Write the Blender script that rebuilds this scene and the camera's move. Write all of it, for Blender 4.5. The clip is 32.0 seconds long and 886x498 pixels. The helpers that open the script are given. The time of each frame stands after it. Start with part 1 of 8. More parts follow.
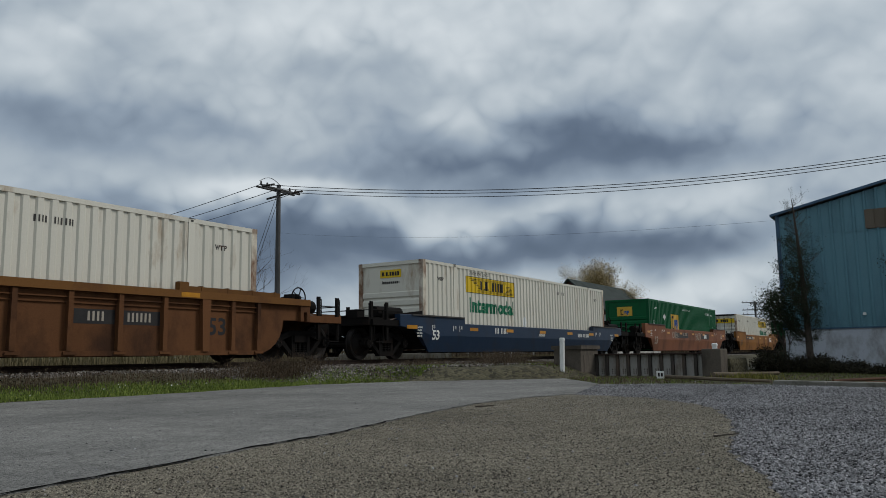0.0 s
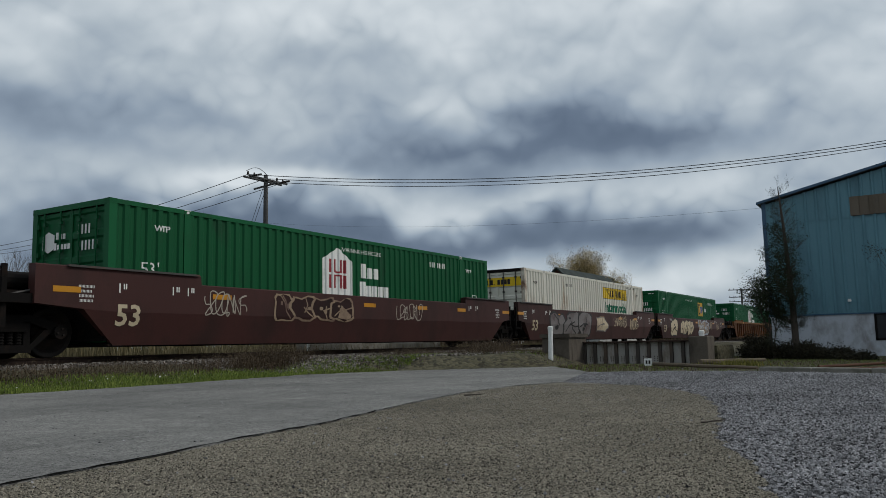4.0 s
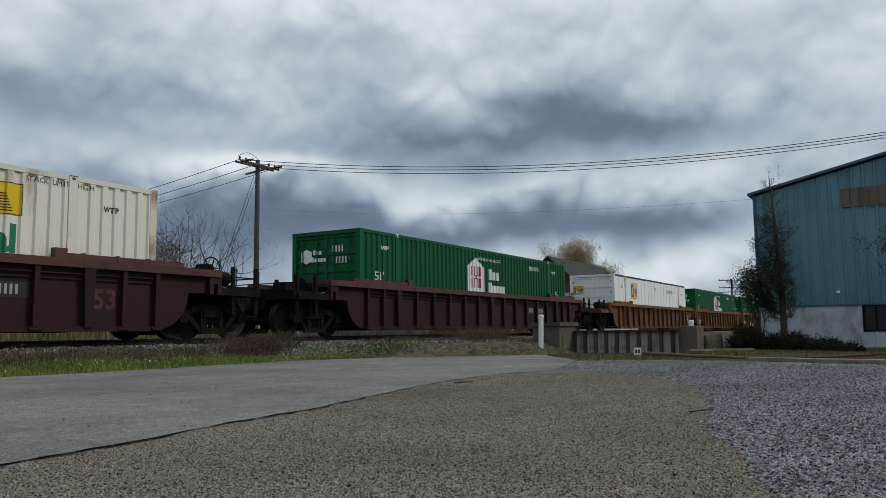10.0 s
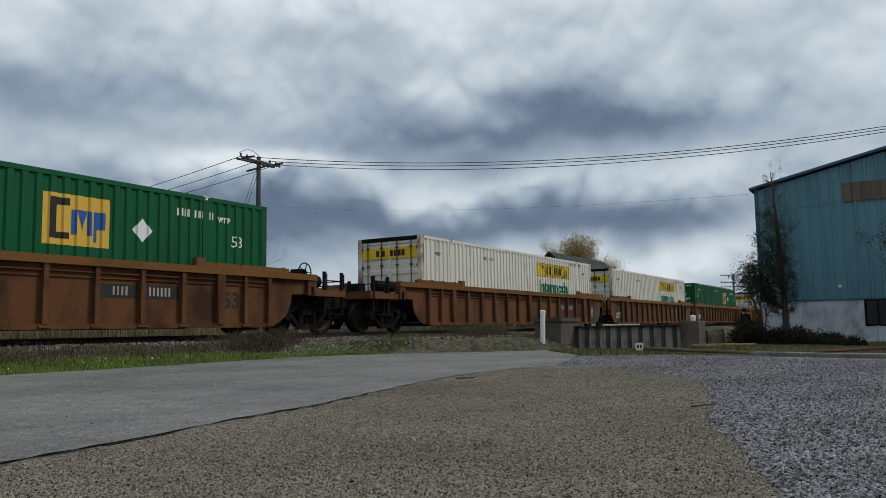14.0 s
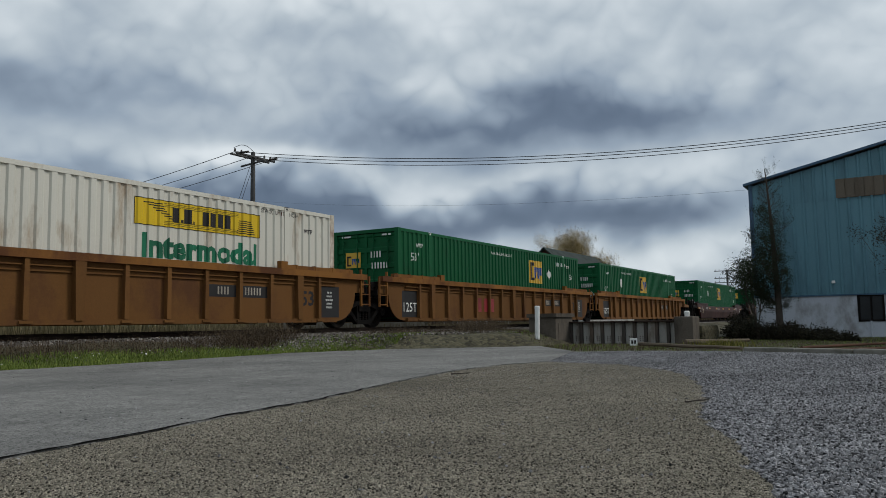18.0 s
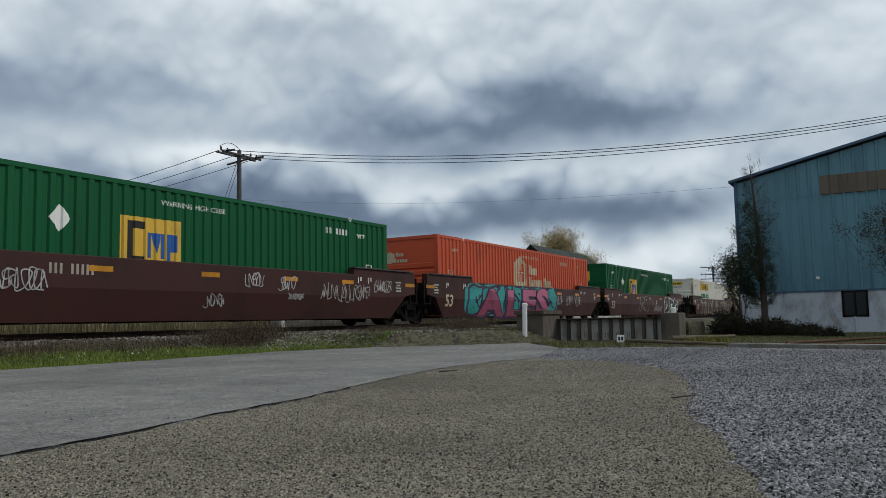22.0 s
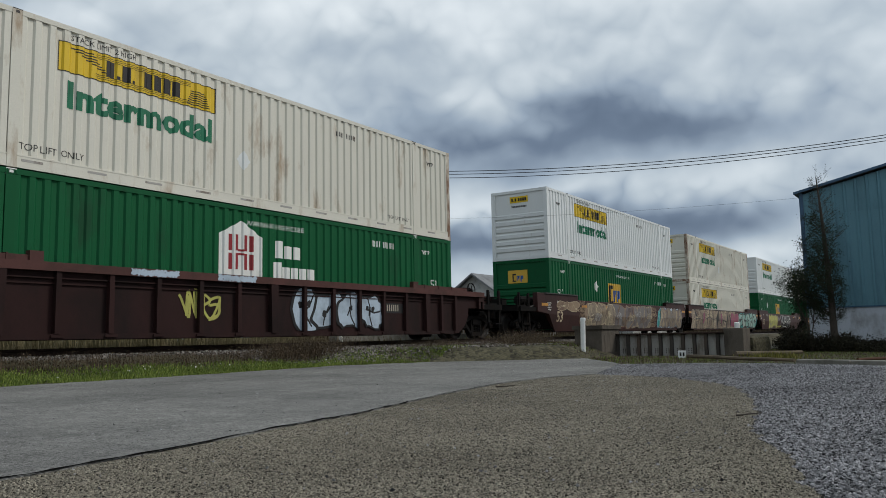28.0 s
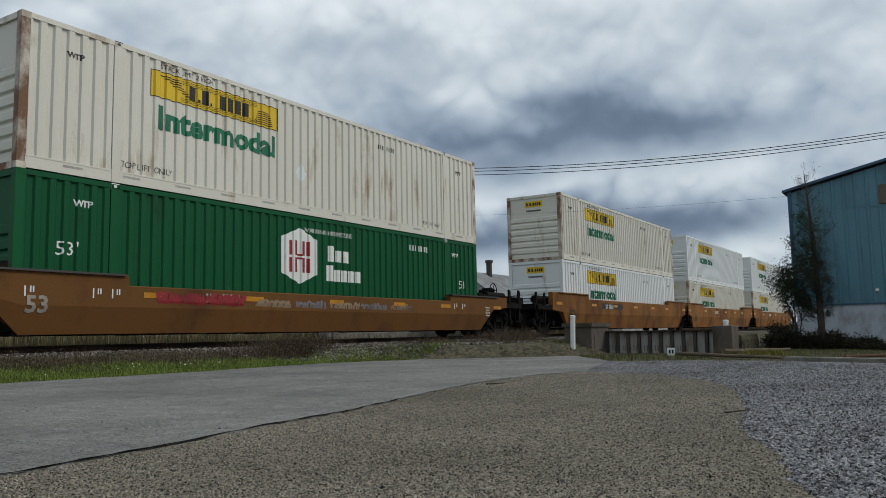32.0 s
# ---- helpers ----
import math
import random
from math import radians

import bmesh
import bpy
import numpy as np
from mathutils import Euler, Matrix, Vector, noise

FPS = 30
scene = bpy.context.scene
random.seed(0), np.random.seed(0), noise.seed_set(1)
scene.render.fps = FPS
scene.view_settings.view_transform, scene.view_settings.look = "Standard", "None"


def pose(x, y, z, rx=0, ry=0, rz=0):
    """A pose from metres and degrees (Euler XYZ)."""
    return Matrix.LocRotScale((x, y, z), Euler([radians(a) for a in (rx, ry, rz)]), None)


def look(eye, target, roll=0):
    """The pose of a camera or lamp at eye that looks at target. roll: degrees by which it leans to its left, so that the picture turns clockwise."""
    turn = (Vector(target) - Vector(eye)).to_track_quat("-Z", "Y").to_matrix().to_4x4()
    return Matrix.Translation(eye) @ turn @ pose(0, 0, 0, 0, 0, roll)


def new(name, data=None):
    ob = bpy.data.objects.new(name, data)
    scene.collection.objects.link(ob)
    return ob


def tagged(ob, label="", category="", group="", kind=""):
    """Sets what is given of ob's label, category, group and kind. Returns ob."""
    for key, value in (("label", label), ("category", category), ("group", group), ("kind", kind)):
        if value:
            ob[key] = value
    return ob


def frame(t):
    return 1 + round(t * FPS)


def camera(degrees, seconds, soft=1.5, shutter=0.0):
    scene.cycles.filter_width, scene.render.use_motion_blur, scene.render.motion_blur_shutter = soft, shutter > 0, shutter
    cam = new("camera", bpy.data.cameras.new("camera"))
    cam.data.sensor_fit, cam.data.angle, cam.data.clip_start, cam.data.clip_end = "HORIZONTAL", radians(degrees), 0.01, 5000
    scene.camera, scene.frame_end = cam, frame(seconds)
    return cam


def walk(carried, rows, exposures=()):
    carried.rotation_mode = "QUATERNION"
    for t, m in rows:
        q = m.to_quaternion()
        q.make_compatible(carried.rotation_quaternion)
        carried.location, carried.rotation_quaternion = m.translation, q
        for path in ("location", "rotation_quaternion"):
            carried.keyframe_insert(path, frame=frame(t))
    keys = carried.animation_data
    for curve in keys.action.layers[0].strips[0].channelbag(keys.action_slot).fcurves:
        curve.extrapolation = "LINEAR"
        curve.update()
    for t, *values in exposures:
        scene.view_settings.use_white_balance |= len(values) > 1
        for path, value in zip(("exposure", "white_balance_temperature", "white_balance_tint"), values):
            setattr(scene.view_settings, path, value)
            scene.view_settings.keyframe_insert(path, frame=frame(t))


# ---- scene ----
EYE = 0.58


def aim(heading, pitch, roll):
    """The camera's pose: heading from the +y axis towards +x, all in degrees."""
    return pose(0, 0, EYE, 0, 0, -heading) @ pose(0, 0, 0, 90 + pitch) @ pose(0, 0, 0, 0, 0, roll)


cam = camera(58.75, 32.0, soft=0.78)
walk(cam, [
    (0.0, aim(58.28, 7.74, -0.83)),
    (0.5, aim(58.32, 7.58, -0.96)),
    (1.0, aim(58.38, 7.53, -0.97)),
    (1.5, aim(58.74, 7.56, -0.83)),
    (2.0, aim(58.71, 7.34, -0.72)),
    (2.5, aim(58.91, 7.25, -0.86)),
    (3.0, aim(59.05, 7.09, -1.01)),
    (3.5, aim(59.20, 7.00, -1.20)),
    (5.5, aim(58.62, 6.51, -1.36)),
    (6.0, aim(58.50, 6.29, -1.27)),
    (6.5, aim(58.57, 6.26, -1.34)),
    (7.0, aim(58.59, 6.27, -1.39)),
    (7.5, aim(58.70, 6.21, -1.40)),
    (8.0, aim(58.74, 6.21, -1.35)),
    (8.5, aim(58.90, 6.17, -1.28)),
    (9.0, aim(58.80, 6.06, -1.21)),
    (9.5, aim(59.27, 6.00, -0.99)),
    (10.0, aim(59.72, 6.03, -0.70)),
    (10.5, aim(59.54, 6.08, -0.44)),
    (11.0, aim(59.35, 6.25, -0.51)),
    (11.5, aim(59.47, 6.17, -0.51)),
    (12.0, aim(59.73, 6.03, -0.66)),
    (12.5, aim(59.93, 6.21, -0.71)),
    (13.0, aim(59.72, 6.08, -0.82)),
    (13.5, aim(59.67, 5.85, -0.99)),
    (14.0, aim(59.61, 5.74, -0.94)),
    (14.5, aim(59.63, 5.76, -1.04)),
    (16.5, aim(59.89, 5.65, -0.78)),
    (17.0, aim(59.94, 5.62, -0.91)),
    (17.5, aim(59.96, 5.59, -1.03)),
    (18.0, aim(59.99, 5.42, -0.94)),
    (18.5, aim(59.83, 5.54, -0.70)),
    (19.0, aim(59.63, 5.53, -0.76)),
    (19.5, aim(59.97, 5.49, -0.75)),
    (20.0, aim(60.26, 5.33, -0.91)),
    (20.5, aim(60.71, 5.20, -1.07)),
    (21.0, aim(60.76, 5.23, -1.14)),
    (21.5, aim(60.77, 5.28, -1.20)),
    (22.0, aim(60.91, 5.23, -1.25)),
    (22.5, aim(61.04, 5.23, -1.22)),
    (23.0, aim(60.85, 5.23, -1.22)),
    (23.5, aim(60.47, 5.38, -1.14)),
    (24.0, aim(59.87, 5.82, -1.03)),
    (24.5, aim(59.24, 6.01, -0.95)),
    (26.5, aim(56.97, 6.35, -1.12)),
    (27.0, aim(57.02, 6.39, -1.07)),
    (27.5, aim(57.03, 6.32, -1.01)),
    (28.0, aim(56.80, 6.38, -1.13)),
    (28.5, aim(56.63, 6.29, -1.20)),
    (29.0, aim(56.69, 6.27, -1.16)),
    (29.5, aim(56.64, 6.34, -1.29)),
    (30.0, aim(56.80, 6.34, -1.35)),
    (30.5, aim(56.85, 6.33, -1.19)),
    (31.0, aim(57.18, 6.25, -1.08)),
    (31.5, aim(57.38, 6.25, -1.15)),
    (32.0, aim(57.51, 6.18, -1.11)),
], [(0.0, -0.12), (3.5, -0.10), (6.0, 0.03), (13.0, 0.08), (18.0, 0.0), (20.0, 0.0), (21.5, 0.11), (23.0, 0.14), (32.0, 0.12)])

# ---- world, sun, exposure ----
SUN_AZ, SUN_EL = radians(142), radians(40)
world = bpy.data.worlds.new("world")
scene.world = world
world.use_nodes = True


def build_sky():
    nt = world.node_tree
    nt.nodes.clear()
    N, K = nt.nodes.new, nt.links.new

    def val(x, socket):
        if isinstance(x, (int, float)):
            socket.default_value = x
        else:
            K(x, socket)

    def m(op, a, b=0.0, c=None, clamp=False):
        n = N("ShaderNodeMath")
        n.operation, n.use_clamp = op, clamp
        val(a, n.inputs[0])
        val(b, n.inputs[1])
        if c is not None:
            val(c, n.inputs[2])
        return n.outputs[0]

    def bump(x, centre, width):
        """A soft hump of height one."""
        d = m("DIVIDE", m("SUBTRACT", x, centre), width)
        return m("EXPONENT", m("MULTIPLY", m("MULTIPLY", d, d), -1.0))

    co = N("ShaderNodeTexCoord")
    sep = N("ShaderNodeSeparateXYZ")
    K(co.outputs["Generated"], sep.inputs[0])
    dx, dy, dz = sep.outputs
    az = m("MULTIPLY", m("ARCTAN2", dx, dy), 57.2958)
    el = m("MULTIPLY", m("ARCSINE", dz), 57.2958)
    # cloud noise on the dome, flattened towards the horizon
    stretch = N("ShaderNodeVectorMath")
    stretch.operation = "MULTIPLY"
    K(co.outputs["Generated"], stretch.inputs[0])
    stretch.inputs[1].default_value = (5.73, 5.73, 7.4)

    def noise_tex(scale, detail, rough, off, lift=0.0):
        mp = N("ShaderNodeVectorMath")
        mp.operation = "ADD"
        K(stretch.outputs[0], mp.inputs[0])
        mp.inputs[1].default_value = (off[0], off[1], off[2] + lift * 0.129)
        n = N("ShaderNodeTexNoise")
        n.inputs["Scale"].default_value = scale
        n.inputs["Detail"].default_value = detail
        n.inputs["Roughness"].default_value = rough
        K(mp.outputs[0], n.inputs["Vector"])
        return n.outputs["Fac"]

    big = noise_tex(0.55, 3.0, 0.45, (3.1, 7.7, 0.0))
    mid = noise_tex(0.95, 3.0, 0.45, (1.3, 2.2, 4.0))
    fine = noise_tex(2.5, 5.0, 0.48, (5.2, 0.4, 8.0))

    def billow(lift):
        """Rounded heaps with creases between them, in three sizes."""
        total = 0.0
        for scale, amount, off in ((0.75, 2.0, (9.1, 3.3, 1.0)), (1.7, 1.0, (2.7, 8.8, 5.0)), (4.1, 0.5, (7.3, 1.9, 6.0))):
            total = m("ADD", total, m("MULTIPLY", m("ABSOLUTE", m("SUBTRACT", noise_tex(scale, 1.0, 0.4, off, lift), 0.5)), amount))
        return total

    heap, heap_above = billow(0.0), billow(1.0)
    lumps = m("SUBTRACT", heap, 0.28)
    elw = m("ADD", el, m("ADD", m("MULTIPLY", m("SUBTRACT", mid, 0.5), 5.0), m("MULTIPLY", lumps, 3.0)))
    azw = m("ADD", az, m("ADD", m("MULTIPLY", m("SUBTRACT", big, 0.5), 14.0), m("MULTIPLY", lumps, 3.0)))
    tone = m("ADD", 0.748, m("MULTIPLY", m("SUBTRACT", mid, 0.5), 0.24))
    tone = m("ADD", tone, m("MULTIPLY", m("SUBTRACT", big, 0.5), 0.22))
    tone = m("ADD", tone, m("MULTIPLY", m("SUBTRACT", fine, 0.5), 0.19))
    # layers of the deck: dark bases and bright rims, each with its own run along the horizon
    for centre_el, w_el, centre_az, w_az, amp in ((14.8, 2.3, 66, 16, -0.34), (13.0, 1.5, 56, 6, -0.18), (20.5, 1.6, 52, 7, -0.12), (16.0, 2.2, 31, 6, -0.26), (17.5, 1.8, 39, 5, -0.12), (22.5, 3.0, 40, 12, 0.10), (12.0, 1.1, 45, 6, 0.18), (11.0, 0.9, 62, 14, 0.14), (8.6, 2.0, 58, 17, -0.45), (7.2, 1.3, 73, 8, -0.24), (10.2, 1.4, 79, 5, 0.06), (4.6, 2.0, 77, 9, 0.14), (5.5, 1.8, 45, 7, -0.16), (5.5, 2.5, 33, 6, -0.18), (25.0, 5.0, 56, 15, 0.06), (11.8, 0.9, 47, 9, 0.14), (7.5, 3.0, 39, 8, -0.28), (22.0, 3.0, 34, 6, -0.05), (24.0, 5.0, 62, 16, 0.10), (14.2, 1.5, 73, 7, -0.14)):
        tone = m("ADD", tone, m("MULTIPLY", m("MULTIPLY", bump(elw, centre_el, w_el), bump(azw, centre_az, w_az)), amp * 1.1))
    # heaps lit from above
    tone = m("ADD", tone, m("MULTIPLY", lumps, 0.12))
    tone = m("ADD", tone, m("MULTIPLY", m("SUBTRACT", heap, heap_above), 0.26))
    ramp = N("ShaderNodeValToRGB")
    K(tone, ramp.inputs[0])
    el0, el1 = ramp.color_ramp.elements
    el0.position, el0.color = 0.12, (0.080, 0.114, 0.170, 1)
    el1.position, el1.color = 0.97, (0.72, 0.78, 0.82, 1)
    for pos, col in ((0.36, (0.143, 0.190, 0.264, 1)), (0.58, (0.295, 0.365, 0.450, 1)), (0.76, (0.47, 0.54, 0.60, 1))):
        e = ramp.color_ramp.elements.new(pos)
        e.color = col
    sky = N("ShaderNodeTexSky")
    sky.sky_type, sky.sun_disc = "NISHITA", False
    sky.sun_elevation, sky.sun_rotation = SUN_EL, SUN_AZ
    dim = N("ShaderNodeVectorMath")
    dim.operation = "SCALE"
    K(sky.outputs[0], dim.inputs[0])
    dim.inputs["Scale"].default_value = 0.09
    mix = N("ShaderNodeMix")
    mix.data_type = "RGBA"
    mix.inputs[0].default_value = 0.95
    K(dim.outputs[0], mix.inputs[6])
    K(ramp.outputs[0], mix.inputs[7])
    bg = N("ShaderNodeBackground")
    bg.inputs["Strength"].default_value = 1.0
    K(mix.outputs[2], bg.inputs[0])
    out = N("ShaderNodeOutputWorld")
    K(bg.outputs[0], out.inputs[0])


build_sky()
sun_data = bpy.data.lights.new("sun", "SUN")
sun_data.energy, sun_data.angle, sun_data.color = 1.5, radians(16), (1.0, 0.96, 0.9)
sun = new("sun", sun_data)
sun.matrix_world = look((0, 0, 60), (-math.sin(SUN_AZ) * math.cos(SUN_EL) * 50, -math.cos(SUN_AZ) * math.cos(SUN_EL) * 50, 60 - 50 * math.sin(SUN_EL)))

# ---- materials ----
MATS = {}


def paint(name, base, rough=0.6, metal=0.0, worn=None, amount=0.35, scale=1.2, bump=0.15, grain=40.0, streak=0.0, tone=0.25, vary=0.0, spec=0.3):
    """A surface with a base colour, a worn colour in patches (streaks run down where streak > 0), grain and fine relief."""
    if name in MATS:
        return MATS[name]
    mat = bpy.data.materials.new(name)
    mat.use_nodes = True
    nt = mat.node_tree
    N, K = nt.nodes.new, nt.links.new
    bsdf = nt.nodes["Principled BSDF"]
    co = N("ShaderNodeTexCoord")
    mp = N("ShaderNodeMapping")
    mp.inputs["Scale"].default_value = (1, 1, 1 - 0.88 * streak)
    K(co.outputs["Object"], mp.inputs[0])
    info = N("ShaderNodeObjectInfo")
    shift = N("ShaderNodeMath")
    shift.operation = "MULTIPLY"
    shift.inputs[1].default_value = 37.0
    K(info.outputs["Random"], shift.inputs[0])

    def noise_tex(sc, detail, rough_, vec):
        n = N("ShaderNodeTexNoise")
        n.noise_dimensions = "4D"
        n.inputs["Scale"].default_value, n.inputs["Detail"].default_value, n.inputs["Roughness"].default_value = sc, detail, rough_
        K(vec, n.inputs["Vector"])
        K(shift.outputs[0], n.inputs["W"])
        return n.outputs["Fac"]

    patches = noise_tex(scale, 8.0, 0.65, mp.outputs[0])
    fine = noise_tex(grain, 4.0, 0.6, co.outputs["Object"])
    wide = noise_tex(scale * 0.3, 3.0, 0.5, mp.outputs[0])
    ramp = N("ShaderNodeValToRGB")
    ramp.color_ramp.elements[0].position = 0.66 - amount * 0.5
    ramp.color_ramp.elements[1].position = 0.76 - amount * 0.32
    K(patches, ramp.inputs[0])
    mix = N("ShaderNodeMix")
    mix.data_type = "RGBA"
    K(ramp.outputs[0], mix.inputs[0])
    w = worn or tuple(c * 0.6 for c in base)
    mix.inputs[6].default_value, mix.inputs[7].default_value = (*base, 1), (*w, 1)
    # light and dark at two scales
    lum = N("ShaderNodeMath")
    lum.operation = "MULTIPLY_ADD"
    add = N("ShaderNodeMath")
    add.operation = "ADD"
    K(fine, add.inputs[0])
    K(wide, add.inputs[1])
    K(add.outputs[0], lum.inputs[0])
    lum.inputs[1].default_value, lum.inputs[2].default_value = tone * 2, 1 - tone * 2
    last = lum.outputs[0]
    if vary:
        v = N("ShaderNodeMath")
        v.operation = "MULTIPLY_ADD"
        K(info.outputs["Random"], v.inputs[0])
        v.inputs[1].default_value, v.inputs[2].default_value = vary, 1 - vary / 2
        vm = N("ShaderNodeMath")
        vm.operation = "MULTIPLY"
        K(v.outputs[0], vm.inputs[0])
        K(last, vm.inputs[1])
        last = vm.outputs[0]
    mul = N("ShaderNodeVectorMath")
    mul.operation = "SCALE"
    K(mix.outputs[2], mul.inputs[0])
    K(last, mul.inputs["Scale"])
    K(mul.outputs[0], bsdf.inputs["Base Color"])
    rr = N("ShaderNodeMath")
    rr.operation, rr.use_clamp = "MULTIPLY_ADD", True
    K(patches, rr.inputs[0])
    rr.inputs[1].default_value, rr.inputs[2].default_value = 0.3, rough - 0.15
    K(rr.outputs[0], bsdf.inputs["Roughness"])
    bsdf.inputs["Metallic"].default_value = metal
    bsdf.inputs["Specular IOR Level"].default_value = spec
    if bump:
        b = N("ShaderNodeBump")
        b.inputs["Strength"].default_value, b.inputs["Distance"].default_value = bump, 0.01
        K(fine, b.inputs["Height"])
        K(b.outputs[0], bsdf.inputs["Normal"])
    MATS[name] = mat
    return mat


def speckle(name, dark, light, stain, cell, rough=0.95, bump=0.5, depth=0.01, stain_scale=0.35, contrast=0.9):
    """Stones set in a ground: cells of random grey with recessed joints, and wide stains."""
    if name in MATS:
        return MATS[name]
    mat = bpy.data.materials.new(name)
    mat.use_nodes = True
    nt = mat.node_tree
    N, K = nt.nodes.new, nt.links.new
    bsdf = nt.nodes["Principled BSDF"]
    geo = N("ShaderNodeNewGeometry")
    vor = N("ShaderNodeTexVoronoi")
    vor.inputs["Scale"].default_value = 1 / cell
    K(geo.outputs["Position"], vor.inputs["Vector"])
    vor2 = N("ShaderNodeTexVoronoi")
    vor2.inputs["Scale"].default_value = 0.37 / cell
    K(geo.outputs["Position"], vor2.inputs["Vector"])
    wide = N("ShaderNodeTexNoise")
    wide.inputs["Scale"].default_value, wide.inputs["Detail"].default_value, wide.inputs["Roughness"].default_value = stain_scale, 7, 0.62
    K(geo.outputs["Position"], wide.inputs["Vector"])
    mid = N("ShaderNodeTexNoise")
    mid.inputs["Scale"].default_value, mid.inputs["Detail"].default_value = 5.0, 6
    K(geo.outputs["Position"], mid.inputs["Vector"])
    sep = N("ShaderNodeSeparateColor")
    K(vor.outputs["Color"], sep.inputs[0])
    sep2 = N("ShaderNodeSeparateColor")
    K(vor2.outputs["Color"], sep2.inputs[0])
    add = N("ShaderNodeMath")
    add.operation = "MULTIPLY_ADD"
    K(sep2.outputs[0], add.inputs[0])
    add.inputs[1].default_value = 0.35
    K(sep.outputs[0], add.inputs[2])
    ramp = N("ShaderNodeValToRGB")
    ramp.color_ramp.elements[0].position, ramp.color_ramp.elements[0].color = 0.5 - 0.45 * contrast, (*dark, 1)
    ramp.color_ramp.elements[1].position, ramp.color_ramp.elements[1].color = 1.25, (*light, 1)
    K(add.outputs[0], ramp.inputs[0])
    st = N("ShaderNodeValToRGB")
    st.color_ramp.elements[0].position, st.color_ramp.elements[1].position = 0.40, 0.66
    K(wide.outputs["Fac"], st.inputs[0])
    mix = N("ShaderNodeMix")
    mix.data_type, mix.blend_type = "RGBA", "MULTIPLY"
    K(st.outputs[0], mix.inputs[0])
    K(ramp.outputs[0], mix.inputs[6])
    mix.inputs[7].default_value = (*stain, 1)
    lum = N("ShaderNodeMath")
    lum.operation = "MULTIPLY_ADD"
    K(mid.outputs["Fac"], lum.inputs[0])
    lum.inputs[1].default_value, lum.inputs[2].default_value = 0.7, 0.65
    mul = N("ShaderNodeVectorMath")
    mul.operation = "SCALE"
    K(mix.outputs[2], mul.inputs[0])
    K(lum.outputs[0], mul.inputs["Scale"])
    K(mul.outputs[0], bsdf.inputs["Base Color"])
    bsdf.inputs["Roughness"].default_value = rough
    bsdf.inputs["Specular IOR Level"].default_value = 0.2
    b = N("ShaderNodeBump")
    b.inputs["Strength"].default_value, b.inputs["Distance"].default_value = bump, depth
    b.invert = True
    K(vor.outputs["Distance"], b.inputs["Height"])
    K(b.outputs[0], bsdf.inputs["Normal"])
    MATS[name] = mat
    return mat


def leafy(name, a, b, rough=0.8):
    """Leaves, blades or stones of one joined mesh, each piece of its own tint."""
    if name in MATS:
        return MATS[name]
    mat = bpy.data.materials.new(name)
    mat.use_nodes = True
    nt = mat.node_tree
    N, K = nt.nodes.new, nt.links.new
    bsdf = nt.nodes["Principled BSDF"]
    geo = N("ShaderNodeNewGeometry")
    mix = N("ShaderNodeMix")
    mix.data_type = "RGBA"
    K(geo.outputs["Random Per Island"], mix.inputs[0])
    mix.inputs[6].default_value, mix.inputs[7].default_value = (*a, 1), (*b, 1)
    n = N("ShaderNodeTexNoise")
    n.inputs["Scale"].default_value, n.inputs["Detail"].default_value = 0.9, 4
    K(geo.outputs["Position"], n.inputs["Vector"])
    lum = N("ShaderNodeMath")
    lum.operation = "MULTIPLY_ADD"
    K(n.outputs["Fac"], lum.inputs[0])
    lum.inputs[1].default_value, lum.inputs[2].default_value = 1.0, 0.5
    mul = N("ShaderNodeVectorMath")
    mul.operation = "SCALE"
    K(mix.outputs[2], mul.inputs[0])
    K(lum.outputs[0], mul.inputs["Scale"])
    K(mul.outputs[0], bsdf.inputs["Base Color"])
    bsdf.inputs["Roughness"].default_value = rough
    bsdf.inputs["Specular IOR Level"].default_value = 0.2
    MATS[name] = mat
    return mat


RUST = (0.11, 0.042, 0.02)
M_WHITE = paint("cream_container_paint", (0.635, 0.61, 0.525), 0.5, worn=(0.36, 0.27, 0.18), amount=0.20, streak=0.8, scale=1.6, tone=0.10, vary=0.10, bump=0.05)
M_WHITE2 = paint("white_container_paint", (0.69, 0.705, 0.69), 0.4, worn=(0.42, 0.36, 0.28), amount=0.07, streak=0.8, scale=1.6, tone=0.09, vary=0.06, bump=0.05)
M_GREEN = paint("green_container_paint", (0.005, 0.086, 0.030), 0.5, worn=(0.009, 0.058, 0.024), amount=0.22, streak=0.7, scale=1.4, tone=0.14, vary=0.22, bump=0.05, spec=0.12)
M_ORANGE = paint("orange_container_paint", (0.47, 0.065, 0.018), 0.5, worn=(0.22, 0.05, 0.03), amount=0.16, streak=0.7, scale=1.1, tone=0.14, vary=0.12, bump=0.05)
M_REEFER = paint("smooth_white_panel", (0.72, 0.74, 0.72), 0.4, worn=(0.5, 0.48, 0.44), amount=0.08, streak=0.8, tone=0.07, bump=0.03)
M_BROWN = paint("weathered_orange_brown_steel", (0.118, 0.050, 0.020), 0.8, worn=(0.046, 0.021, 0.011), amount=0.42, streak=0.45, scale=0.9, tone=0.27, vary=0.25, spec=0.15)
M_OCHRE = paint("faded_ochre_steel", (0.145, 0.066, 0.020), 0.75, worn=(0.10, 0.044, 0.019), amount=0.32, streak=0.35, scale=0.9, tone=0.22, vary=0.25, spec=0.12)
M_YELLOW = paint("yellow_car_steel", (0.225, 0.096, 0.022), 0.7, worn=(0.095, 0.038, 0.016), amount=0.42, streak=0.5, scale=0.9, tone=0.25, vary=0.15, spec=0.12)
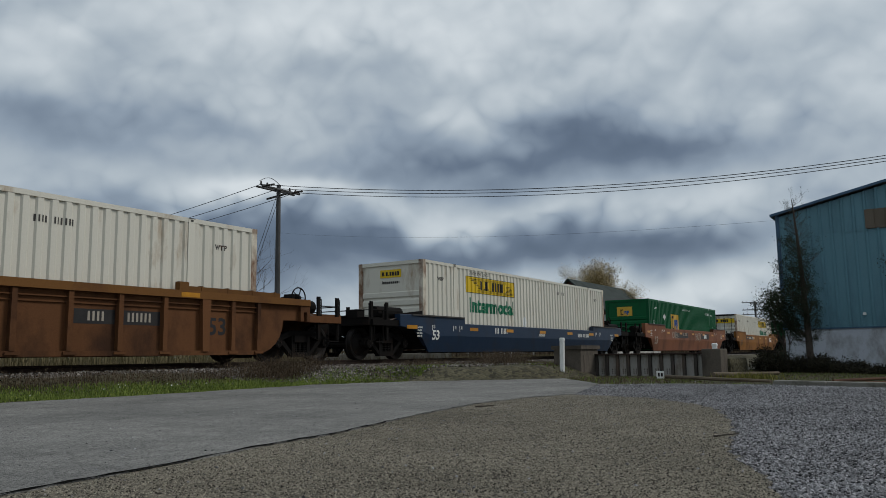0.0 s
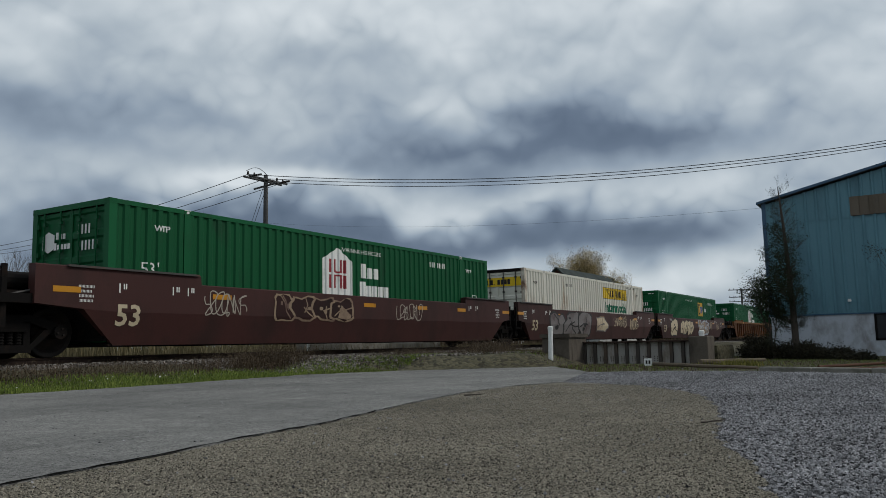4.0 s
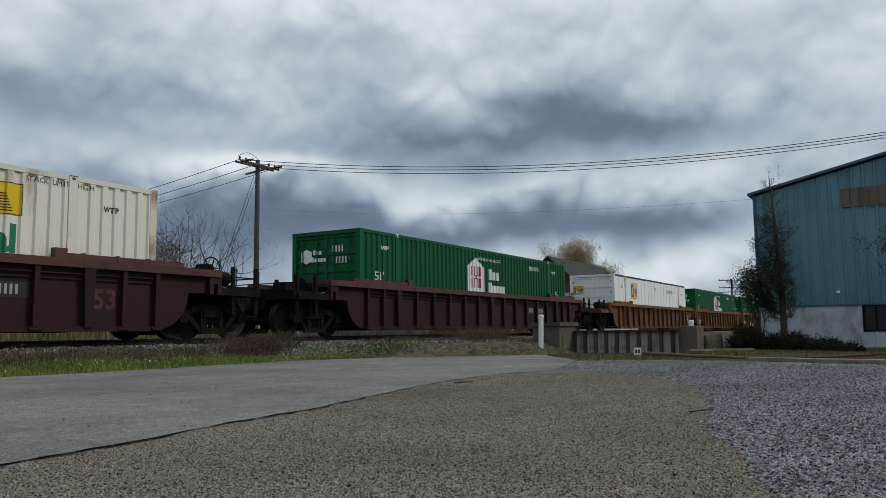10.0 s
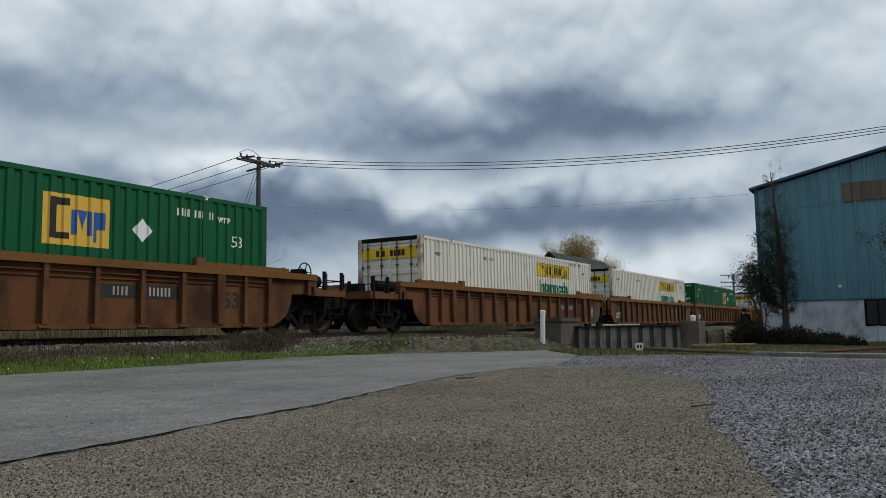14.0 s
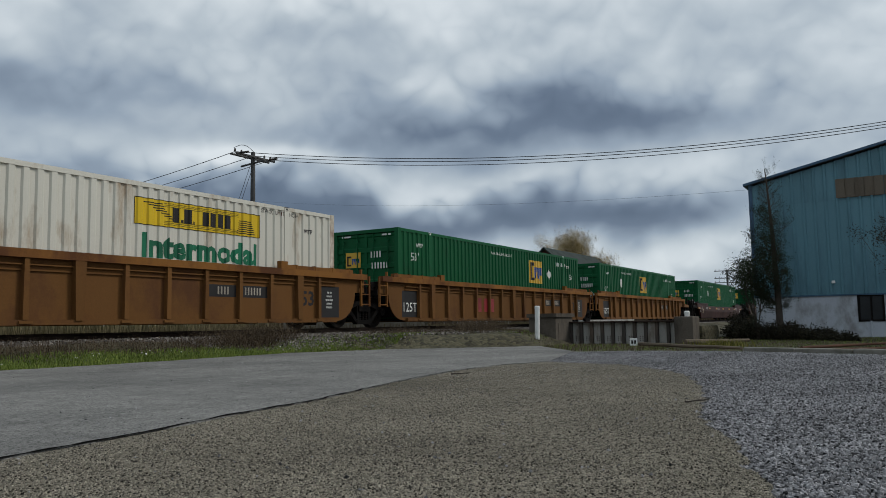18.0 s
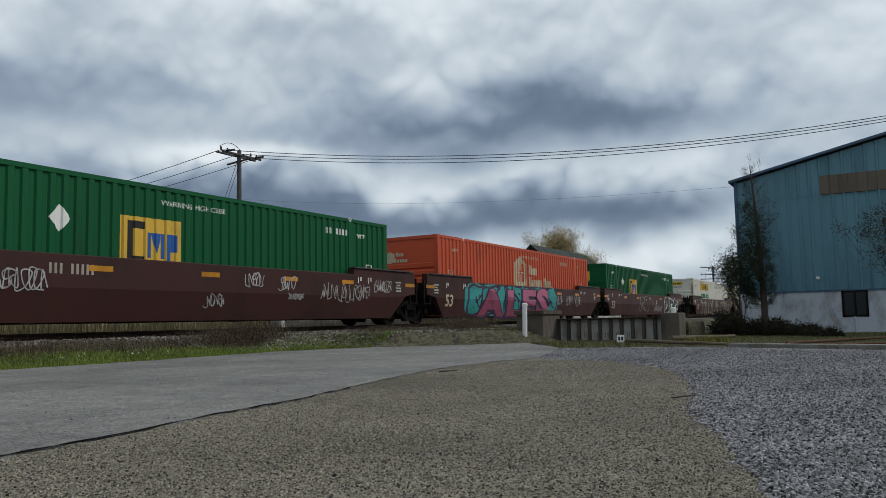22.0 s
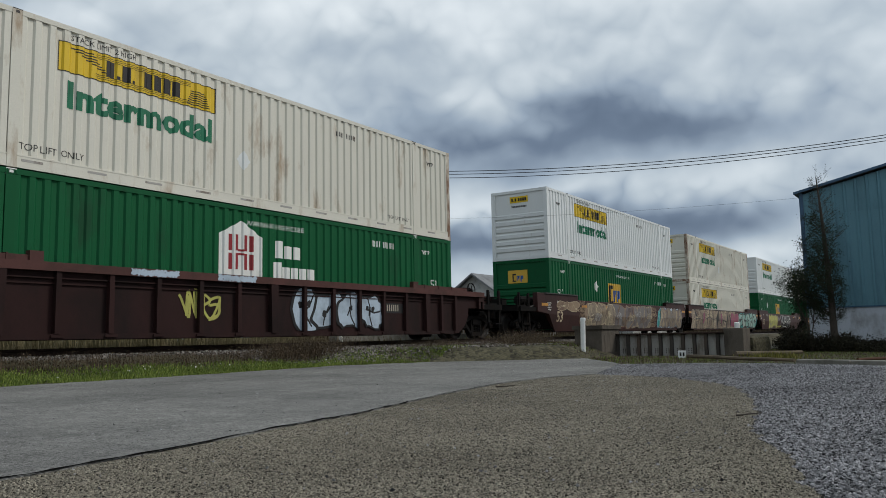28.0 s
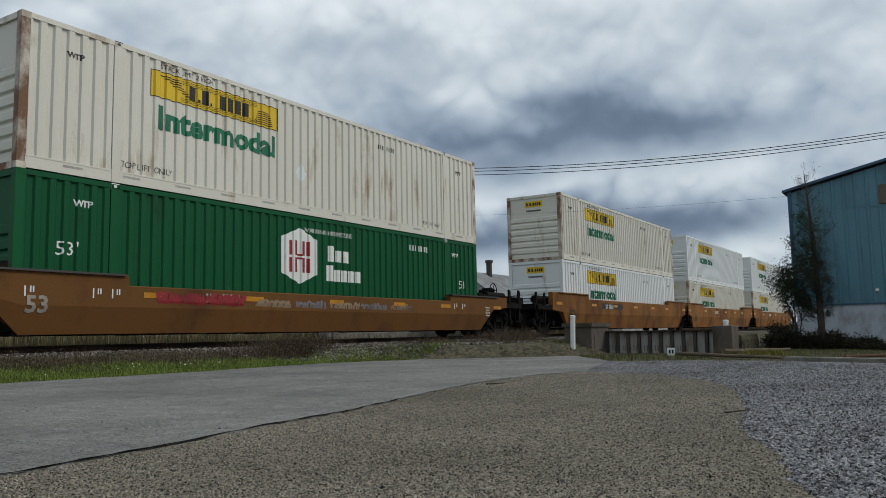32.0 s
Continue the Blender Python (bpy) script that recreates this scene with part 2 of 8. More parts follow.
M_RUSTY = paint("rust_orange_steel", (0.19, 0.066, 0.027), 0.7, worn=(0.10, 0.039, 0.020), amount=0.35, streak=0.5, scale=0.8, tone=0.22)
# maroon of the ribbed cars, darkened to hold the shade of their recessed panels
M_MAROON = paint("shaded_maroon_steel", (0.027, 0.0108, 0.0098), 0.7, worn=(0.016, 0.0088, 0.008), amount=0.38, streak=0.5, scale=0.9, tone=0.25, vary=0.2, spec=0.15)
M_MAROON2 = paint("reddish_maroon_steel", (0.047, 0.0165, 0.0140), 0.6, worn=(0.030, 0.0135, 0.0115), amount=0.38, streak=0.5, scale=0.9, tone=0.25, vary=0.2, spec=0.2)
# lighter maroon for top chords and guides, with the light from above put in
M_MAROONTOP = paint("toplit_maroon_steel", (0.075, 0.026, 0.021), 0.65, worn=(0.045, 0.018, 0.013), amount=0.35, scale=1.3, tone=0.25, vary=0.2)
M_BLUE = paint("navy_car_steel", (0.007, 0.023, 0.054), 0.5, worn=(0.018, 0.022, 0.036), amount=0.25, streak=0.5, tone=0.18)
M_BLACKPAINT = paint("black_stencil_paint", (0.018, 0.017, 0.017), 0.6, tone=0.2)
M_IRON = paint("dark_cast_iron", (0.0085, 0.0075, 0.007), 0.85, worn=(0.020, 0.013, 0.010), amount=0.25, scale=3, tone=0.25, spec=0.08)
M_WHEEL = paint("wheel_steel", (0.014, 0.0115, 0.010), 0.6, metal=0.2, worn=(0.03, 0.02, 0.014), amount=0.3, scale=4, tone=0.25, spec=0.2)
M_DARKMET = paint("dark_grey_fitting", (0.06, 0.056, 0.052), 0.6, metal=0.3, worn=RUST, amount=0.2, tone=0.2)
M_SIGNY = paint("yellow_sign_paint", (0.66, 0.44, 0.010), 0.45, worn=(0.46, 0.31, 0.03), amount=0.15, streak=0.6, tone=0.10, bump=0.03)
M_EMPY = paint("gold_sign_paint", (0.62, 0.38, 0.045), 0.5, worn=(0.42, 0.26, 0.05), amount=0.18, streak=0.6, tone=0.1, bump=0.03)
M_SIGNK = paint("black_sign_paint", (0.014, 0.012, 0.010), 0.5, tone=0.1, bump=0.0)
M_SIGNG = paint("green_sign_paint", (0.008, 0.155, 0.075), 0.5, tone=0.1, bump=0.0)
M_SIGNB = paint("blue_sign_paint", (0.014, 0.085, 0.31), 0.5, worn=(0.03, 0.16, 0.36), amount=0.2, tone=0.1, bump=0.0)
M_SIGNW = paint("white_sign_paint", (0.72, 0.72, 0.68), 0.5, worn=(0.5, 0.5, 0.46), amount=0.15, tone=0.1, bump=0.0)
M_SIGNR = paint("dark_red_sign_paint", (0.26, 0.022, 0.028), 0.5, tone=0.1, bump=0.0)
M_FADE = paint("faded_light_lettering", (0.34, 0.30, 0.25), 0.7, tone=0.2, bump=0.0)
M_TAPE = paint("amber_reflector_tape", (0.50, 0.22, 0.014), 0.4, tone=0.12, bump=0.0)
M_ASPHALT = speckle("grey_road_asphalt", (0.062, 0.061, 0.057), (0.285, 0.278, 0.259), (0.66, 0.66, 0.67), 0.008, bump=0.7, depth=0.006, contrast=0.95, stain_scale=0.6)
M_LOT = speckle("worn_exposed_aggregate", (0.019, 0.017, 0.013), (0.375, 0.333, 0.258), (0.54, 0.53, 0.52), 0.0085, bump=1.0, depth=0.014, contrast=0.85)
M_GRAVEL = speckle("grey_gravel", (0.030, 0.030, 0.030), (0.31, 0.305, 0.305), (0.72, 0.72, 0.72), 0.013, bump=1.0, depth=0.02, contrast=0.8)
M_BALLAST = speckle("track_ballast", (0.03, 0.028, 0.026), (0.22, 0.20, 0.18), (0.55, 0.52, 0.48), 0.055, bump=1.0, depth=0.03)
M_SOIL = speckle("rough_grass_soil", (0.032, 0.029, 0.019), (0.105, 0.095, 0.058), (0.62, 0.58, 0.50), 0.08, bump=0.8, depth=0.03, stain_scale=0.25)
M_STONES = leafy("loose_grey_stones", (0.010, 0.010, 0.011), (0.42, 0.41, 0.415), 0.9)
M_LOTSTONES = leafy("exposed_aggregate_stones", (0.010, 0.009, 0.007), (0.44, 0.395, 0.31), 0.95)
M_BSTONES = leafy("loose_brown_stones", (0.035, 0.03, 0.027), (0.30, 0.27, 0.24), 0.95)
M_GRASS = leafy("green_grass", (0.056, 0.098, 0.015), (0.23, 0.28, 0.060))
M_DRY = leafy("dry_weeds", (0.036, 0.025, 0.016), (0.135, 0.098, 0.062))
M_STRAW = leafy("pale_straw_grass", (0.09, 0.075, 0.035), (0.21, 0.175, 0.095))
M_LEAFDARK = leafy("dark_evergreen_leaves", (0.008, 0.014, 0.007), (0.030, 0.042, 0.018))
M_LEAFGOLD = leafy("golden_leaves", (0.22, 0.165, 0.075), (0.54, 0.42, 0.21))
M_WEEDY = leafy("yellow_green_weeds", (0.08, 0.08, 0.018), (0.24, 0.215, 0.05))
M_SHRUB = leafy("dark_brown_shrub_leaves", (0.010, 0.010, 0.006), (0.042, 0.036, 0.020))
M_LEAFBROWN = leafy("brown_leaves", (0.075, 0.05, 0.03), (0.19, 0.13, 0.075))
M_BARK = paint("grey_brown_bark", (0.06, 0.048, 0.038), 0.9, tone=0.3, grain=18, bump=0.5)
M_POLE = paint("weathered_pole_timber", (0.085, 0.084, 0.084), 0.85, streak=0.8, tone=0.3, bump=0.3)
M_WIRE = paint("black_wire", (0.015, 0.015, 0.016), 0.6, tone=0.05, bump=0.0)
M_CONC = paint("stained_concrete", (0.105, 0.088, 0.070), 0.9, worn=(0.055, 0.046, 0.037), amount=0.4, streak=0.5, scale=1.6, tone=0.3, bump=0.4)
M_KERB = paint("pale_kerb_concrete", (0.21, 0.20, 0.175), 0.9, worn=(0.10, 0.095, 0.075), amount=0.42, scale=2.4, tone=0.3, bump=0.5)
M_GALV = paint("pale_sheet_steel", (0.36, 0.345, 0.315), 0.6, worn=(0.15, 0.11, 0.075), amount=0.30, streak=0.8, scale=2.2, tone=0.22)
M_RIB = paint("dark_sheet_rib", (0.055, 0.047, 0.040), 0.8, worn=(0.10, 0.07, 0.05), amount=0.3, streak=0.7, scale=2, tone=0.25)
M_CLAD = paint("teal_blue_cladding", (0.098, 0.215, 0.262), 0.5, worn=(0.068, 0.150, 0.188), amount=0.36, streak=0.9, scale=1.3, tone=0.2, vary=0.06, bump=0.05)
M_TRIM = paint("blue_trim_metal", (0.045, 0.095, 0.16), 0.5, tone=0.12, bump=0.03)
M_BLOCKWALL = paint("pale_painted_masonry", (0.44, 0.47, 0.515), 0.85, worn=(0.24, 0.24, 0.24), amount=0.25, streak=0.5, scale=1.3, tone=0.14, bump=0.3)
M_BOARD = paint("bare_grey_boards", (0.128, 0.105, 0.080), 0.85, worn=(0.10, 0.078, 0.056), amount=0.35, streak=0.85, tone=0.25)
M_GLASS = paint("dark_window_glass", (0.012, 0.016, 0.02), 0.2, tone=0.1, bump=0.0)
M_POSTW = paint("white_post_paint", (0.74, 0.74, 0.71), 0.5, worn=(0.5, 0.48, 0.42), amount=0.15, streak=0.6, tone=0.1, bump=0.05)
M_ROOF = paint("dark_green_shingles", (0.030, 0.040, 0.036), 0.9, tone=0.3, grain=9, bump=0.4)
M_ROOF2 = paint("pale_grey_shingles", (0.22, 0.225, 0.23), 0.9, tone=0.2, grain=9, bump=0.3)
M_SIDING = paint("pale_siding", (0.46, 0.46, 0.44), 0.7, tone=0.12, bump=0.1)
M_BRICK = paint("red_brown_gable", (0.10, 0.045, 0.033), 0.9, tone=0.25, grain=12, bump=0.3)
M_SLEEPER = paint("tarred_timber", (0.035, 0.028, 0.022), 0.9, tone=0.3, grain=20, bump=0.4)
M_LOG = paint("weathered_log", (0.15, 0.115, 0.08), 0.9, tone=0.3, bump=0.4)
M_RAILRUST = paint("rusty_rail_steel", (0.030, 0.017, 0.012), 0.8, tone=0.3, bump=0.2)
M_RAILOLD = paint("dark_rusted_rail", (0.085, 0.038, 0.020), 0.9, tone=0.3, bump=0.2)
M_CRACK = paint("tar_filled_joint", (0.010, 0.0095, 0.009), 1.0, tone=0.2, bump=0.3, spec=0.0)
M_PINK = paint("pink_spray_paint", (0.42, 0.12, 0.20), 0.6, worn=(0.30, 0.09, 0.17), amount=0.3, tone=0.12, bump=0.0)
M_PINKDARK = paint("deep_pink_spray_paint", (0.26, 0.055, 0.105), 0.6, tone=0.14, bump=0.0)
M_TEAL = paint("teal_spray_paint", (0.03, 0.28, 0.27), 0.6, tone=0.14, bump=0.0)
M_PURPLE = paint("dark_purple_spray_paint", (0.045, 0.022, 0.055), 0.6, tone=0.14, bump=0.0)
M_CREAM = paint("cream_spray_paint", (0.48, 0.40, 0.27), 0.65, worn=(0.30, 0.22, 0.15), amount=0.3, tone=0.18, bump=0.0)
M_PALE = paint("pale_blue_spray_paint", (0.42, 0.50, 0.58), 0.6, tone=0.12, bump=0.0)
M_GREYS = paint("grey_spray_paint", (0.17, 0.155, 0.15), 0.65, worn=(0.09, 0.06, 0.06), amount=0.35, tone=0.2, bump=0.0)
M_TAN = paint("tan_spray_paint", (0.26, 0.185, 0.12), 0.65, worn=(0.11, 0.06, 0.05), amount=0.4, tone=0.2, bump=0.0)
M_LIME = paint("yellow_green_spray_paint", (0.42, 0.40, 0.10), 0.65, tone=0.15, bump=0.0)
M_BLUEFADE = paint("faded_blue_spray_paint", (0.040, 0.046, 0.088), 0.7, worn=(0.085, 0.042, 0.026), amount=0.62, tone=0.2, bump=0.0)

M_STONE = paint("grey_tan_stone_paint", (0.33, 0.265, 0.18), 0.7, worn=(0.15, 0.115, 0.10), amount=0.5, streak=0.3, scale=2.6, tone=0.35, grain=14, bump=0.0, vary=0.3)
M_SPRAYW = paint("greyish_white_spray", (0.40, 0.39, 0.38), 0.7, worn=(0.16, 0.14, 0.14), amount=0.45, scale=5, tone=0.2, bump=0.0)
M_SEA = paint("sea_green_spray_paint", (0.20, 0.36, 0.31), 0.65, worn=(0.42, 0.45, 0.40), amount=0.4, scale=1.5, tone=0.2, bump=0.0)
M_RUSTPOST = paint("rust_stained_cream_steel", (0.62, 0.57, 0.47), 0.6, worn=(0.17, 0.085, 0.045), amount=0.52, streak=0.5, scale=2.2, tone=0.25, vary=0.2, bump=0.15)

# ---- helpers for meshes ----
DATA = {}


def box(bm, x0, x1, y0, y1, z0, z1):
    v = [bm.verts.new((x, y, z)) for x in (x0, x1) for y in (y0, y1) for z in (z0, z1)]
    for f in ((0, 1, 3, 2), (4, 6, 7, 5), (0, 4, 5, 1), (2, 3, 7, 6), (0, 2, 6, 4), (1, 5, 7, 3)):
        bm.faces.new([v[i] for i in f])


def prism(bm, poly, y0, y1):
    """A plate with the outline poly in x and z, from y0 to y1."""
    a = [bm.verts.new((x, y0, z)) for x, z in poly]
    b = [bm.verts.new((x, y1, z)) for x, z in poly]
    bm.faces.new(a)
    bm.faces.new(b[::-1])
    for i in range(len(poly)):
        j = (i + 1) % len(poly)
        bm.faces.new((a[j], a[i], b[i], b[j]))


def tube(bm, p, q, r0, r1=None, n=8, caps=True):
    r1 = r0 if r1 is None else r1
    p, q = Vector(p), Vector(q)
    d = (q - p).normalized()
    u = d.orthogonal().normalized()
    w = d.cross(u)
    ra = [bm.verts.new(p + (u * math.cos(k * math.tau / n) + w * math.sin(k * math.tau / n)) * r0) for k in range(n)]
    rb = [bm.verts.new(q + (u * math.cos(k * math.tau / n) + w * math.sin(k * math.tau / n)) * r1) for k in range(n)]
    for k in range(n):
        bm.faces.new((ra[k], ra[(k + 1) % n], rb[(k + 1) % n], rb[k]))
    if caps:
        bm.faces.new(ra[::-1])
        bm.faces.new(rb)


def mesh_of(key, build, mat):
    """The mesh that build draws, made once for each key and material."""
    full = (key, mat.name)
    if full not in DATA:
        bm = bmesh.new()
        build(bm)
        bmesh.ops.recalc_face_normals(bm, faces=bm.faces[:])
        me = bpy.data.meshes.new(str(key if isinstance(key, str) else key[0]))
        bm.to_mesh(me)
        bm.free()
        me.materials.append(mat)
        DATA[full] = me
    return DATA[full]


def part(name, key, build, mat, parent, m=None, label=""):
    ob = new(name, mesh_of(key, build, mat))
    ob.parent = parent
    if m is not None:
        ob.matrix_basis = m
    if label:
        ob["label"] = label
    return ob


def solid(name, build, mat, label="", category="", kind="", group="", m=None):
    """A thing of one mesh."""
    ob = new(name, mesh_of((name, len(DATA)), build, mat))
    if m is not None:
        ob.matrix_basis = m
    return tagged(ob, label, category, group, kind)


def thing(name, label, category, group="", kind="", m=None):
    ob = new(name)
    ob.empty_display_size = 0.2
    if m is not None:
        ob.matrix_basis = m
    return tagged(ob, label, category, group, kind)


def raw(name, verts, faces, mat, smooth=False):
    me = bpy.data.meshes.new(name)
    me.from_pydata(verts, [], faces)
    me.materials.append(mat)
    me.update()
    if smooth:
        me.polygons.foreach_set("use_smooth", [True] * len(me.polygons))
    return me


def scatter(name, pieces, mat):
    """One mesh of many small pieces, given as an array (n, corners, 3) and one list of faces."""
    pts, faces = pieces
    n, k, _ = pts.shape
    f = np.asarray(faces)
    allf = (f[None] + (np.arange(n) * k)[:, None, None]).reshape(-1, f.shape[1])
    me = bpy.data.meshes.new(name)
    me.from_pydata(pts.reshape(-1, 3).tolist(), [], allf.tolist())
    me.materials.append(mat)
    return me


RNG = np.random.default_rng(7)


def stones(xy, z, size, spread=0.5):
    """Rough eight-faced stones at the places xy."""
    n = len(xy)
    base = np.array([(1, 0, 0), (0, 1, 0), (-1, 0, 0), (0, -1, 0), (0, 0, 1), (0, 0, -0.6)], float)
    s = size * RNG.uniform(1 - spread, 1 + spread, (n, 1, 1))
    p = base[None] * s * RNG.uniform(0.65, 1.25, (n, 6, 3)) + RNG.normal(0, 0.16, (n, 6, 3)) * s
    a = RNG.uniform(0, math.tau, n)
    t = RNG.uniform(-0.9, 0.9, n)
    ca, sa, ct, stt = np.cos(a)[:, None], np.sin(a)[:, None], np.cos(t)[:, None], np.sin(t)[:, None]
    x, y, zz = p[..., 0], p[..., 1], p[..., 2] * 0.75
    x, zz = x * ct - zz * stt, x * stt + zz * ct
    x, y = x * ca - y * sa, x * sa + y * ca
    out = np.stack([x + xy[:, :1], y + xy[:, 1:2], zz + np.asarray(z)[:, None] + s[..., 0] * 0.15], -1)
    return out, [(0, 1, 4), (1, 2, 4), (2, 3, 4), (3, 0, 4), (1, 0, 5), (2, 1, 5), (3, 2, 5), (0, 3, 5)]


def pebbles(xy, z, size, spread=0.5):
    """Small stones half sunk in the ground: four slanted faces and a flat crown each."""
    n = len(xy)
    s = size * RNG.uniform(1 - spread, 1 + spread, (n, 1))
    a = RNG.uniform(0, math.tau, (n, 1)) + np.arange(4)[None] * math.tau / 4 + RNG.normal(0, 0.25, (n, 4))
    low, top = s * RNG.uniform(0.75, 1.2, (n, 4)), s * RNG.uniform(0.35, 0.75, (n, 4))
    p = np.empty((n, 8, 3))
    for k, (r, h) in enumerate(((low, -0.004), (top, s * RNG.uniform(0.35, 1.0, (n, 4))))):
        p[:, 4 * k:4 * k + 4, 0] = xy[:, :1] + r * np.cos(a)
        p[:, 4 * k:4 * k + 4, 1] = xy[:, 1:2] + r * np.sin(a)
        p[:, 4 * k:4 * k + 4, 2] = z + h
    return p, [(0, 1, 5, 4), (1, 2, 6, 5), (2, 3, 7, 6), (3, 0, 4, 7), (4, 5, 6, 7)]


def blades(xy, z, height, width, lean=0.5):
    """Bent blades of grass: two joined triangles each."""
    n = len(xy)
    h = height * RNG.uniform(0.45, 1.25, n)
    a = RNG.uniform(0, math.tau, n)
    dx, dy = np.cos(a), np.sin(a)
    b = RNG.uniform(0, math.tau, n)
    k = h * lean * RNG.uniform(0.1, 1.0, n)
    w = width * RNG.uniform(0.6, 1.4, n)
    z = np.asarray(z)
    p = np.empty((n, 5, 3))
    for i, (side, up, bend) in enumerate(((-1, 0, 0), (1, 0, 0), (-0.7, 0.55, 0.35), (0.7, 0.55, 0.35), (0, 1, 1))):
        p[:, i, 0] = xy[:, 0] + dx * w * side + np.cos(b) * k * bend
        p[:, i, 1] = xy[:, 1] + dy * w * side + np.sin(b) * k * bend
        p[:, i, 2] = z + h * up
    return p, [(0, 1, 2), (1, 3, 2), (2, 3, 4)]


# ---- ground ----
TRACK_Y = 14.955
RAIL_Z = 0.50


def smooth01(x):
    x = np.clip(x, 0, 1)
    return x * x * (3 - 2 * x)


def bank_foot(x):
    """Where the bank of the railway begins, along the track."""
    return np.interp(x, [-60, 5, 12.5, 15, 17.5, 19.5, 21.5, 24, 60], [10.9, 10.9, 11.1, 10.3, 7.5, 7.35, 8.6, 9.6, 9.8])


def ground_z(x, y):
    x, y = np.asarray(x, float), np.asarray(y, float)
    rise = 0.33 * smooth01((y - bank_foot(x)) / np.interp(x, [13, 17, 20, 23], [2.2, 0.9, 0.9, 2.2]))
    fall = -0.10 * smooth01((y - 17.2) / 3.0)
    near = np.hypot(x, y) < 60
    lumps = 0.022 * np.sin(x * 2.1 + 0.7 * y) * np.sin(y * 2.7 + 1.1) * smooth01((y - bank_foot(x)) / 0.6) * near
    return rise + fall + lumps - 0.012


def lines(a, b, step, far):
    """Grid lines: fine from a to b, then wider and wider out to far."""
    v = list(np.arange(a, b + 1e-6, step))
    s, lo, hi = step, a, b
    while hi < far:
        s *= 1.5
        lo, hi = lo - s, hi + s
        v = [lo] + v + [hi]
    return np.array(v)


def make_ground():
    xs, ys = lines(-4.0, 32.0, 0.4, 2600), lines(-3.0, 22.0, 0.3, 2600)
    gx, gy = np.meshgrid(xs, ys, indexing="ij")
    gz = ground_z(gx, gy)
    n, m = gx.shape
    verts = np.stack([gx, gy, gz], -1).reshape(-1, 3).tolist()
    faces = [(i * m + j, (i + 1) * m + j, (i + 1) * m + j + 1, i * m + j + 1) for i in range(n - 1) for j in range(m - 1)]
    tagged(new("ground", raw("ground", verts, faces, M_SOIL, True)), "rough grass and bare soil beside the railway", "ground", kind="structure")


make_ground()


def wobble(points, step, amp, seed):
    """A line through the points, cut into short steps and made uneven."""
    r = random.Random(seed)
    out = []
    for (x0, y0), (x1, y1) in zip(points, points[1:]):
        n = max(1, int(math.hypot(x1 - x0, y1 - y0) / step))
        for k in range(n):
            f = k / n
            out.append((x0 + (x1 - x0) * f + r.uniform(-amp, amp), y0 + (y1 - y0) * f + r.uniform(-amp, amp)))
    return out + [points[-1]]


SEAM = [(-60, 2.6), (-10, 3.0), (0, 3.35), (2.1, 3.5), (3.1, 3.64), (3.8, 3.80), (4.8, 3.92), (6.6, 4.38), (8.5, 4.72), (9.6, 4.72), (10.7, 4.45)]
VERGE = [(-60, 10.6), (0, 11.0), (6.3, 11.25), (9.0, 11.1), (13.0, 11.3), (14.8, 10.5), (17.2, 9.55), (18.6, 8.9), (17.6, 7.6), (15.6, 6.2), (14.4, 5.5)]
GRAVEL = [(10.7, 4.45), (10.2, 3.25), (9.4, 2.55), (8.6, 2.05), (7.7, 1.72), (6.8, 1.44), (5.9, 1.26), (5.2, 1.14), (4.5, 0.94), (4.0, 0.71), (3.4, 0.58), (2.0, 0.1), (0.5, -1.2), (-2, -5), (-6, -40)]
FAR_GRAVEL = [(14.4, 5.5), (15.2, 4.6), (15.0, 3.6), (14.75, 2.6), (14.3, 1.6), (13.9, 0.8), (13.5, -0.1), (12.9, -1.4), (12.4, -2.4), (13, -6), (20, -40)]


def sheet(name, outline, z, mat, label):
    """A flat paved sheet with a real edge."""
    def build(bm):
        top = [bm.verts.new((x, y, z)) for x, y in outline]
        low = [bm.verts.new((x, y, z - 0.06)) for x, y in outline]
        bm.faces.new(top)
        for i in range(len(top)):
            j = (i + 1) % len(top)
            bm.faces.new((top[i], top[j], low[j], low[i]))
        bmesh.ops.triangulate(bm, faces=bm.faces[:])
    return solid(name, build, mat, label, name.replace("_", " "), "structure")


seam = wobble(SEAM, 0.25, 0.02, 3)
verge = wobble(VERGE, 0.3, 0.05, 4)
gravel_edge = wobble(GRAVEL, 0.12, 0.035, 5)
far_gravel = wobble(FAR_GRAVEL, 0.3, 0.10, 6)
sheet("road", seam + [(14.4, 5.5)][:0] + list(reversed(verge)), 0.014, M_ASPHALT, "smooth grey asphalt road along the railway")
sheet("pavement", seam + gravel_edge + [(-60, -40)], 0.008, M_LOT, "worn brown-grey asphalt with exposed aggregate")
sheet("gravel_ground", gravel_edge + list(reversed(far_gravel)), 0.002, M_GRAVEL, "loose grey crushed gravel lot")


def make_joint():
    line = [p for p in wobble(SEAM, 0.12, 0.018, 3) if -6 < p[0] < 10.6]
    r = random.Random(2)
    vs, fs = [], []
    for i, (x, y) in enumerate(line):
        w = r.uniform(0.004, 0.026) * (1.0 if x < 6 else 0.55)
        vs += [(x, y - w, 0.0185), (x, y + w * 0.6, 0.0195)]
        if i:
            fs.append((2 * i - 2, 2 * i, 2 * i + 1, 2 * i - 1))
    tagged(new("road_joint", raw("road_joint", vs, fs, M_CRACK)), "dark tar-filled joint between two asphalt layers", "road joint", kind="structure")


make_joint()


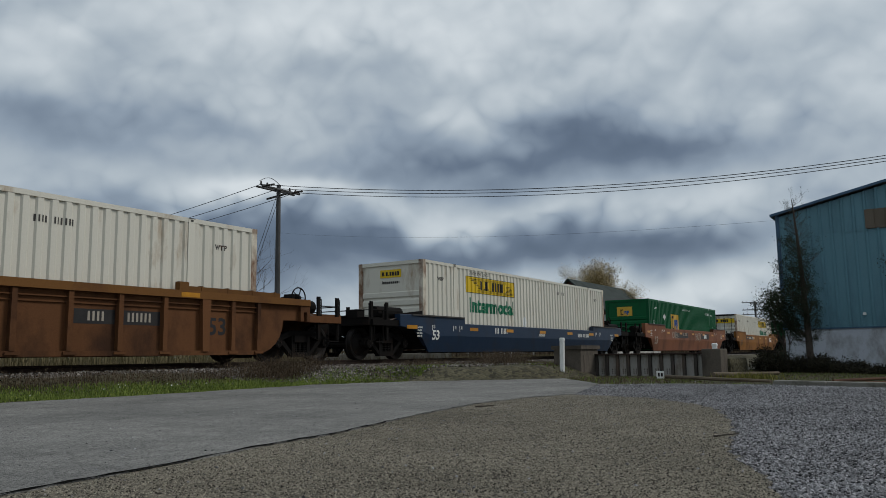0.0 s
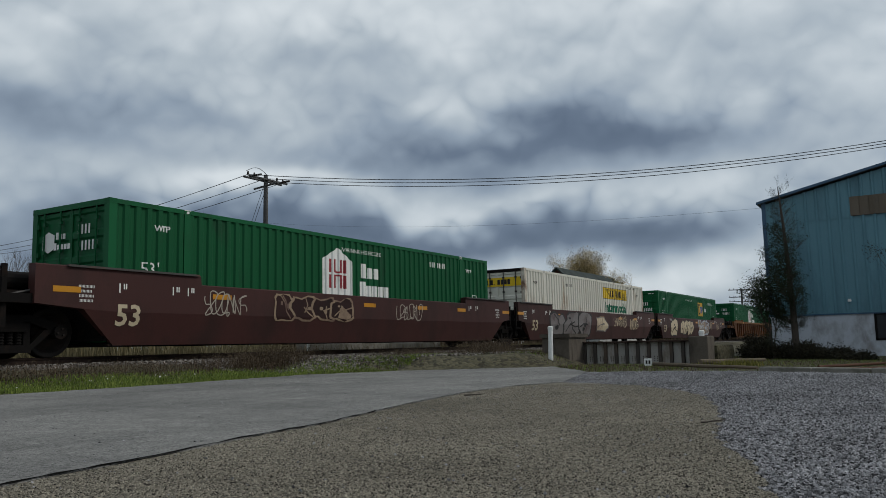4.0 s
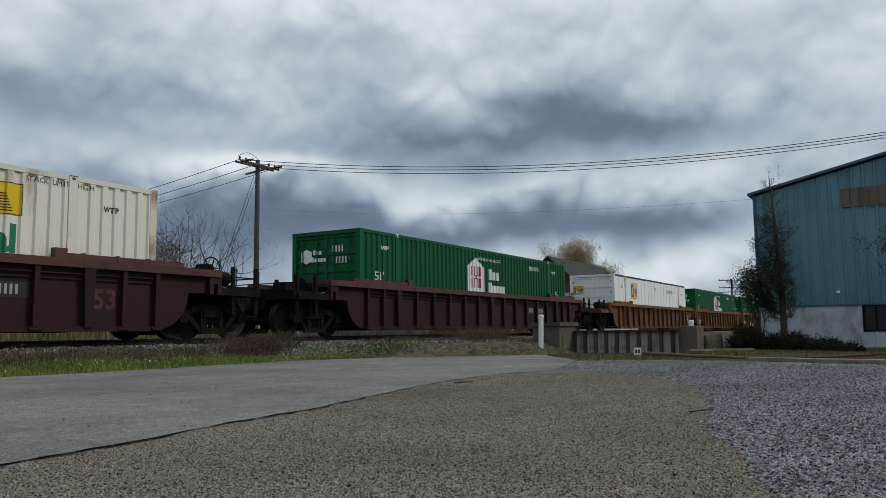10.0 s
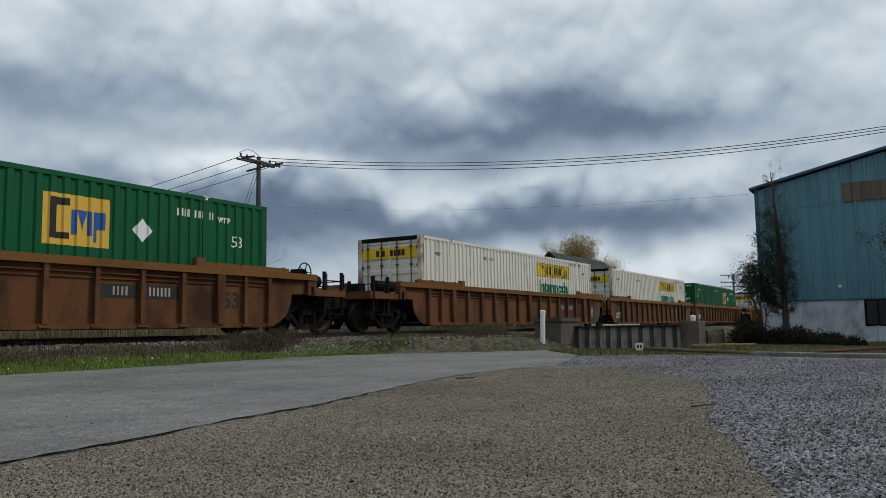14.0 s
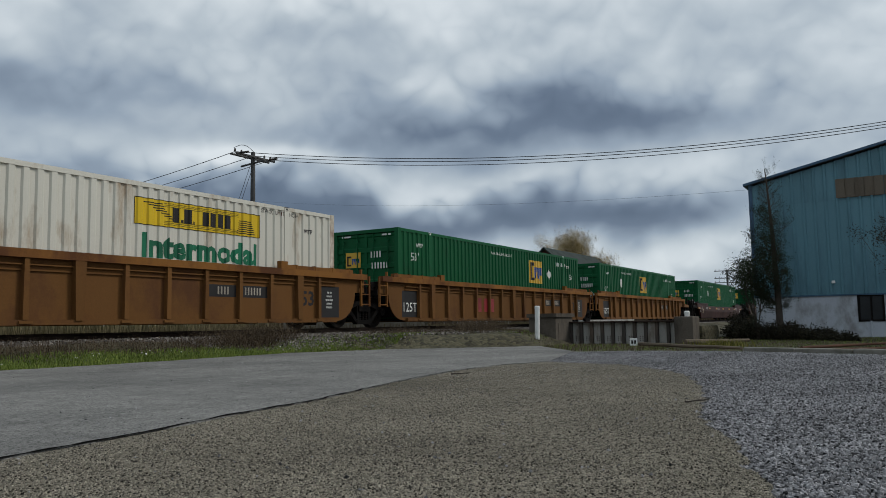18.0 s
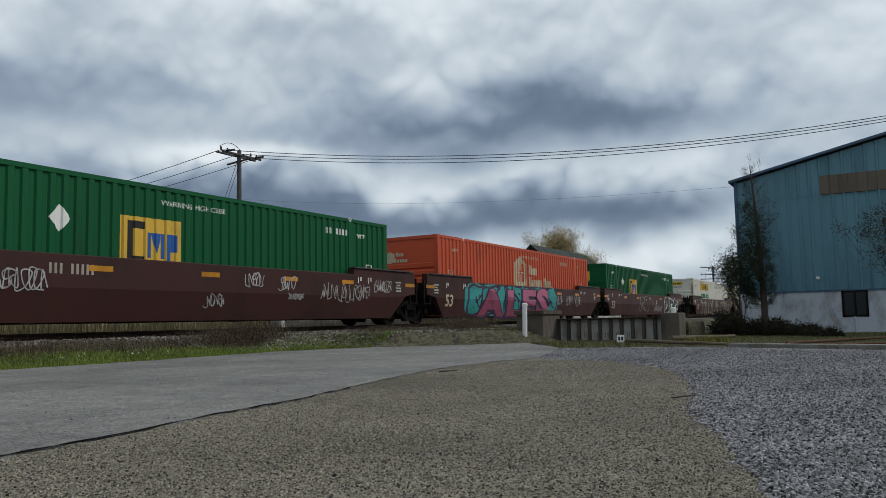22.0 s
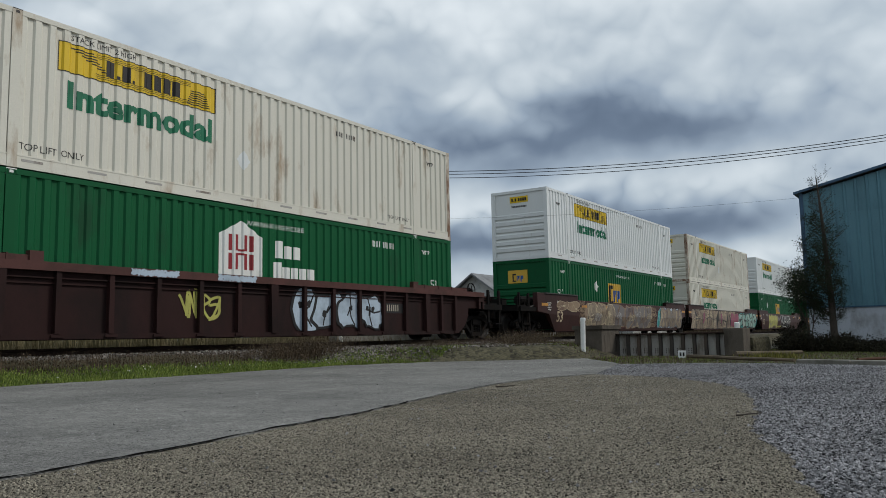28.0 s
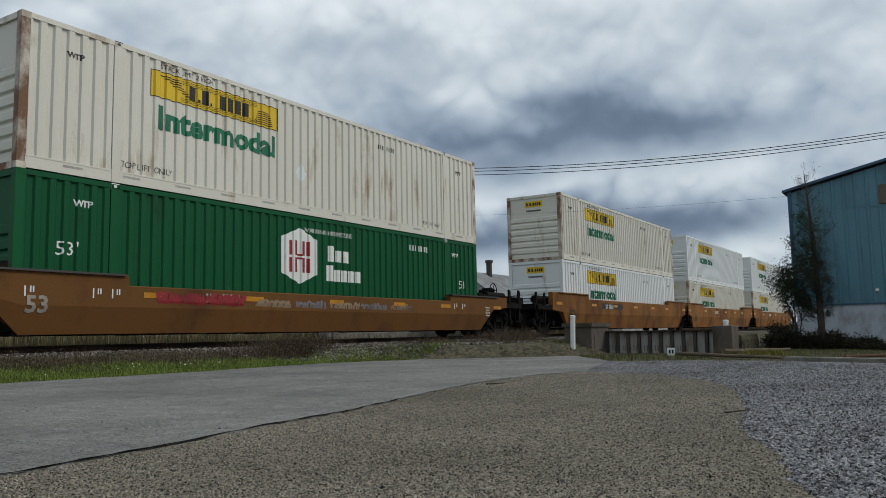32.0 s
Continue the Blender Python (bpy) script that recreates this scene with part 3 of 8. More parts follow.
def inside(xy, outline):
    x, y = xy[:, 0], xy[:, 1]
    hit = np.zeros(len(xy), bool)
    o = np.array(outline)
    for (x0, y0), (x1, y1) in zip(o, np.roll(o, -1, 0)):
        c = ((y0 > y) != (y1 > y)) & (x < (x1 - x0) * (y - y0) / (y1 - y0 + 1e-12) + x0)
        hit ^= c
    return hit


def make_stuff():
    gravel = gravel_edge + list(reversed(far_gravel))

    def fan(n, a0, a1, r0, r1):
        """Places spread over a sector, thinner with the distance."""
        a, r = np.radians(RNG.uniform(a0, a1, n)), RNG.uniform(r0, r1, n)
        return np.stack([r * np.sin(a), r * np.cos(a)], -1)

    # loose stones on the gravel
    xy = fan(260000, 60, 93, 2.6, 15.2)
    xy = xy[inside(xy, gravel)][:110000]
    me = scatter("gravel_stones", pebbles(xy, 0.003, 0.0085, 0.6), M_STONES)
    tagged(new("gravel_stones", me), "loose crushed grey stones on the gravel lot", "gravel", kind="stuff")
    # stones that stand out of the worn asphalt
    xy = fan(230000, 26, 93, 2.5, 11.0)
    keep = ~inside(xy, gravel) & (xy[:, 1] < np.interp(xy[:, 0], [p[0] for p in SEAM], [p[1] for p in SEAM]) - 0.03)
    me = scatter("aggregate_stones", pebbles(xy[keep][:150000], 0.0075, 0.0048, 0.5), M_LOTSTONES)
    tagged(new("aggregate_stones", me), "small brown-grey stones standing out of worn asphalt", "gravel", kind="stuff")
    # stony foot of the bank beyond the road
    xy = np.stack([RNG.uniform(11.5, 20.5, 15000), RNG.uniform(9.2, 13.2, 15000)], -1)
    xy = xy[xy[:, 1] > np.interp(xy[:, 0], [11.5, 13.0, 14.8, 17.2, 18.6, 20.5], [12.1, 11.75, 10.9, 9.9, 9.3, 8.8]) + RNG.normal(0, 0.15, len(xy))]
    me = scatter("bank_stones", stones(xy, ground_z(xy[:, 0], xy[:, 1]) + 0.004, 0.032, 0.55), M_BSTONES)
    tagged(new("bank_stones", me), "spilled grey-brown stones on the railway bank", "gravel", kind="stuff")
    # crumbs strewn over both asphalts
    xy = np.stack([RNG.uniform(1.5, 16, 2600), RNG.uniform(0.8, 11, 2600)], -1)
    xy = xy[~inside(xy, gravel)]
    xy = xy[xy[:, 1] < np.interp(xy[:, 0], [0, 13, 17, 18.6], [11, 11, 9.4, 8.8])]
    me = scatter("asphalt_crumbs", stones(xy, np.full(len(xy), 0.012), 0.0075, 0.5), M_STONES)
    tagged(new("asphalt_crumbs", me), "small stray stones on the asphalt", "gravel", kind="stuff")
    # ballast
    x = RNG.uniform(2, 60, 26000)
    y = np.concatenate([RNG.uniform(12.5, 14.0, 17000), RNG.uniform(14.0, 17.4, 9000)])
    xy = np.stack([x, y], -1)
    me = scatter("ballast_stones", stones(xy, ballast_z(y) - 0.012, 0.034, 0.5), M_BSTONES)
    tagged(new("ballast_stones", me), "brown-grey crushed ballast stones along the rails", "ballast", kind="stuff")


def ballast_z(y):
    return 0.33 - 0.36 * np.clip((np.abs(np.asarray(y) - TRACK_Y) - 1.55) / 1.1, 0, 1) + 0.035


def make_track():
    ys = [11.95, 12.3, 12.6, 13.0, 13.4, 14.0, 16.0, 16.6, 17.0, 17.4, 18.0]
    prof = [(y, float(ballast_z(y)) if 12.2 < y < 17.7 else 0.0) for y in ys]
    xs = lines(-2, 60, 1.0, 900)
    vs = [(x, y + 0.06 * math.sin(x * 1.7 + i * 2.0), z + 0.012 * math.sin(x * 2.3 + i)) for x in xs for i, (y, z) in enumerate(prof)]
    k = len(prof)
    fs = [(i * k + j, (i + 1) * k + j, (i + 1) * k + j + 1, i * k + j + 1) for i in range(len(xs) - 1) for j in range(k - 1)]
    tagged(new("ballast_bed", raw("ballast_bed", vs, fs, M_BALLAST, True)), "ballast bed of crushed stone under the railway track", "ballast", kind="structure")
    track = thing("railway_track", "railway track of rusty rails on dark timber sleepers", "track", kind="structure")
    prof = [(-0.075, 0), (0.075, 0), (0.075, 0.012), (0.012, 0.035), (0.012, 0.125), (0.036, 0.14), (0.036, 0.172), (-0.036, 0.172), (-0.036, 0.14), (-0.012, 0.125), (-0.012, 0.035), (-0.075, 0.012)]

    def rail(bm):
        a = [bm.verts.new((-900, y, z)) for y, z in prof]
        b = [bm.verts.new((900, y, z)) for y, z in prof]
        for i in range(len(prof)):
            j = (i + 1) % len(prof)
            bm.faces.new((a[i], a[j], b[j], b[i]))

    for side in (-0.7525, 0.7525):
        part("rail", "rail", rail, M_RAILRUST, track, pose(0, TRACK_Y + side, RAIL_Z - 0.172))

    def sleeper(bm):
        box(bm, -0.115, 0.115, -1.3, 1.3, -0.17, 0.0)
        for s in (-0.7525, 0.7525):
            box(bm, -0.09, 0.09, s - 0.17, s + 0.17, 0.0, 0.012)

    for i in range(150):
        part("sleeper", "sleeper", sleeper, M_SLEEPER, track, pose(0.4 + i * 0.53, TRACK_Y, RAIL_Z - 0.174, 0, 0, math.sin(i * 12.9) * 0.8))


make_track()
make_stuff()

# ---- the train ----
L, W, H = 16.15, 2.59, 2.896
PITCH, DEPTH = 0.278, 0.036
SPANS = ((-L / 2 + 0.15, -6.19), (-6.0, 6.0), (6.19, L / 2 - 0.15))


def wave(x):
    """How far the corrugated side lies behind its crests."""
    u = (x / PITCH) % 1.0
    return DEPTH * min(1.0, max(0.0, (abs(u - 0.5) - 0.20) / 0.13))


def breaks(x0, x1):
    k = math.floor(x0 / PITCH) - 1
    v = []
    while k * PITCH < x1 + PITCH:
        v += [(k + u) * PITCH for u in (0.17, 0.30, 0.70, 0.83)]
        k += 1
    return [x0] + [x for x in v if x0 + 1e-4 < x < x1 - 1e-4] + [x1]


FACE = -W / 2 + 0.012


def corrugated(bm, x0, x1, z0, z1, off=0.0):
    """A corrugated sheet that faces -y."""
    cols = [(bm.verts.new((x, FACE + wave(x) - off, z0)), bm.verts.new((x, FACE + wave(x) - off, z1))) for x in breaks(x0, x1)]
    for a, b in zip(cols, cols[1:]):
        bm.faces.new((a[0], b[0], b[1], a[1]))


def lettering(text, height, spread=1.0, bold=0.0):
    """Flat letters as polygons of bmesh: centred on x, base at z = 0, facing -y."""
    key = ("letters", text, height, spread, bold)
    if key not in DATA:
        cu = bpy.data.curves.new("letters", "FONT")
        cu.body, cu.size, cu.align_x, cu.resolution_u = text, height * 1.39, "CENTER", 2
        cu.offset = bold
        cu.fill_mode = "FRONT"
        ob = bpy.data.objects.new("letters", cu)
        scene.collection.objects.link(ob)
        me = bpy.data.meshes.new_from_object(ob.evaluated_get(bpy.context.evaluated_depsgraph_get()))
        bpy.data.objects.remove(ob)
        DATA[key] = ([(v.co.x * spread, v.co.y) for v in me.vertices], [tuple(p.vertices) for p in me.polygons])
        bpy.data.meshes.remove(me)
    return DATA[key]


def draw_letters(bm, text, height, x, z, spread=1.0, bold=0.0):
    vs, fs = lettering(text, height, spread, bold)
    v = [bm.verts.new((a + x, 0, b + z)) for a, b in vs]
    for f in fs:
        try:
            bm.faces.new([v[i] for i in f])
        except ValueError:
            pass


# letters of the sprayed words, drawn once while the scene is small
for word, size, wide, bold in (("ALES", 1.06, 1.95, 0.085), ("TROLL", 1.08, 1.5, 0.05), ("SLAYERS", 1.08, 1.08, 0.05), ("TROLL", 0.96, 1.06, 0.03), ("SLAYERS", 0.84, 0.96, 0.03), ("BOMB", 0.5, 0.8, 0.03)):
    for letter in set(word):
        for thick in (bold, bold + 0.028, bold + 0.06, bold - 0.01):
            lettering(letter, size, wide, thick)


def quad(bm, x0, x1, z0, z1):
    bm.faces.new([bm.verts.new(p) for p in ((x0, 0, z0), (x1, 0, z0), (x1, 0, z1), (x0, 0, z1))])


def poly(bm, pts):
    bm.faces.new([bm.verts.new((x, 0, z)) for x, z in pts])


BAR_W = {"I": 0.25, ".": 0.22, " ": 0.0, "l": 0.25, "i": 0.25, "1": 0.5, "J": 0.6}


def bars(bm, pattern, height, x, z, gap=0.18, thick=None):
    """Plain upright blocks in place of writing: one for each sign of the pattern, centred on x."""
    w = [height * BAR_W.get(c, 0.60) * (0.45 if thick else 1) for c in pattern]
    total = sum(w) + height * gap * (len(w) - 1)
    cur = x - total / 2
    for c, k in zip(pattern, w):
        if c != " ":
            quad(bm, cur, cur + k, z, z + height * (0.2 if c == "." else 0.74 if c.islower() else 1))
        else:
            cur += height * 0.35
        cur += k + height * gap


def press(bm, off, flat=False):
    """Lay flat signs on the corrugated side."""
    if not flat:
        xs = [v.co.x for v in bm.verts]
        for x in breaks(min(xs), max(xs))[1:-1]:
            bmesh.ops.bisect_plane(bm, geom=bm.verts[:] + bm.edges[:] + bm.faces[:], plane_co=(x, 0, 0), plane_no=(1, 0, 0), dist=1e-5)
    for v in bm.verts:
        v.co.y = -off if flat else FACE + wave(v.co.x) - off


def sign(name, key, build, mat, parent, off=0.004, flat=False, m=None, label=""):
    def made(bm):
        build(bm)
        press(bm, off, flat)
    ob = part(name, ("sign", key), made, mat, parent, m, label)
    if name.endswith(("name_mark", "number_stencil", "stencil_block", "notice")):
        ob["kind"] = "stuff"
    return ob


# -- container frames --
def c_side(bm):
    for x0, x1 in SPANS:
        corrugated(bm, x0, x1, 0.14, H - 0.09)


def c_side_smooth(bm):
    box(bm, -L / 2 + 0.12, L / 2 - 0.12, FACE + 0.012, FACE + 0.04, 0.15, H - 0.1)


def c_roof(bm):
    n = 44
    cols = []
    for i in range(n + 1):
        x = -L / 2 + 0.1 + (L - 0.2) * i / n
        z = H - 0.02 - (0.02 if i % 2 else 0.0)
        cols.append((bm.verts.new((x, -W / 2 + 0.06, z - 0.01)), bm.verts.new((x, W / 2 - 0.06, z - 0.01))))
    for a, b in zip(cols, cols[1:]):
        bm.faces.new((a[0], b[0], b[1], a[1]))


def c_floor(bm):
    box(bm, -L / 2 + 0.1, L / 2 - 0.1, -W / 2 + 0.06, W / 2 - 0.06, 0.10, 0.14)


def c_top_rail(bm):
    box(bm, -L / 2 + 0.16, L / 2 - 0.16, -W / 2 + 0.004, -W / 2 + 0.07, H - 0.10, H - 0.004)


def c_bottom_rail(bm):
    box(bm, -L / 2 + 0.16, L / 2 - 0.16, -W / 2 + 0.006, -W / 2 + 0.05, 0.02, 0.15)


def c_bottom_rail_deep(bm):
    box(bm, -L / 2 + 0.16, L / 2 - 0.16, -W / 2 + 0.004, -W / 2 + 0.05, 0.02, 0.25)
    box(bm, -L / 2 + 0.16, L / 2 - 0.16, -W / 2 - 0.002, -W / 2 + 0.03, 0.23, 0.26)


def c_slot(bm):
    box(bm, -0.2, 0.2, -W / 2 + 0.001, -W / 2 + 0.02, 0.14, 0.185)


def c_post(bm):
    box(bm, -0.085, 0.085, -0.08, 0.08, 0.1, H - 0.1)


def c_mid_post(bm):
    box(bm, -0.09, 0.09, -0.02, 0.05, 0.02, H - 0.02)


def c_cast(bm):
    box(bm, -0.09, 0.09, -0.082, 0.082, 0.0, 0.118)
    box(bm, -0.035, 0.035, -0.085, -0.08, 0.035, 0.085)


def c_nose(bm):
    """The closed end: a smooth upper panel over pressed ribs that run across."""
    x = -L / 2 + 0.05
    prof = [(x, H - 0.1), (x, H * 0.66)]
    z = H * 0.66
    for i in range(6):
        prof += [(x - 0.03, z - 0.03), (x - 0.03, z - 0.17), (x + 0.015, z - 0.21), (x + 0.015, z - 0.245)]
        z -= 0.275
    prof += [(x, 0.1)]
    a = [bm.verts.new((px, -W / 2 + 0.09, pz)) for px, pz in prof]
    b = [bm.verts.new((px, W / 2 - 0.09, pz)) for px, pz in prof]
    for i in range(len(prof) - 1):
        bm.faces.new((a[i], a[i + 1], b[i + 1], b[i]))


def c_header(bm):
    box(bm, -L / 2 + 0.005, -L / 2 + 0.12, -W / 2 + 0.08, W / 2 - 0.08, H - 0.12, H - 0.004)


def c_sill(bm):
    box(bm, -L / 2 + 0.005, -L / 2 + 0.12, -W / 2 + 0.08, W / 2 - 0.08, 0.0, 0.13)


def c_door(bm):
    """One leaf, hinged at y = 0, reaching to +y, with pressed panels."""
    w = W / 2 - 0.1
    x = -L / 2 + 0.05
    prof = []
    for i in range(5):
        z = 0.16 + i * (H - 0.32) / 5
        k = (H - 0.32) / 5
        prof += [(x, z), (x, z + 0.06), (x + 0.03, z + 0.1), (x + 0.03, z + k - 0.1), (x, z + k - 0.06)]
    prof.append((x, H - 0.14))
    a = [bm.verts.new((px, 0.03, pz)) for px, pz in prof]
    b = [bm.verts.new((px, w - 0.01, pz)) for px, pz in prof]
    for i in range(len(prof) - 1):
        bm.faces.new((a[i], a[i + 1], b[i + 1], b[i]))
    box(bm, x - 0.006, x + 0.03, 0.0, 0.06, 0.14, H - 0.13)
    box(bm, x - 0.006, x + 0.03, w - 0.05, w, 0.14, H - 0.13)


def c_lock_rod(bm):
    x = -L / 2 + 0.015
    tube(bm, (x, 0, 0.1), (x, 0, H - 0.1), 0.019, n=6)
    for z in (0.35, 1.0, 1.9, 2.5):
        box(bm, x - 0.02, x + 0.03, -0.045, 0.045, z, z + 0.07)
    box(bm, x - 0.03, x, -0.32, 0.0, 1.06, 1.095)


def c_hinge(bm):
    x = -L / 2 + 0.01
    box(bm, x, x + 0.05, -0.09, 0.09, -0.05, 0.05)


def side_pose(flip):
    return pose(0, 0, 0, 0, 0, 180) if flip else pose(0, 0, 0)


LIVERY = {
    "cream": (M_WHITE, "cream-white corrugated freight container with yellow sign and green lettering"),
    "white": (M_WHITE2, "clean white corrugated freight container with yellow sign and green lettering"),
    "emblem": (M_GREEN, "dark green corrugated freight container with a white and red house-shaped emblem"),
    "gold": (M_GREEN, "dark green corrugated freight container with a gold square emblem"),
    "orange": (M_ORANGE, "orange-red corrugated freight container with a cream house-shaped emblem"),
    "reefer": (M_REEFER, "smooth white panelled freight container with a gold square emblem"),
}


def container(style, nose_left, logo, reporting):
    """A 53-foot container; origin under its middle. nose_left: the closed end points to -x. logo: where its emblem sits on the near side."""
    mat, label = LIVERY[style]
    box_ = thing("freight_container", label, "container", "containers of the train")
    deep = style in ("cream", "white")
    smooth_side_ = style == "reefer"
    for flip in (0, 1):
        m = side_pose(flip)
        wall = part("side_wall", "c_side_smooth" if style == "reefer" else "c_side", c_side_smooth if style == "reefer" else c_side, mat, box_, m)
        if style == "reefer":
            for k in range(22):
                x = -L / 2 + 0.12 + k * (L - 0.24) / 22
                part("panel", "c_panel", lambda bm: box(bm, 0.002, (L - 0.24) / 22 - 0.002, FACE + 0.004, FACE + 0.03, 0.2, H - 0.13), mat, wall, pose(x, 0, 0))
                part("seam_strip", "c_seam", lambda bm: box(bm, -0.022, 0.022, FACE - 0.008, FACE + 0.03, 0.2, H - 0.13), mat, wall, pose(x, 0, 0))
        part("top_rail", "c_top_rail", c_top_rail, M_DARKMET if style == "reefer" else mat, box_, m)
        rail = part("bottom_rail", "c_rail_deep" if deep else "c_rail", c_bottom_rail_deep if deep else c_bottom_rail, mat, box_, m)
        if deep and not flip:
            for k in range(12):
                part("slot", "c_slot", c_slot, M_GALV, rail, pose(-7.0 + k * 1.27, 0, 0))
        for x in (-6.095, 6.095):
            part("lifting_post", "c_mid_post", c_mid_post, M_RUSTPOST if smooth_side_ else mat, box_, m @ pose(x, -W / 2 + 0.016, 0))
            part("lifting_casting", "c_cast", c_cast, M_DARKMET if deep else M_SIGNW, box_, m @ pose(x, -W / 2 + 0.078, H - 0.12))
        for x in (-L / 2 + 0.09, L / 2 - 0.09):
            part("corner_post", "c_post", c_post, M_RUSTPOST if style == "cream" else mat, box_, m @ pose(x, -W / 2 + 0.085, 0))
            for z in (0.0, H - 0.118):
                part("corner_casting", "c_cast", c_cast, M_RUSTPOST if style == "cream" else mat, box_, m @ pose(x, -W / 2 + 0.085, z))
    part("roof", "c_roof", c_roof, mat, box_)
    part("floor", "c_floor", c_floor, M_DARKMET, box_)
    # closed end and door end
    a, b = (pose(0, 0, 0), pose(0, 0, 0, 0, 0, 180)) if nose_left else (pose(0, 0, 0, 0, 0, 180), pose(0, 0, 0))
    nose = part("end_wall", "c_nose", c_nose, mat, box_, a)
    for end in (a, b):
        part("end_header", "c_header", c_header, M_IRON if end is b and deep else mat, box_, end)
        part("end_sill", "c_sill", c_sill, M_RUSTPOST if style == "cream" else mat, box_, end)
    for y, turn in ((-W / 2 + 0.1, False), (0.0, True)):
        leaf = part("door", "c_door", c_door, mat, box_, b @ pose(0, y, 0))
        for dy in (0.32, 0.88):
            part("lock_rod", "c_lock_rod", c_lock_rod, M_DARKMET if deep else mat, leaf, pose(0, dy, 0))
        for z in (0.4, 1.1, 1.9, 2.5):
            part("hinge", "c_hinge", c_hinge, M_DARKMET if deep or style == "reefer" else mat, leaf, pose(0, 0.02 if not turn else W / 2 - 0.12, z))
    marks(style, box_, logo, reporting, smooth_side_, nose_left)
    return box_


def end_sign(name, key, build, mat, parent, x, label=""):
    """A flat sign on the end wall that faces -x."""
    return sign(name, key, build, mat, parent, 0.0, True, pose(x, 0, 0, 0, 0, -90), label)


def wings(bm):
    for k in range(7):
        z = H - 0.42 - k * 0.05
        quad(bm, -1.62 + k * 0.11, -1.15 + k * 0.05, z, z + 0.022)
        quad(bm, 1.12 - k * 0.02 + 0.05, 1.55 + k * 0.02, z - 0.12, z - 0.10)
    for k in range(3):
        for s in (0, 1):
            z = (H - 0.385 - k * 0.035) if s == 0 else (H - 0.845 + k * 0.035)
            quad(bm, -1.1, 1.15, z, z + 0.008)
    for x0, x1, z0, z1 in ((-1.85, 1.85, H - 0.335, H - 0.32), (-1.85, 1.85, H - 0.90, H - 0.885), (-1.85, -1.835, H - 0.9, H - 0.32), (1.835, 1.85, H - 0.9, H - 0.32)):
        quad(bm, x0, x1, z0, z1)


def house(bm, k=1.0, hexagon=False):
    w, h = 0.64 * k, 1.42 * k
    if hexagon:
        poly(bm, [(0, 0), (w, 0.26 * k), (w, h - 0.26 * k), (0, h), (-w, h - 0.26 * k), (-w, 0.26 * k)])
    else:
        poly(bm, [(-w, 0), (w, 0), (w, h - 0.34 * k), (0, h), (-w, h - 0.34 * k)])


def house_mark(bm, k=1.0):
    for x0, x1, z0, z1 in ((-0.28, -0.20, 0.25, 0.62), (-0.14, -0.06, 0.25, 0.62), (0.06, 0.14, 0.25, 0.62), (0.2, 0.28, 0.25, 0.62),
                           (-0.28, -0.20, 0.68, 1.05), (-0.14, -0.06, 0.68, 1.05), (0.06, 0.14, 0.68, 1.05), (0.2, 0.28, 0.68, 1.05), (-0.06, 0.06, 0.58, 0.63), (-0.06, 0.06, 0.67, 0.72)):
        quad(bm, x0 * k * 1.3, x1 * k * 1.3, z0 * k, z1 * k)


def shifted(build, x, z):
    def made(bm):
        build(bm)
        for v in bm.verts:
            v.co.x += x
            v.co.z += z
    return made


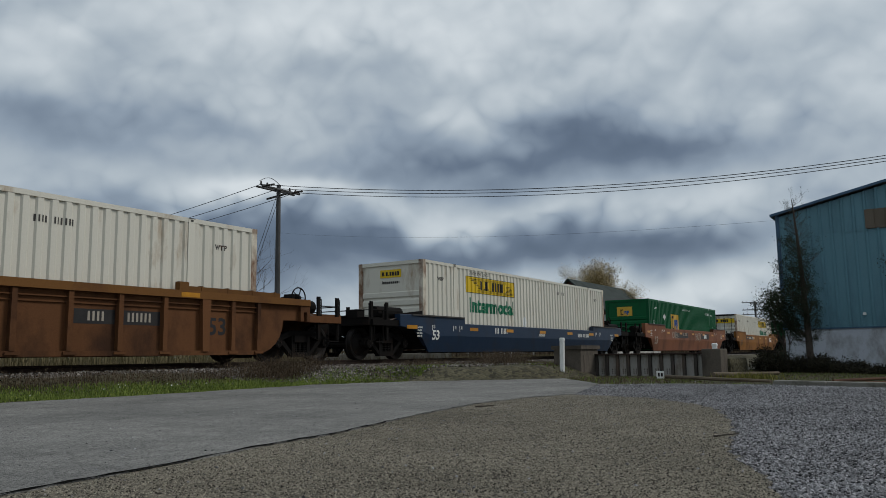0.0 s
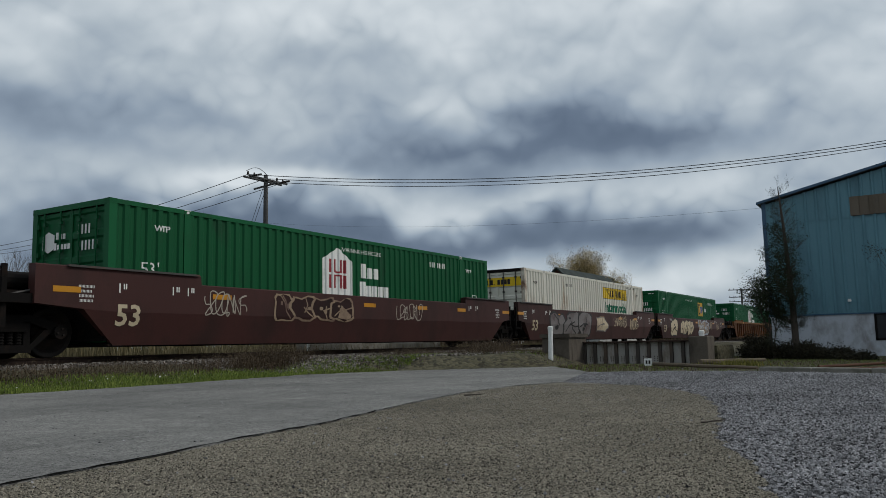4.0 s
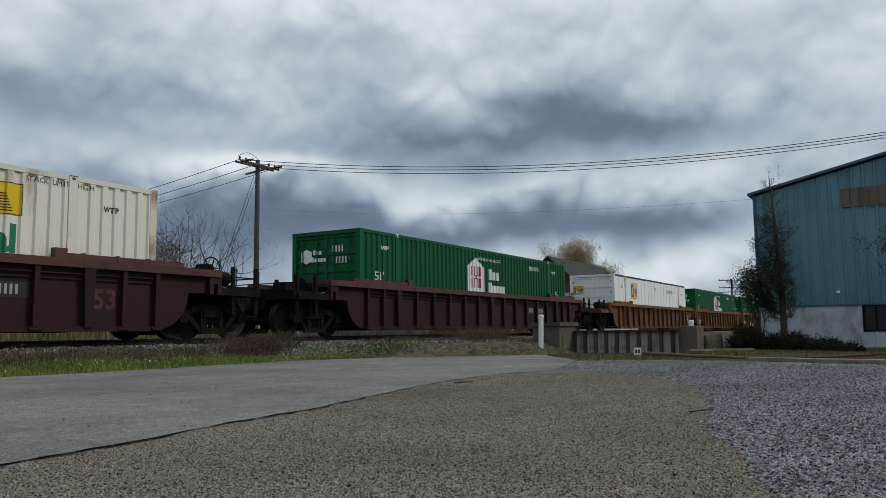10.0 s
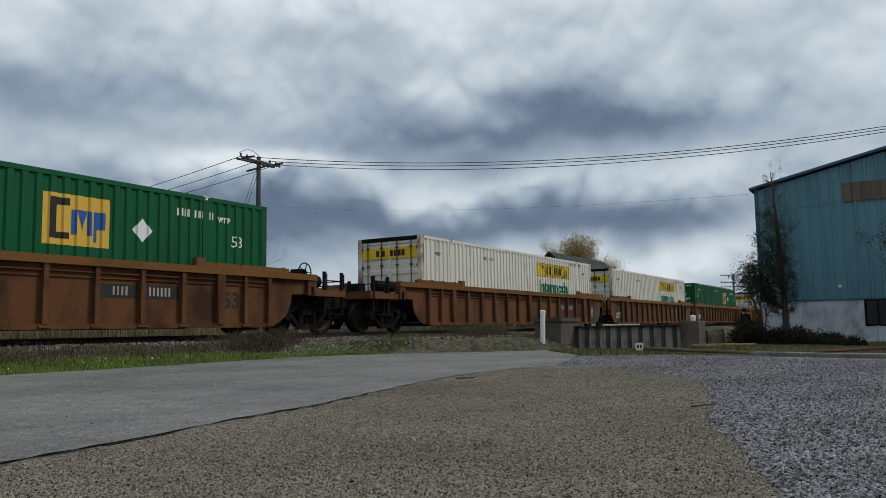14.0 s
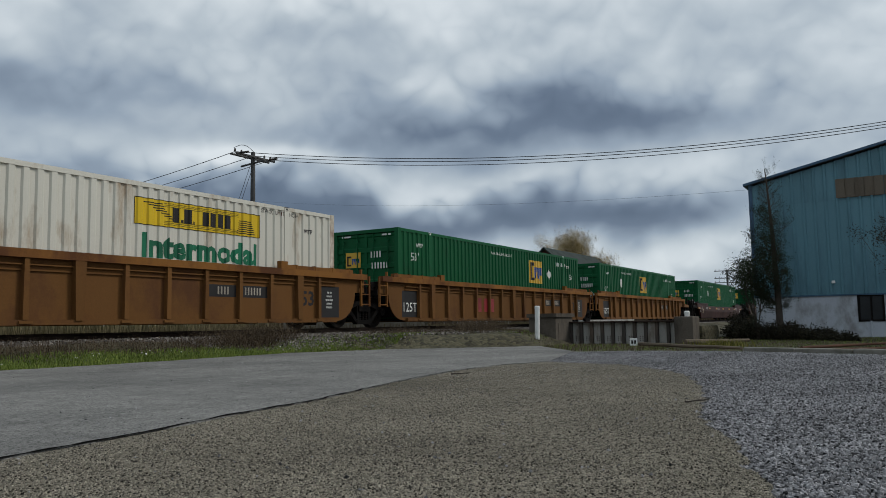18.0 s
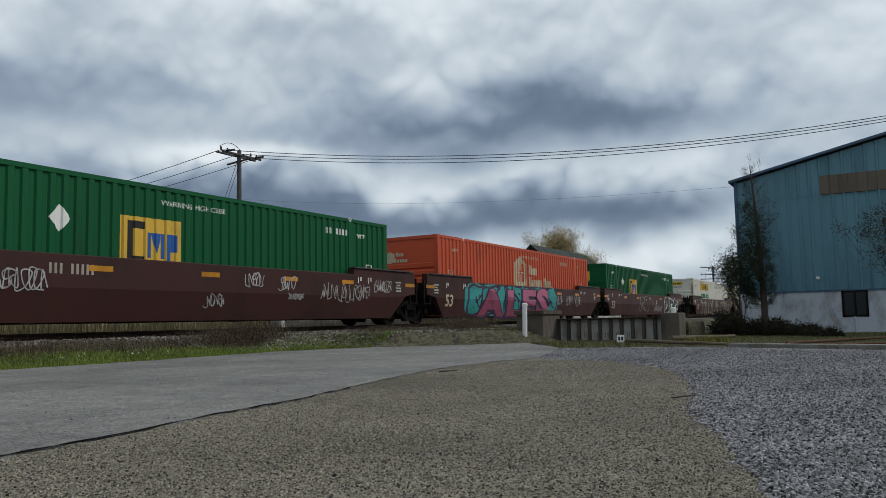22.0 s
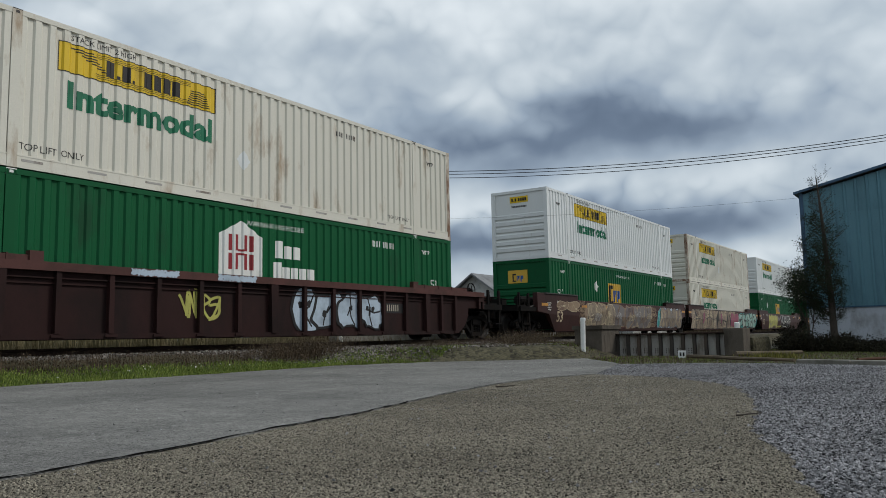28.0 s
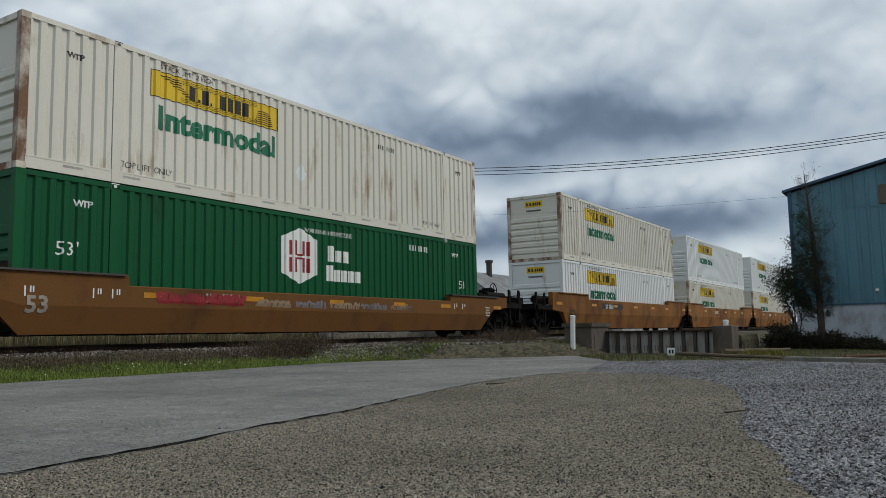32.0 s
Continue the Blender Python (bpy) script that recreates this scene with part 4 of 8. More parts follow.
def marks(style, box_, lx, reporting, smooth, nose_left):
    """Signs on the side and on the end that come into view."""
    xe = -L / 2 - 0.0
    if style in ("cream", "white"):
        panel = part("sign_panel", ("panel", lx), lambda bm: corrugated(bm, lx - 1.85, lx + 1.85, H - 0.90, H - 0.32, 0.004), M_SIGNY, box_, label="yellow sign panel with a black winged border")
        sign("winged_border", ("wings", lx), shifted(wings, lx, 0), M_SIGNK, panel, 0.008)
        sign("plain_name_mark", ("name", lx), lambda bm: bars(bm, "M.M. MMMM", 0.32, lx - 0.05, H - 0.765, 0.14), M_SIGNK, panel, 0.009)
        sign("lettering", ("inter", lx), lambda bm: draw_letters(bm, "Intermodal", 0.50, lx + 0.05, H - 1.56, 1.13, 0.028), M_SIGNG, box_, 0.006, label="green painted lettering")
        sign("notice", ("stack", lx), lambda bm: draw_letters(bm, "STACK LIMIT 2 HIGH", 0.11, lx + (2.6 if lx > 0 else -0.9), H - 0.24 if lx > 0 else H - 0.26), M_DARKMET, box_)
        sign("notice", ("top", lx), lambda bm: draw_letters(bm, "TOP LIFT ONLY", 0.13, lx - 1.9 if lx < 0 else lx - 9.0, 0.36), M_DARKMET, box_)
        sign("notice", "top2", lambda bm: draw_letters(bm, "TOP LIFT ONLY", 0.11, 5.3, 0.36), M_DARKMET, box_)
        sign("notice", "wtp", lambda bm: draw_letters(bm, "WTP", 0.115, 6.95, H - 0.62, 1.0, 0.006), M_DARKMET, box_)
        sign("notice", "wtp0", lambda bm: draw_letters(bm, "WTP", 0.115, -7.0, H - 0.62, 1.0, 0.006), M_DARKMET, box_)
        sign("number_stencil", ("num", lx), lambda bm: bars(bm, "AAAA 000000", 0.13, 2.9 if lx < 0 else -3.2, H - 0.55, 0.3, True), M_DARKMET, box_)
        if lx < 0:
            sign("placard_holder", "dia", lambda bm: poly(bm, [(-0.75, 0.85), (-0.52, 1.08), (-0.75, 1.31), (-0.98, 1.08)]), M_WHITE2, box_)
        if nose_left:
            small = end_sign("end_sign", "endsign", lambda bm: quad(bm, -0.42, 0.42, H - 0.52, H - 0.26), M_SIGNY, box_, xe + 0.035, "small yellow sign on the closed end")
            sign("plain_name_mark", "endname", lambda bm: bars(bm, "A.A.AAAA", 0.13, 0, H - 0.46), M_SIGNK, small, 0.004, True)
            end_sign("notice", "endint", lambda bm: bars(bm, "Intermodal", 0.1, 0, H - 0.72), M_DARKMET, box_, xe + 0.04)
        else:
            small = end_sign("end_sign", "doorsign", lambda bm: quad(bm, -1.14, 1.14, H - 0.72, H - 0.35), M_SIGNY, box_, xe + 0.034, "yellow sign across both doors")
            sign("plain_name_mark", "doorname", lambda bm: bars(bm, "M.M. MMMM", 0.21, 0, H - 0.645, 0.14), M_SIGNK, small, 0.004, True)
            end_sign("notice", "doornum", lambda bm: bars(bm, "000000", 0.12, 0.55, 0.62, 0.3, True), M_DARKMET, box_, xe + 0.034)
    elif style in ("emblem", "orange"):
        white = M_CREAM if style == "orange" else M_SIGNW
        hexa = reporting % 3 == 2 or reporting == 31
        emblem = sign("emblem", ("house", hexa), shifted(lambda bm: house(bm, 1.0, hexa), -0.8, 1.14), white, box_, 0.004, label="house-shaped emblem")
        sign("emblem_shape", "housebars", shifted(house_mark, -0.8, 1.18), M_ORANGE if style == "orange" else M_SIGNR, emblem, 0.007)
        if style == "orange":
            sign("plain_name_mark", "longname", lambda bm: (bars(bm, "Aaa", 0.42, 0.62, 1.78, 0.12), bars(bm, "Aaaaa. Aaa.", 0.42, 1.45, 1.26, 0.10)), white, box_, 0.004)
        else:
            sign("plain_name_mark", "shortname", lambda bm: (bars(bm, "Aaa", 0.42, 0.72, 1.78, 0.12), bars(bm, "Aaaaa", 0.42, 0.95, 1.26, 0.10)), white, box_, 0.004)
        green_marks(box_, white, 0.3, 4.5)
        vert = end_sign("end_emblem", "endhouse", shifted(lambda bm: house(bm, 0.32, True), -0.75, H - 0.98), white, box_, xe + 0.034)
        end_sign("plain_name_mark", "endname2", lambda bm: (bars(bm, "Aaa", 0.15, -0.33, H - 0.71), bars(bm, "Aaaaa", 0.15, -0.28, H - 0.93)), white, box_, xe + 0.033)
        if not nose_left:
            end_sign("number_stencil", "endnum", lambda bm: (bars(bm, "AAAA", 0.2, 0.45, H - 0.66, 0.3, True), bars(bm, "000000", 0.2, 0.58, H - 1.0, 0.3, True)), white, box_, xe + 0.033)
            end_sign("notice", "hc", lambda bm: (draw_letters(bm, "WARNING", 0.13, -0.6, 0.62), draw_letters(bm, "HIGH CUBE", 0.13, -0.6, 0.4)), white, box_, xe + 0.033)
    elif style == "gold":
        k, top = (1.0, H - 0.42) if lx > 0 else (1.13, H - 0.74)
        gold = part("sign_panel", ("gold", lx), lambda bm: corrugated(bm, lx - 0.72 * k, lx + 0.72 * k, top - 0.98 * k, top, 0.004), M_EMPY, box_, label="gold square sign panel")
        gold_shapes(gold, ("goldside", lx), lx, top - 0.88 * k, k, False)
        warn = lx - 3.4 if lx > 0 else lx + (1.2 if lx > -2 else 2.8)
        green_marks(box_, M_SIGNW, warn, lx + 2.9 if lx > 1 else 5.4, 0.48 if 10 < reporting < 19 else 0.0)
        dx = lx + 1.5 if lx > 1 else lx + 4.2 if reporting == 20 else lx - 4.4 if lx > -0.5 else lx - 2.2
        sign("placard", ("placard", lx), lambda bm: poly(bm, [(dx, H - 1.22), (dx + 0.24, H - 0.95), (dx, H - 0.68), (dx - 0.24, H - 0.95)]), M_SIGNW, box_, 0.005, label="white diamond placard")
        g2 = end_sign("end_sign", ("goldend", nose_left), lambda bm: quad(bm, -0.8, -0.2, H - 1.22, H - 0.72) if not nose_left else quad(bm, -0.6, 0.3, H - 0.95, H - 0.42), M_EMPY, box_, xe + 0.034)
        gold_shapes(g2, ("goldendb", nose_left), -0.5 if not nose_left else -0.15, (H - 1.17) if not nose_left else H - 0.9, 0.42, True)
        if not nose_left:
            end_sign("number_stencil", "endnum2", lambda bm: (bars(bm, "AAAA", 0.2, 0.4, H - 0.92, 0.3, True), bars(bm, "000000", 0.2, 0.55, H - 1.28, 0.3, True)), M_SIGNW, box_, xe + 0.033)
            end_sign("placard", "endpl", lambda bm: poly(bm, [(0.8, H - 2.1), (1.1, H - 1.8), (0.8, H - 1.5), (0.5, H - 1.8)]), M_SIGNW, box_, xe + 0.032)
            for x0 in (-0.95, 0.65):
                end_sign("reflector", ("refl", x0), lambda bm: quad(bm, x0, x0 + 0.35, H - 0.22, H - 0.17), M_SIGNW, box_, xe + 0.031)
    else:
        gold = sign("sign_panel", "reefgold", lambda bm: quad(bm, -L / 2 + 3.0, -L / 2 + 4.25, H - 1.30, H - 0.35), M_EMPY, box_, -FACE + 0.003, True, label="gold square sign panel")
        gold_shapes(gold, "reefbars", -L / 2 + 3.62, H - 1.2, 0.9, True, -FACE + 0.007)
        sign("notice", "reefwtp", lambda bm: (draw_letters(bm, "WTP", 0.16, -L / 2 + 1.35, H - 0.75), draw_letters(bm, "WTP", 0.16, L / 2 - 1.2, H - 0.75), draw_letters(bm, "53/102", 0.15, L / 2 - 8.0, H - 0.60)), M_DARKMET, box_, -FACE + 0.003, True)
        sign("number_stencil", "reefnum", lambda bm: bars(bm, "AAAA 000000", 0.18, L / 2 - 4.4, H - 0.68, 0.5, True), M_DARKMET, box_, -FACE + 0.012, True)
        g2 = end_sign("end_sign", "reefend", lambda bm: quad(bm, -1.1, -0.5, H - 1.05, H - 0.6), M_EMPY, box_, xe + 0.034)
        gold_shapes(g2, "reefendb", -0.8, H - 1.0, 0.4, True)


def gold_shapes(parent, key, x, z, k, flat, off=0.004):
    """The gold sign's plain black and blue shapes."""
    m = None if not flat or off > 0.5 else pose(0, 0, 0)
    sign("black_shape", (key, "k"), lambda bm: (quad(bm, x - 0.58 * k, x - 0.44 * k, z + 0.02 * k, z + 0.8 * k), quad(bm, x - 0.44 * k, x - 0.18 * k, z + 0.02 * k, z + 0.14 * k),
         quad(bm, x - 0.44 * k, x - 0.18 * k, z + 0.66 * k, z + 0.8 * k)), M_SIGNK, parent, 0.008 if not flat else off, flat, m)
    sign("blue_shape", (key, "b"), lambda bm: (quad(bm, x - 0.12 * k, x - 0.02 * k, z + 0.12 * k, z + 0.6 * k), poly(bm, [(x - 0.02 * k, z + 0.6 * k), (x + 0.1 * k, z + 0.2 * k), (x + 0.22 * k, z + 0.6 * k), (x + 0.12 * k, z + 0.6 * k), (x + 0.1 * k, z + 0.45 * k), (x + 0.08 * k, z + 0.6 * k)][:3]),
         quad(bm, x + 0.22 * k, x + 0.3 * k, z + 0.12 * k, z + 0.6 * k), quad(bm, x + 0.34 * k, x + 0.43 * k, z, z + 0.6 * k), quad(bm, x + 0.43 * k, x + 0.6 * k, z + 0.26 * k, z + 0.6 * k)), M_SIGNB, parent, 0.008 if not flat else off, flat, m)


def green_marks(box_, mat, wx, nx, up=0.0):
    sign("notice", ("warn", wx), lambda bm: draw_letters(bm, "WARNING HIGH CUBE", 0.12, wx, H - 0.42, 1.1), mat, box_)
    sign("number_stencil", ("gnum", nx), lambda bm: bars(bm, "AAAA 000000", 0.17, nx, H - 0.52, 0.3, True), mat, box_)
    sign("notice", "gwtp", lambda bm: draw_letters(bm, "WTP", 0.125, 6.65, H - 0.55, 1.0, 0.006), mat, box_)
    sign("notice", "gwtp0", lambda bm: draw_letters(bm, "WTP", 0.125, -6.75, H - 0.55, 1.0, 0.006), mat, box_)
    sign("length_mark", ("g53", up), lambda bm: draw_letters(bm, "53", 0.27, 7.1, 1.32 + up, 1.05), mat, box_)
    sign("length_mark", ("g530", up), lambda bm: draw_letters(bm, "53'", 0.27, -7.05, 1.40 + up, 1.05), mat, box_)


# -- well cars: local x along the track, z = 0 on the rail --
CY = -1.55
R_WHEEL = 0.47


def end_shape(reach, arch, low, high):
    """Outline of a side wall, x and z, to the right of its middle."""
    pts = [(arch, low)]
    for k in range(1, 7):
        a = k / 6 * math.pi / 2
        pts.append((arch + 0.95 * math.sin(a) * 0.9, low + 0.80 * (1 - math.cos(a))))
    return pts + [(reach, low + 0.82), (reach, high)]


def side_outline(left, right, low, high, arch=8.0):
    r = end_shape(right, arch, low, high)
    l = [(-x, z) for x, z in end_shape(left, arch, low, high)][::-1]
    return l + r


def ribbed_side(left, right):
    def build(bm):
        prism(bm, side_outline(left, right, 0.2, 1.40), CY + 0.12, CY + 0.15)
        box(bm, -7.9, 7.9, CY + 0.03, CY + 0.15, 0.17, 0.27)
    return build


def chord(left, right):
    def build(bm):
        box(bm, -left, right, CY, CY + 0.17, 1.38, 1.54)
        box(bm, -left, right, CY - 0.012, CY, 1.38, 1.395)
    return build


def mirrored(build):
    """The same part turned over from left to right."""
    def made(bm):
        build(bm)
        for v in bm.verts:
            v.co.x = -v.co.x
    return made


def rib(bm):
    poly_ = [(-0.055, 0.27), (0.055, 0.27), (0.05, 1.38), (-0.05, 1.38)]
    prism(bm, poly_, CY + 0.015, CY + 0.12)
    box(bm, -0.13, 0.13, CY + 0.0, CY + 0.12, 0.2, 0.25)


def wide_rib(bm):
    prism(bm, [(-0.085, 0.25), (0.085, 0.25), (0.12, 1.38), (-0.12, 1.38)], CY - 0.004, CY + 0.12)


def guide_rail(bm):
    """Raised container guide on the side wall's end."""
    box(bm, -1.55, 1.45, CY + 0.03, CY + 0.16, 1.54, 1.64)
    box(bm, 1.25, 1.50, CY + 0.0, CY + 0.14, 1.50, 1.72)
    for k in range(4):
        box(bm, -1.4 + k * 0.75, -1.36 + k * 0.75, CY + 0.02, CY + 0.16, 1.54, 1.66)


def smooth_side(left, right, ends, hi=1.50):
    """A plain side wall, folded inwards below its middle, with raised ends."""
    def build(bm):
        lo, mid = 0.21, 0.86 if hi > 1.3 else 0.72
        def col(x, raised, zl):
            top = hi + 0.2 if raised else hi
            pts = [(CY + 0.02, top), (CY, top - 0.02), (CY, max(mid, zl))]
            if zl < mid:
                pts.append((CY + 0.13 * (mid - zl) / (mid - lo), zl))
            else:
                pts.append((CY, zl))
            pts.append((CY + 0.2, zl))
            pts.append((CY + 0.2, top))
            return [bm.verts.new((x, y, z)) for y, z in pts]
        rise = ends
        stations = [(-left, True, 0.98), (-left + 0.02, True, 0.98), (-8.75, True, 0.9), (-8.0, True, lo), (-rise - 0.02, True, lo), (-rise, False, lo), (rise, False, lo), (rise + 0.02, True, lo), (8.0, True, lo), (8.75, True, 0.9), (right - 0.02, True, 0.98), (right, True, 0.98)]
        cols = [col(*s) for s in stations]
        for a, b in zip(cols, cols[1:]):
            for i in range(6):
                j = (i + 1) % 6
                bm.faces.new((a[i], a[j], b[j], b[i]))
        bm.faces.new(cols[0])
        bm.faces.new(cols[-1][::-1])
    return build


def ledge(hi):
    def build(bm):
        box(bm, -1.6, 1.5, CY - 0.05, CY + 0.1, hi + 0.175, hi + 0.215)
    return build


def well_floor(bm):
    box(bm, -8.1, 8.1, -1.4, 1.4, 0.2, 0.25)
    for x in (-7.9, -4, 0, 4, 7.9):
        box(bm, x - 0.12, x + 0.12, -1.42, 1.42, 0.19, 0.27)


def bulkhead(bm):
    box(bm, 8.12, 8.2, -1.4, 1.4, 0.3, 1.30)


def end_platform(reach):
    def build(bm):
        box(bm, 8.15, reach, -0.42, 0.42, 0.72, 1.16)
        box(bm, 8.6, reach, -1.38, 1.38, 1.16, 1.21)
        box(bm, reach - 0.12, reach, -1.42, 1.42, 0.98, 1.2)
        prism(bm, [(8.15, 0.9), (9.6, 1.12), (9.6, 1.35), (8.15, 1.5)], -1.3, -1.22)
        prism(bm, [(8.15, 0.9), (9.6, 1.12), (9.6, 1.35), (8.15, 1.5)], 1.22, 1.3)
    return build


def step_board(bm):
    box(bm, 9.6, 11.0, -1.5, -1.32, 0.98, 1.15)


def stanchion(bm):
    box(bm, -0.05, 0.05, -1.43, -1.37, 0.55, 1.66)
    tube(bm, (0.11, -1.4, 1.60), (0.11, -1.4, 1.15), 0.014, n=5)
    tube(bm, (0, -1.4, 1.60), (0.11, -1.4, 1.60), 0.014, n=5)


def ladder(bm):
    for x in (-0.2, 0.2):
        box(bm, x - 0.025, x + 0.025, -1.53, -1.47, 0.62, 1.68 if x < 0 else 1.5)
    for z in (0.66, 0.95, 1.24):
        box(bm, -0.2, 0.2, -1.52, -1.48, z, z + 0.03)


def sill_step(bm):
    for x in (-0.2, 0.2):
        tube(bm, (x, -1.48, 1.0), (x, -1.48, 0.5), 0.015, n=5)
    box(bm, -0.2, 0.2, -1.52, -1.44, 0.49, 0.52)


def brake_stand(bm):
    box(bm, -0.17, 0.17, -0.75, -0.35, 1.2, 1.60)
    tube(bm, (0, -0.75, 1.66), (0, -0.2, 1.66), 0.05, n=8)
    prism(bm, [(-0.17, 1.58), (0.17, 1.58), (0.10, 1.76), (-0.10, 1.76)], -0.72, -0.38)


def brake_wheel(bm):
    n, r = 20, 0.26
    for k in range(n):
        a0, a1 = k * math.tau / n, (k + 1) * math.tau / n
        tube(bm, (r * math.cos(a0), 0, r * math.sin(a0)), (r * math.cos(a1), 0, r * math.sin(a1)), 0.018, n=5, caps=False)
    for k in range(5):
        a = k * math.tau / 5
        tube(bm, (0, 0, 0), (r * math.cos(a), 0, r * math.sin(a)), 0.014, n=4)
    tube(bm, (0, -0.05, 0), (0, 0.05, 0), 0.05, n=8)


def air_pipe(bm):
    pts = [(8.3, -1.2, 1.34), (9.2, -1.38, 1.28), (9.7, -1.40, 1.22), (10.2, -1.36, 1.1)]
    for a, b in zip(pts, pts[1:]):
        tube(bm, a, b, 0.022, n=5)


def end_post(reach):
    """Upright at the end of a side wall, with a slot."""
    def build(bm):
        box(bm, reach - 0.34, reach - 0.22, CY + 0.02, CY + 0.12, 0.99, 1.38)
        box(bm, reach - 0.10, reach + 0.004, CY + 0.02, CY + 0.12, 0.99, 1.38)
        box(bm, reach - 0.22, reach - 0.10, CY + 0.02, CY + 0.12, 1.22, 1.38)
    return build


def air_tank(bm):
    tube(bm, (9.05, -1.02, 1.40), (10.35, -1.02, 1.40), 0.17, n=12)
    for x in (9.3, 10.1):
        box(bm, x - 0.03, x + 0.03, -1.2, -0.84, 1.2, 1.45)


def valve_box(bm):
    box(bm, 9.7, 10.05, -0.2, 0.25, 1.2, 1.52)
    tube(bm, (9.75, 0.4, 1.2), (9.75, 0.4, 1.62), 0.06, n=8)
    tube(bm, (9.2, 0.3, 1.32), (11.0, 0.3, 1.30), 0.03, n=6)


def end_rail(bm):
    tube(bm, (10.2, -1.4, 1.42), (10.95, -1.4, 1.42), 0.016, n=5)
    tube(bm, (10.95, -1.4, 1.42), (10.95, 1.4, 1.42), 0.016, n=5)


def coupler(bm):
    box(bm, 10.6, 11.45, -0.09, 0.09, 0.80, 0.98)
    box(bm, 11.35, 11.69, -0.17, 0.15, 0.72, 1.04)
    tube(bm, (11.2, -0.35, 0.85), (11.5, -0.25, 0.4), 0.03, n=5)


def side_frame(bm):
    """Cast truck side frame with two windows and a spring nest."""
    y0, y1 = -1.12, -0.98
    prism(bm, [(-1.05, 0.42), (-1.05, 0.62), (-0.80, 0.66), (-0.35, 0.78), (0.35, 0.78), (0.80, 0.66), (1.05, 0.62), (1.05, 0.42), (0.82, 0.48), (0.35, 0.64), (-0.35, 0.64), (-0.82, 0.48)], y0, y1)
    for s in (-1, 1):
        prism(bm, [(s * 0.86, 0.52), (s * 0.72, 0.44), (s * 0.34, 0.12), (s * 0.34, 0.24), (s * 0.62, 0.52)][::s], y0, y1)
        prism(bm, [(s * 0.22, 0.22), (s * 0.34, 0.22), (s * 0.34, 0.66), (s * 0.22, 0.66)][::s], y0, y1)
        tube(bm, (s * 0.89, -1.2, 0.47), (s * 0.89, -0.98, 0.47), 0.13, n=12)
    box(bm, -0.36, 0.36, y0 - 0.02, y1, 0.10, 0.24)
    box(bm, -0.28, 0.28, y0 - 0.04, y1 + 0.1, 0.48, 0.64)


def spring(bm):
    prof = [(0.062 if k % 2 else 0.045, 0.24 + k * 0.026) for k in range(10)]
    rings = [[bm.verts.new((r * math.cos(j * math.tau / 8), -1.06 + r * math.sin(j * math.tau / 8), z)) for j in range(8)] for r, z in prof]
    for a, b in zip(rings, rings[1:]):
        for j in range(8):
            bm.faces.new((a[j], a[(j + 1) % 8], b[(j + 1) % 8], b[j]))


def bolster(bm):
    box(bm, -0.2, 0.2, -1.0, 1.0, 0.45, 0.68)
    for x in (-0.55, 0.55):
        box(bm, x - 0.06, x + 0.06, -0.9, 0.9, 0.34, 0.44)


def wheel(bm):
    """One wheel, dished, with its flange on the inner (+y) side."""
    n = 28
    prof = [(0.13, -0.09), (0.19, -0.06), (0.33, 0.0), (0.39, -0.055), (R_WHEEL - 0.015, -0.06), (R_WHEEL, -0.05), (R_WHEEL, 0.06), (R_WHEEL + 0.025, 0.075), (R_WHEEL + 0.02, 0.10), (0.38, 0.10), (0.33, 0.05), (0.15, 0.03)]
    rings = [[bm.verts.new((r * math.cos(k * math.tau / n), y, r * math.sin(k * math.tau / n))) for k in range(n)] for r, y in prof]
    for a, b in zip(rings, rings[1:]):
        for k in range(n):
            bm.faces.new((a[k], a[(k + 1) % n], b[(k + 1) % n], b[k]))
    bm.faces.new(rings[0][::-1])
    bm.faces.new(rings[-1])


def axle(bm):
    tube(bm, (0, -1.0, 0), (0, 1.0, 0), 0.085, n=10)
    for k in range(3):
        a = k * math.tau / 3
        tube(bm, (0.07 * math.cos(a), -1.225, 0.07 * math.sin(a)), (0.07 * math.cos(a), -1.19, 0.07 * math.sin(a)), 0.022, n=6)
    for y in (-0.75, 0.75):
        tube(bm, (0, y - 0.09, 0), (0, y + 0.09, 0), 0.14, n=12)


ROLLING = []


def truck(car, x):
    """A two-axle truck; its wheelsets roll."""
    t = part("truck", "bolster", bolster, M_IRON, car, pose(x, 0, 0))
    for turn in (0, 180):
        m = pose(0, 0, 0, 0, 0, turn)
        part("side_frame", "side_frame", side_frame, M_IRON, t, m)
        if not turn:
            for sx in (-0.16, 0.0, 0.16):
                part("spring", "spring", spring, M_IRON, t, pose(sx, 0, 0))
    for dx in (-0.89, 0.89):
        ws = part("wheelset", "wheelset", wheelset, M_WHEEL, t, pose(dx, 0, R_WHEEL))
        ROLLING.append((ws, car, x + dx, dx))


def wheelset(bm):
    axle(bm)
    for s in (-1, 1):
        n0 = len(bm.verts)
        wheel(bm)
        bm.verts.ensure_lookup_table()
        for v in bm.verts[n0:]:
            v.co.y = v.co.y - 0.78 if s < 0 else 0.78 - v.co.y


def tape(parent, xs, z, w=0.42, h=0.085, off=None):
    for x in xs:
        sign("reflector", ("tape", w, h, z), lambda bm: quad(bm, -w / 2, w / 2, z, z + h), M_TAPE, parent, 1.557 if off is None else off, True, pose(x, 0, 0), "amber reflector")


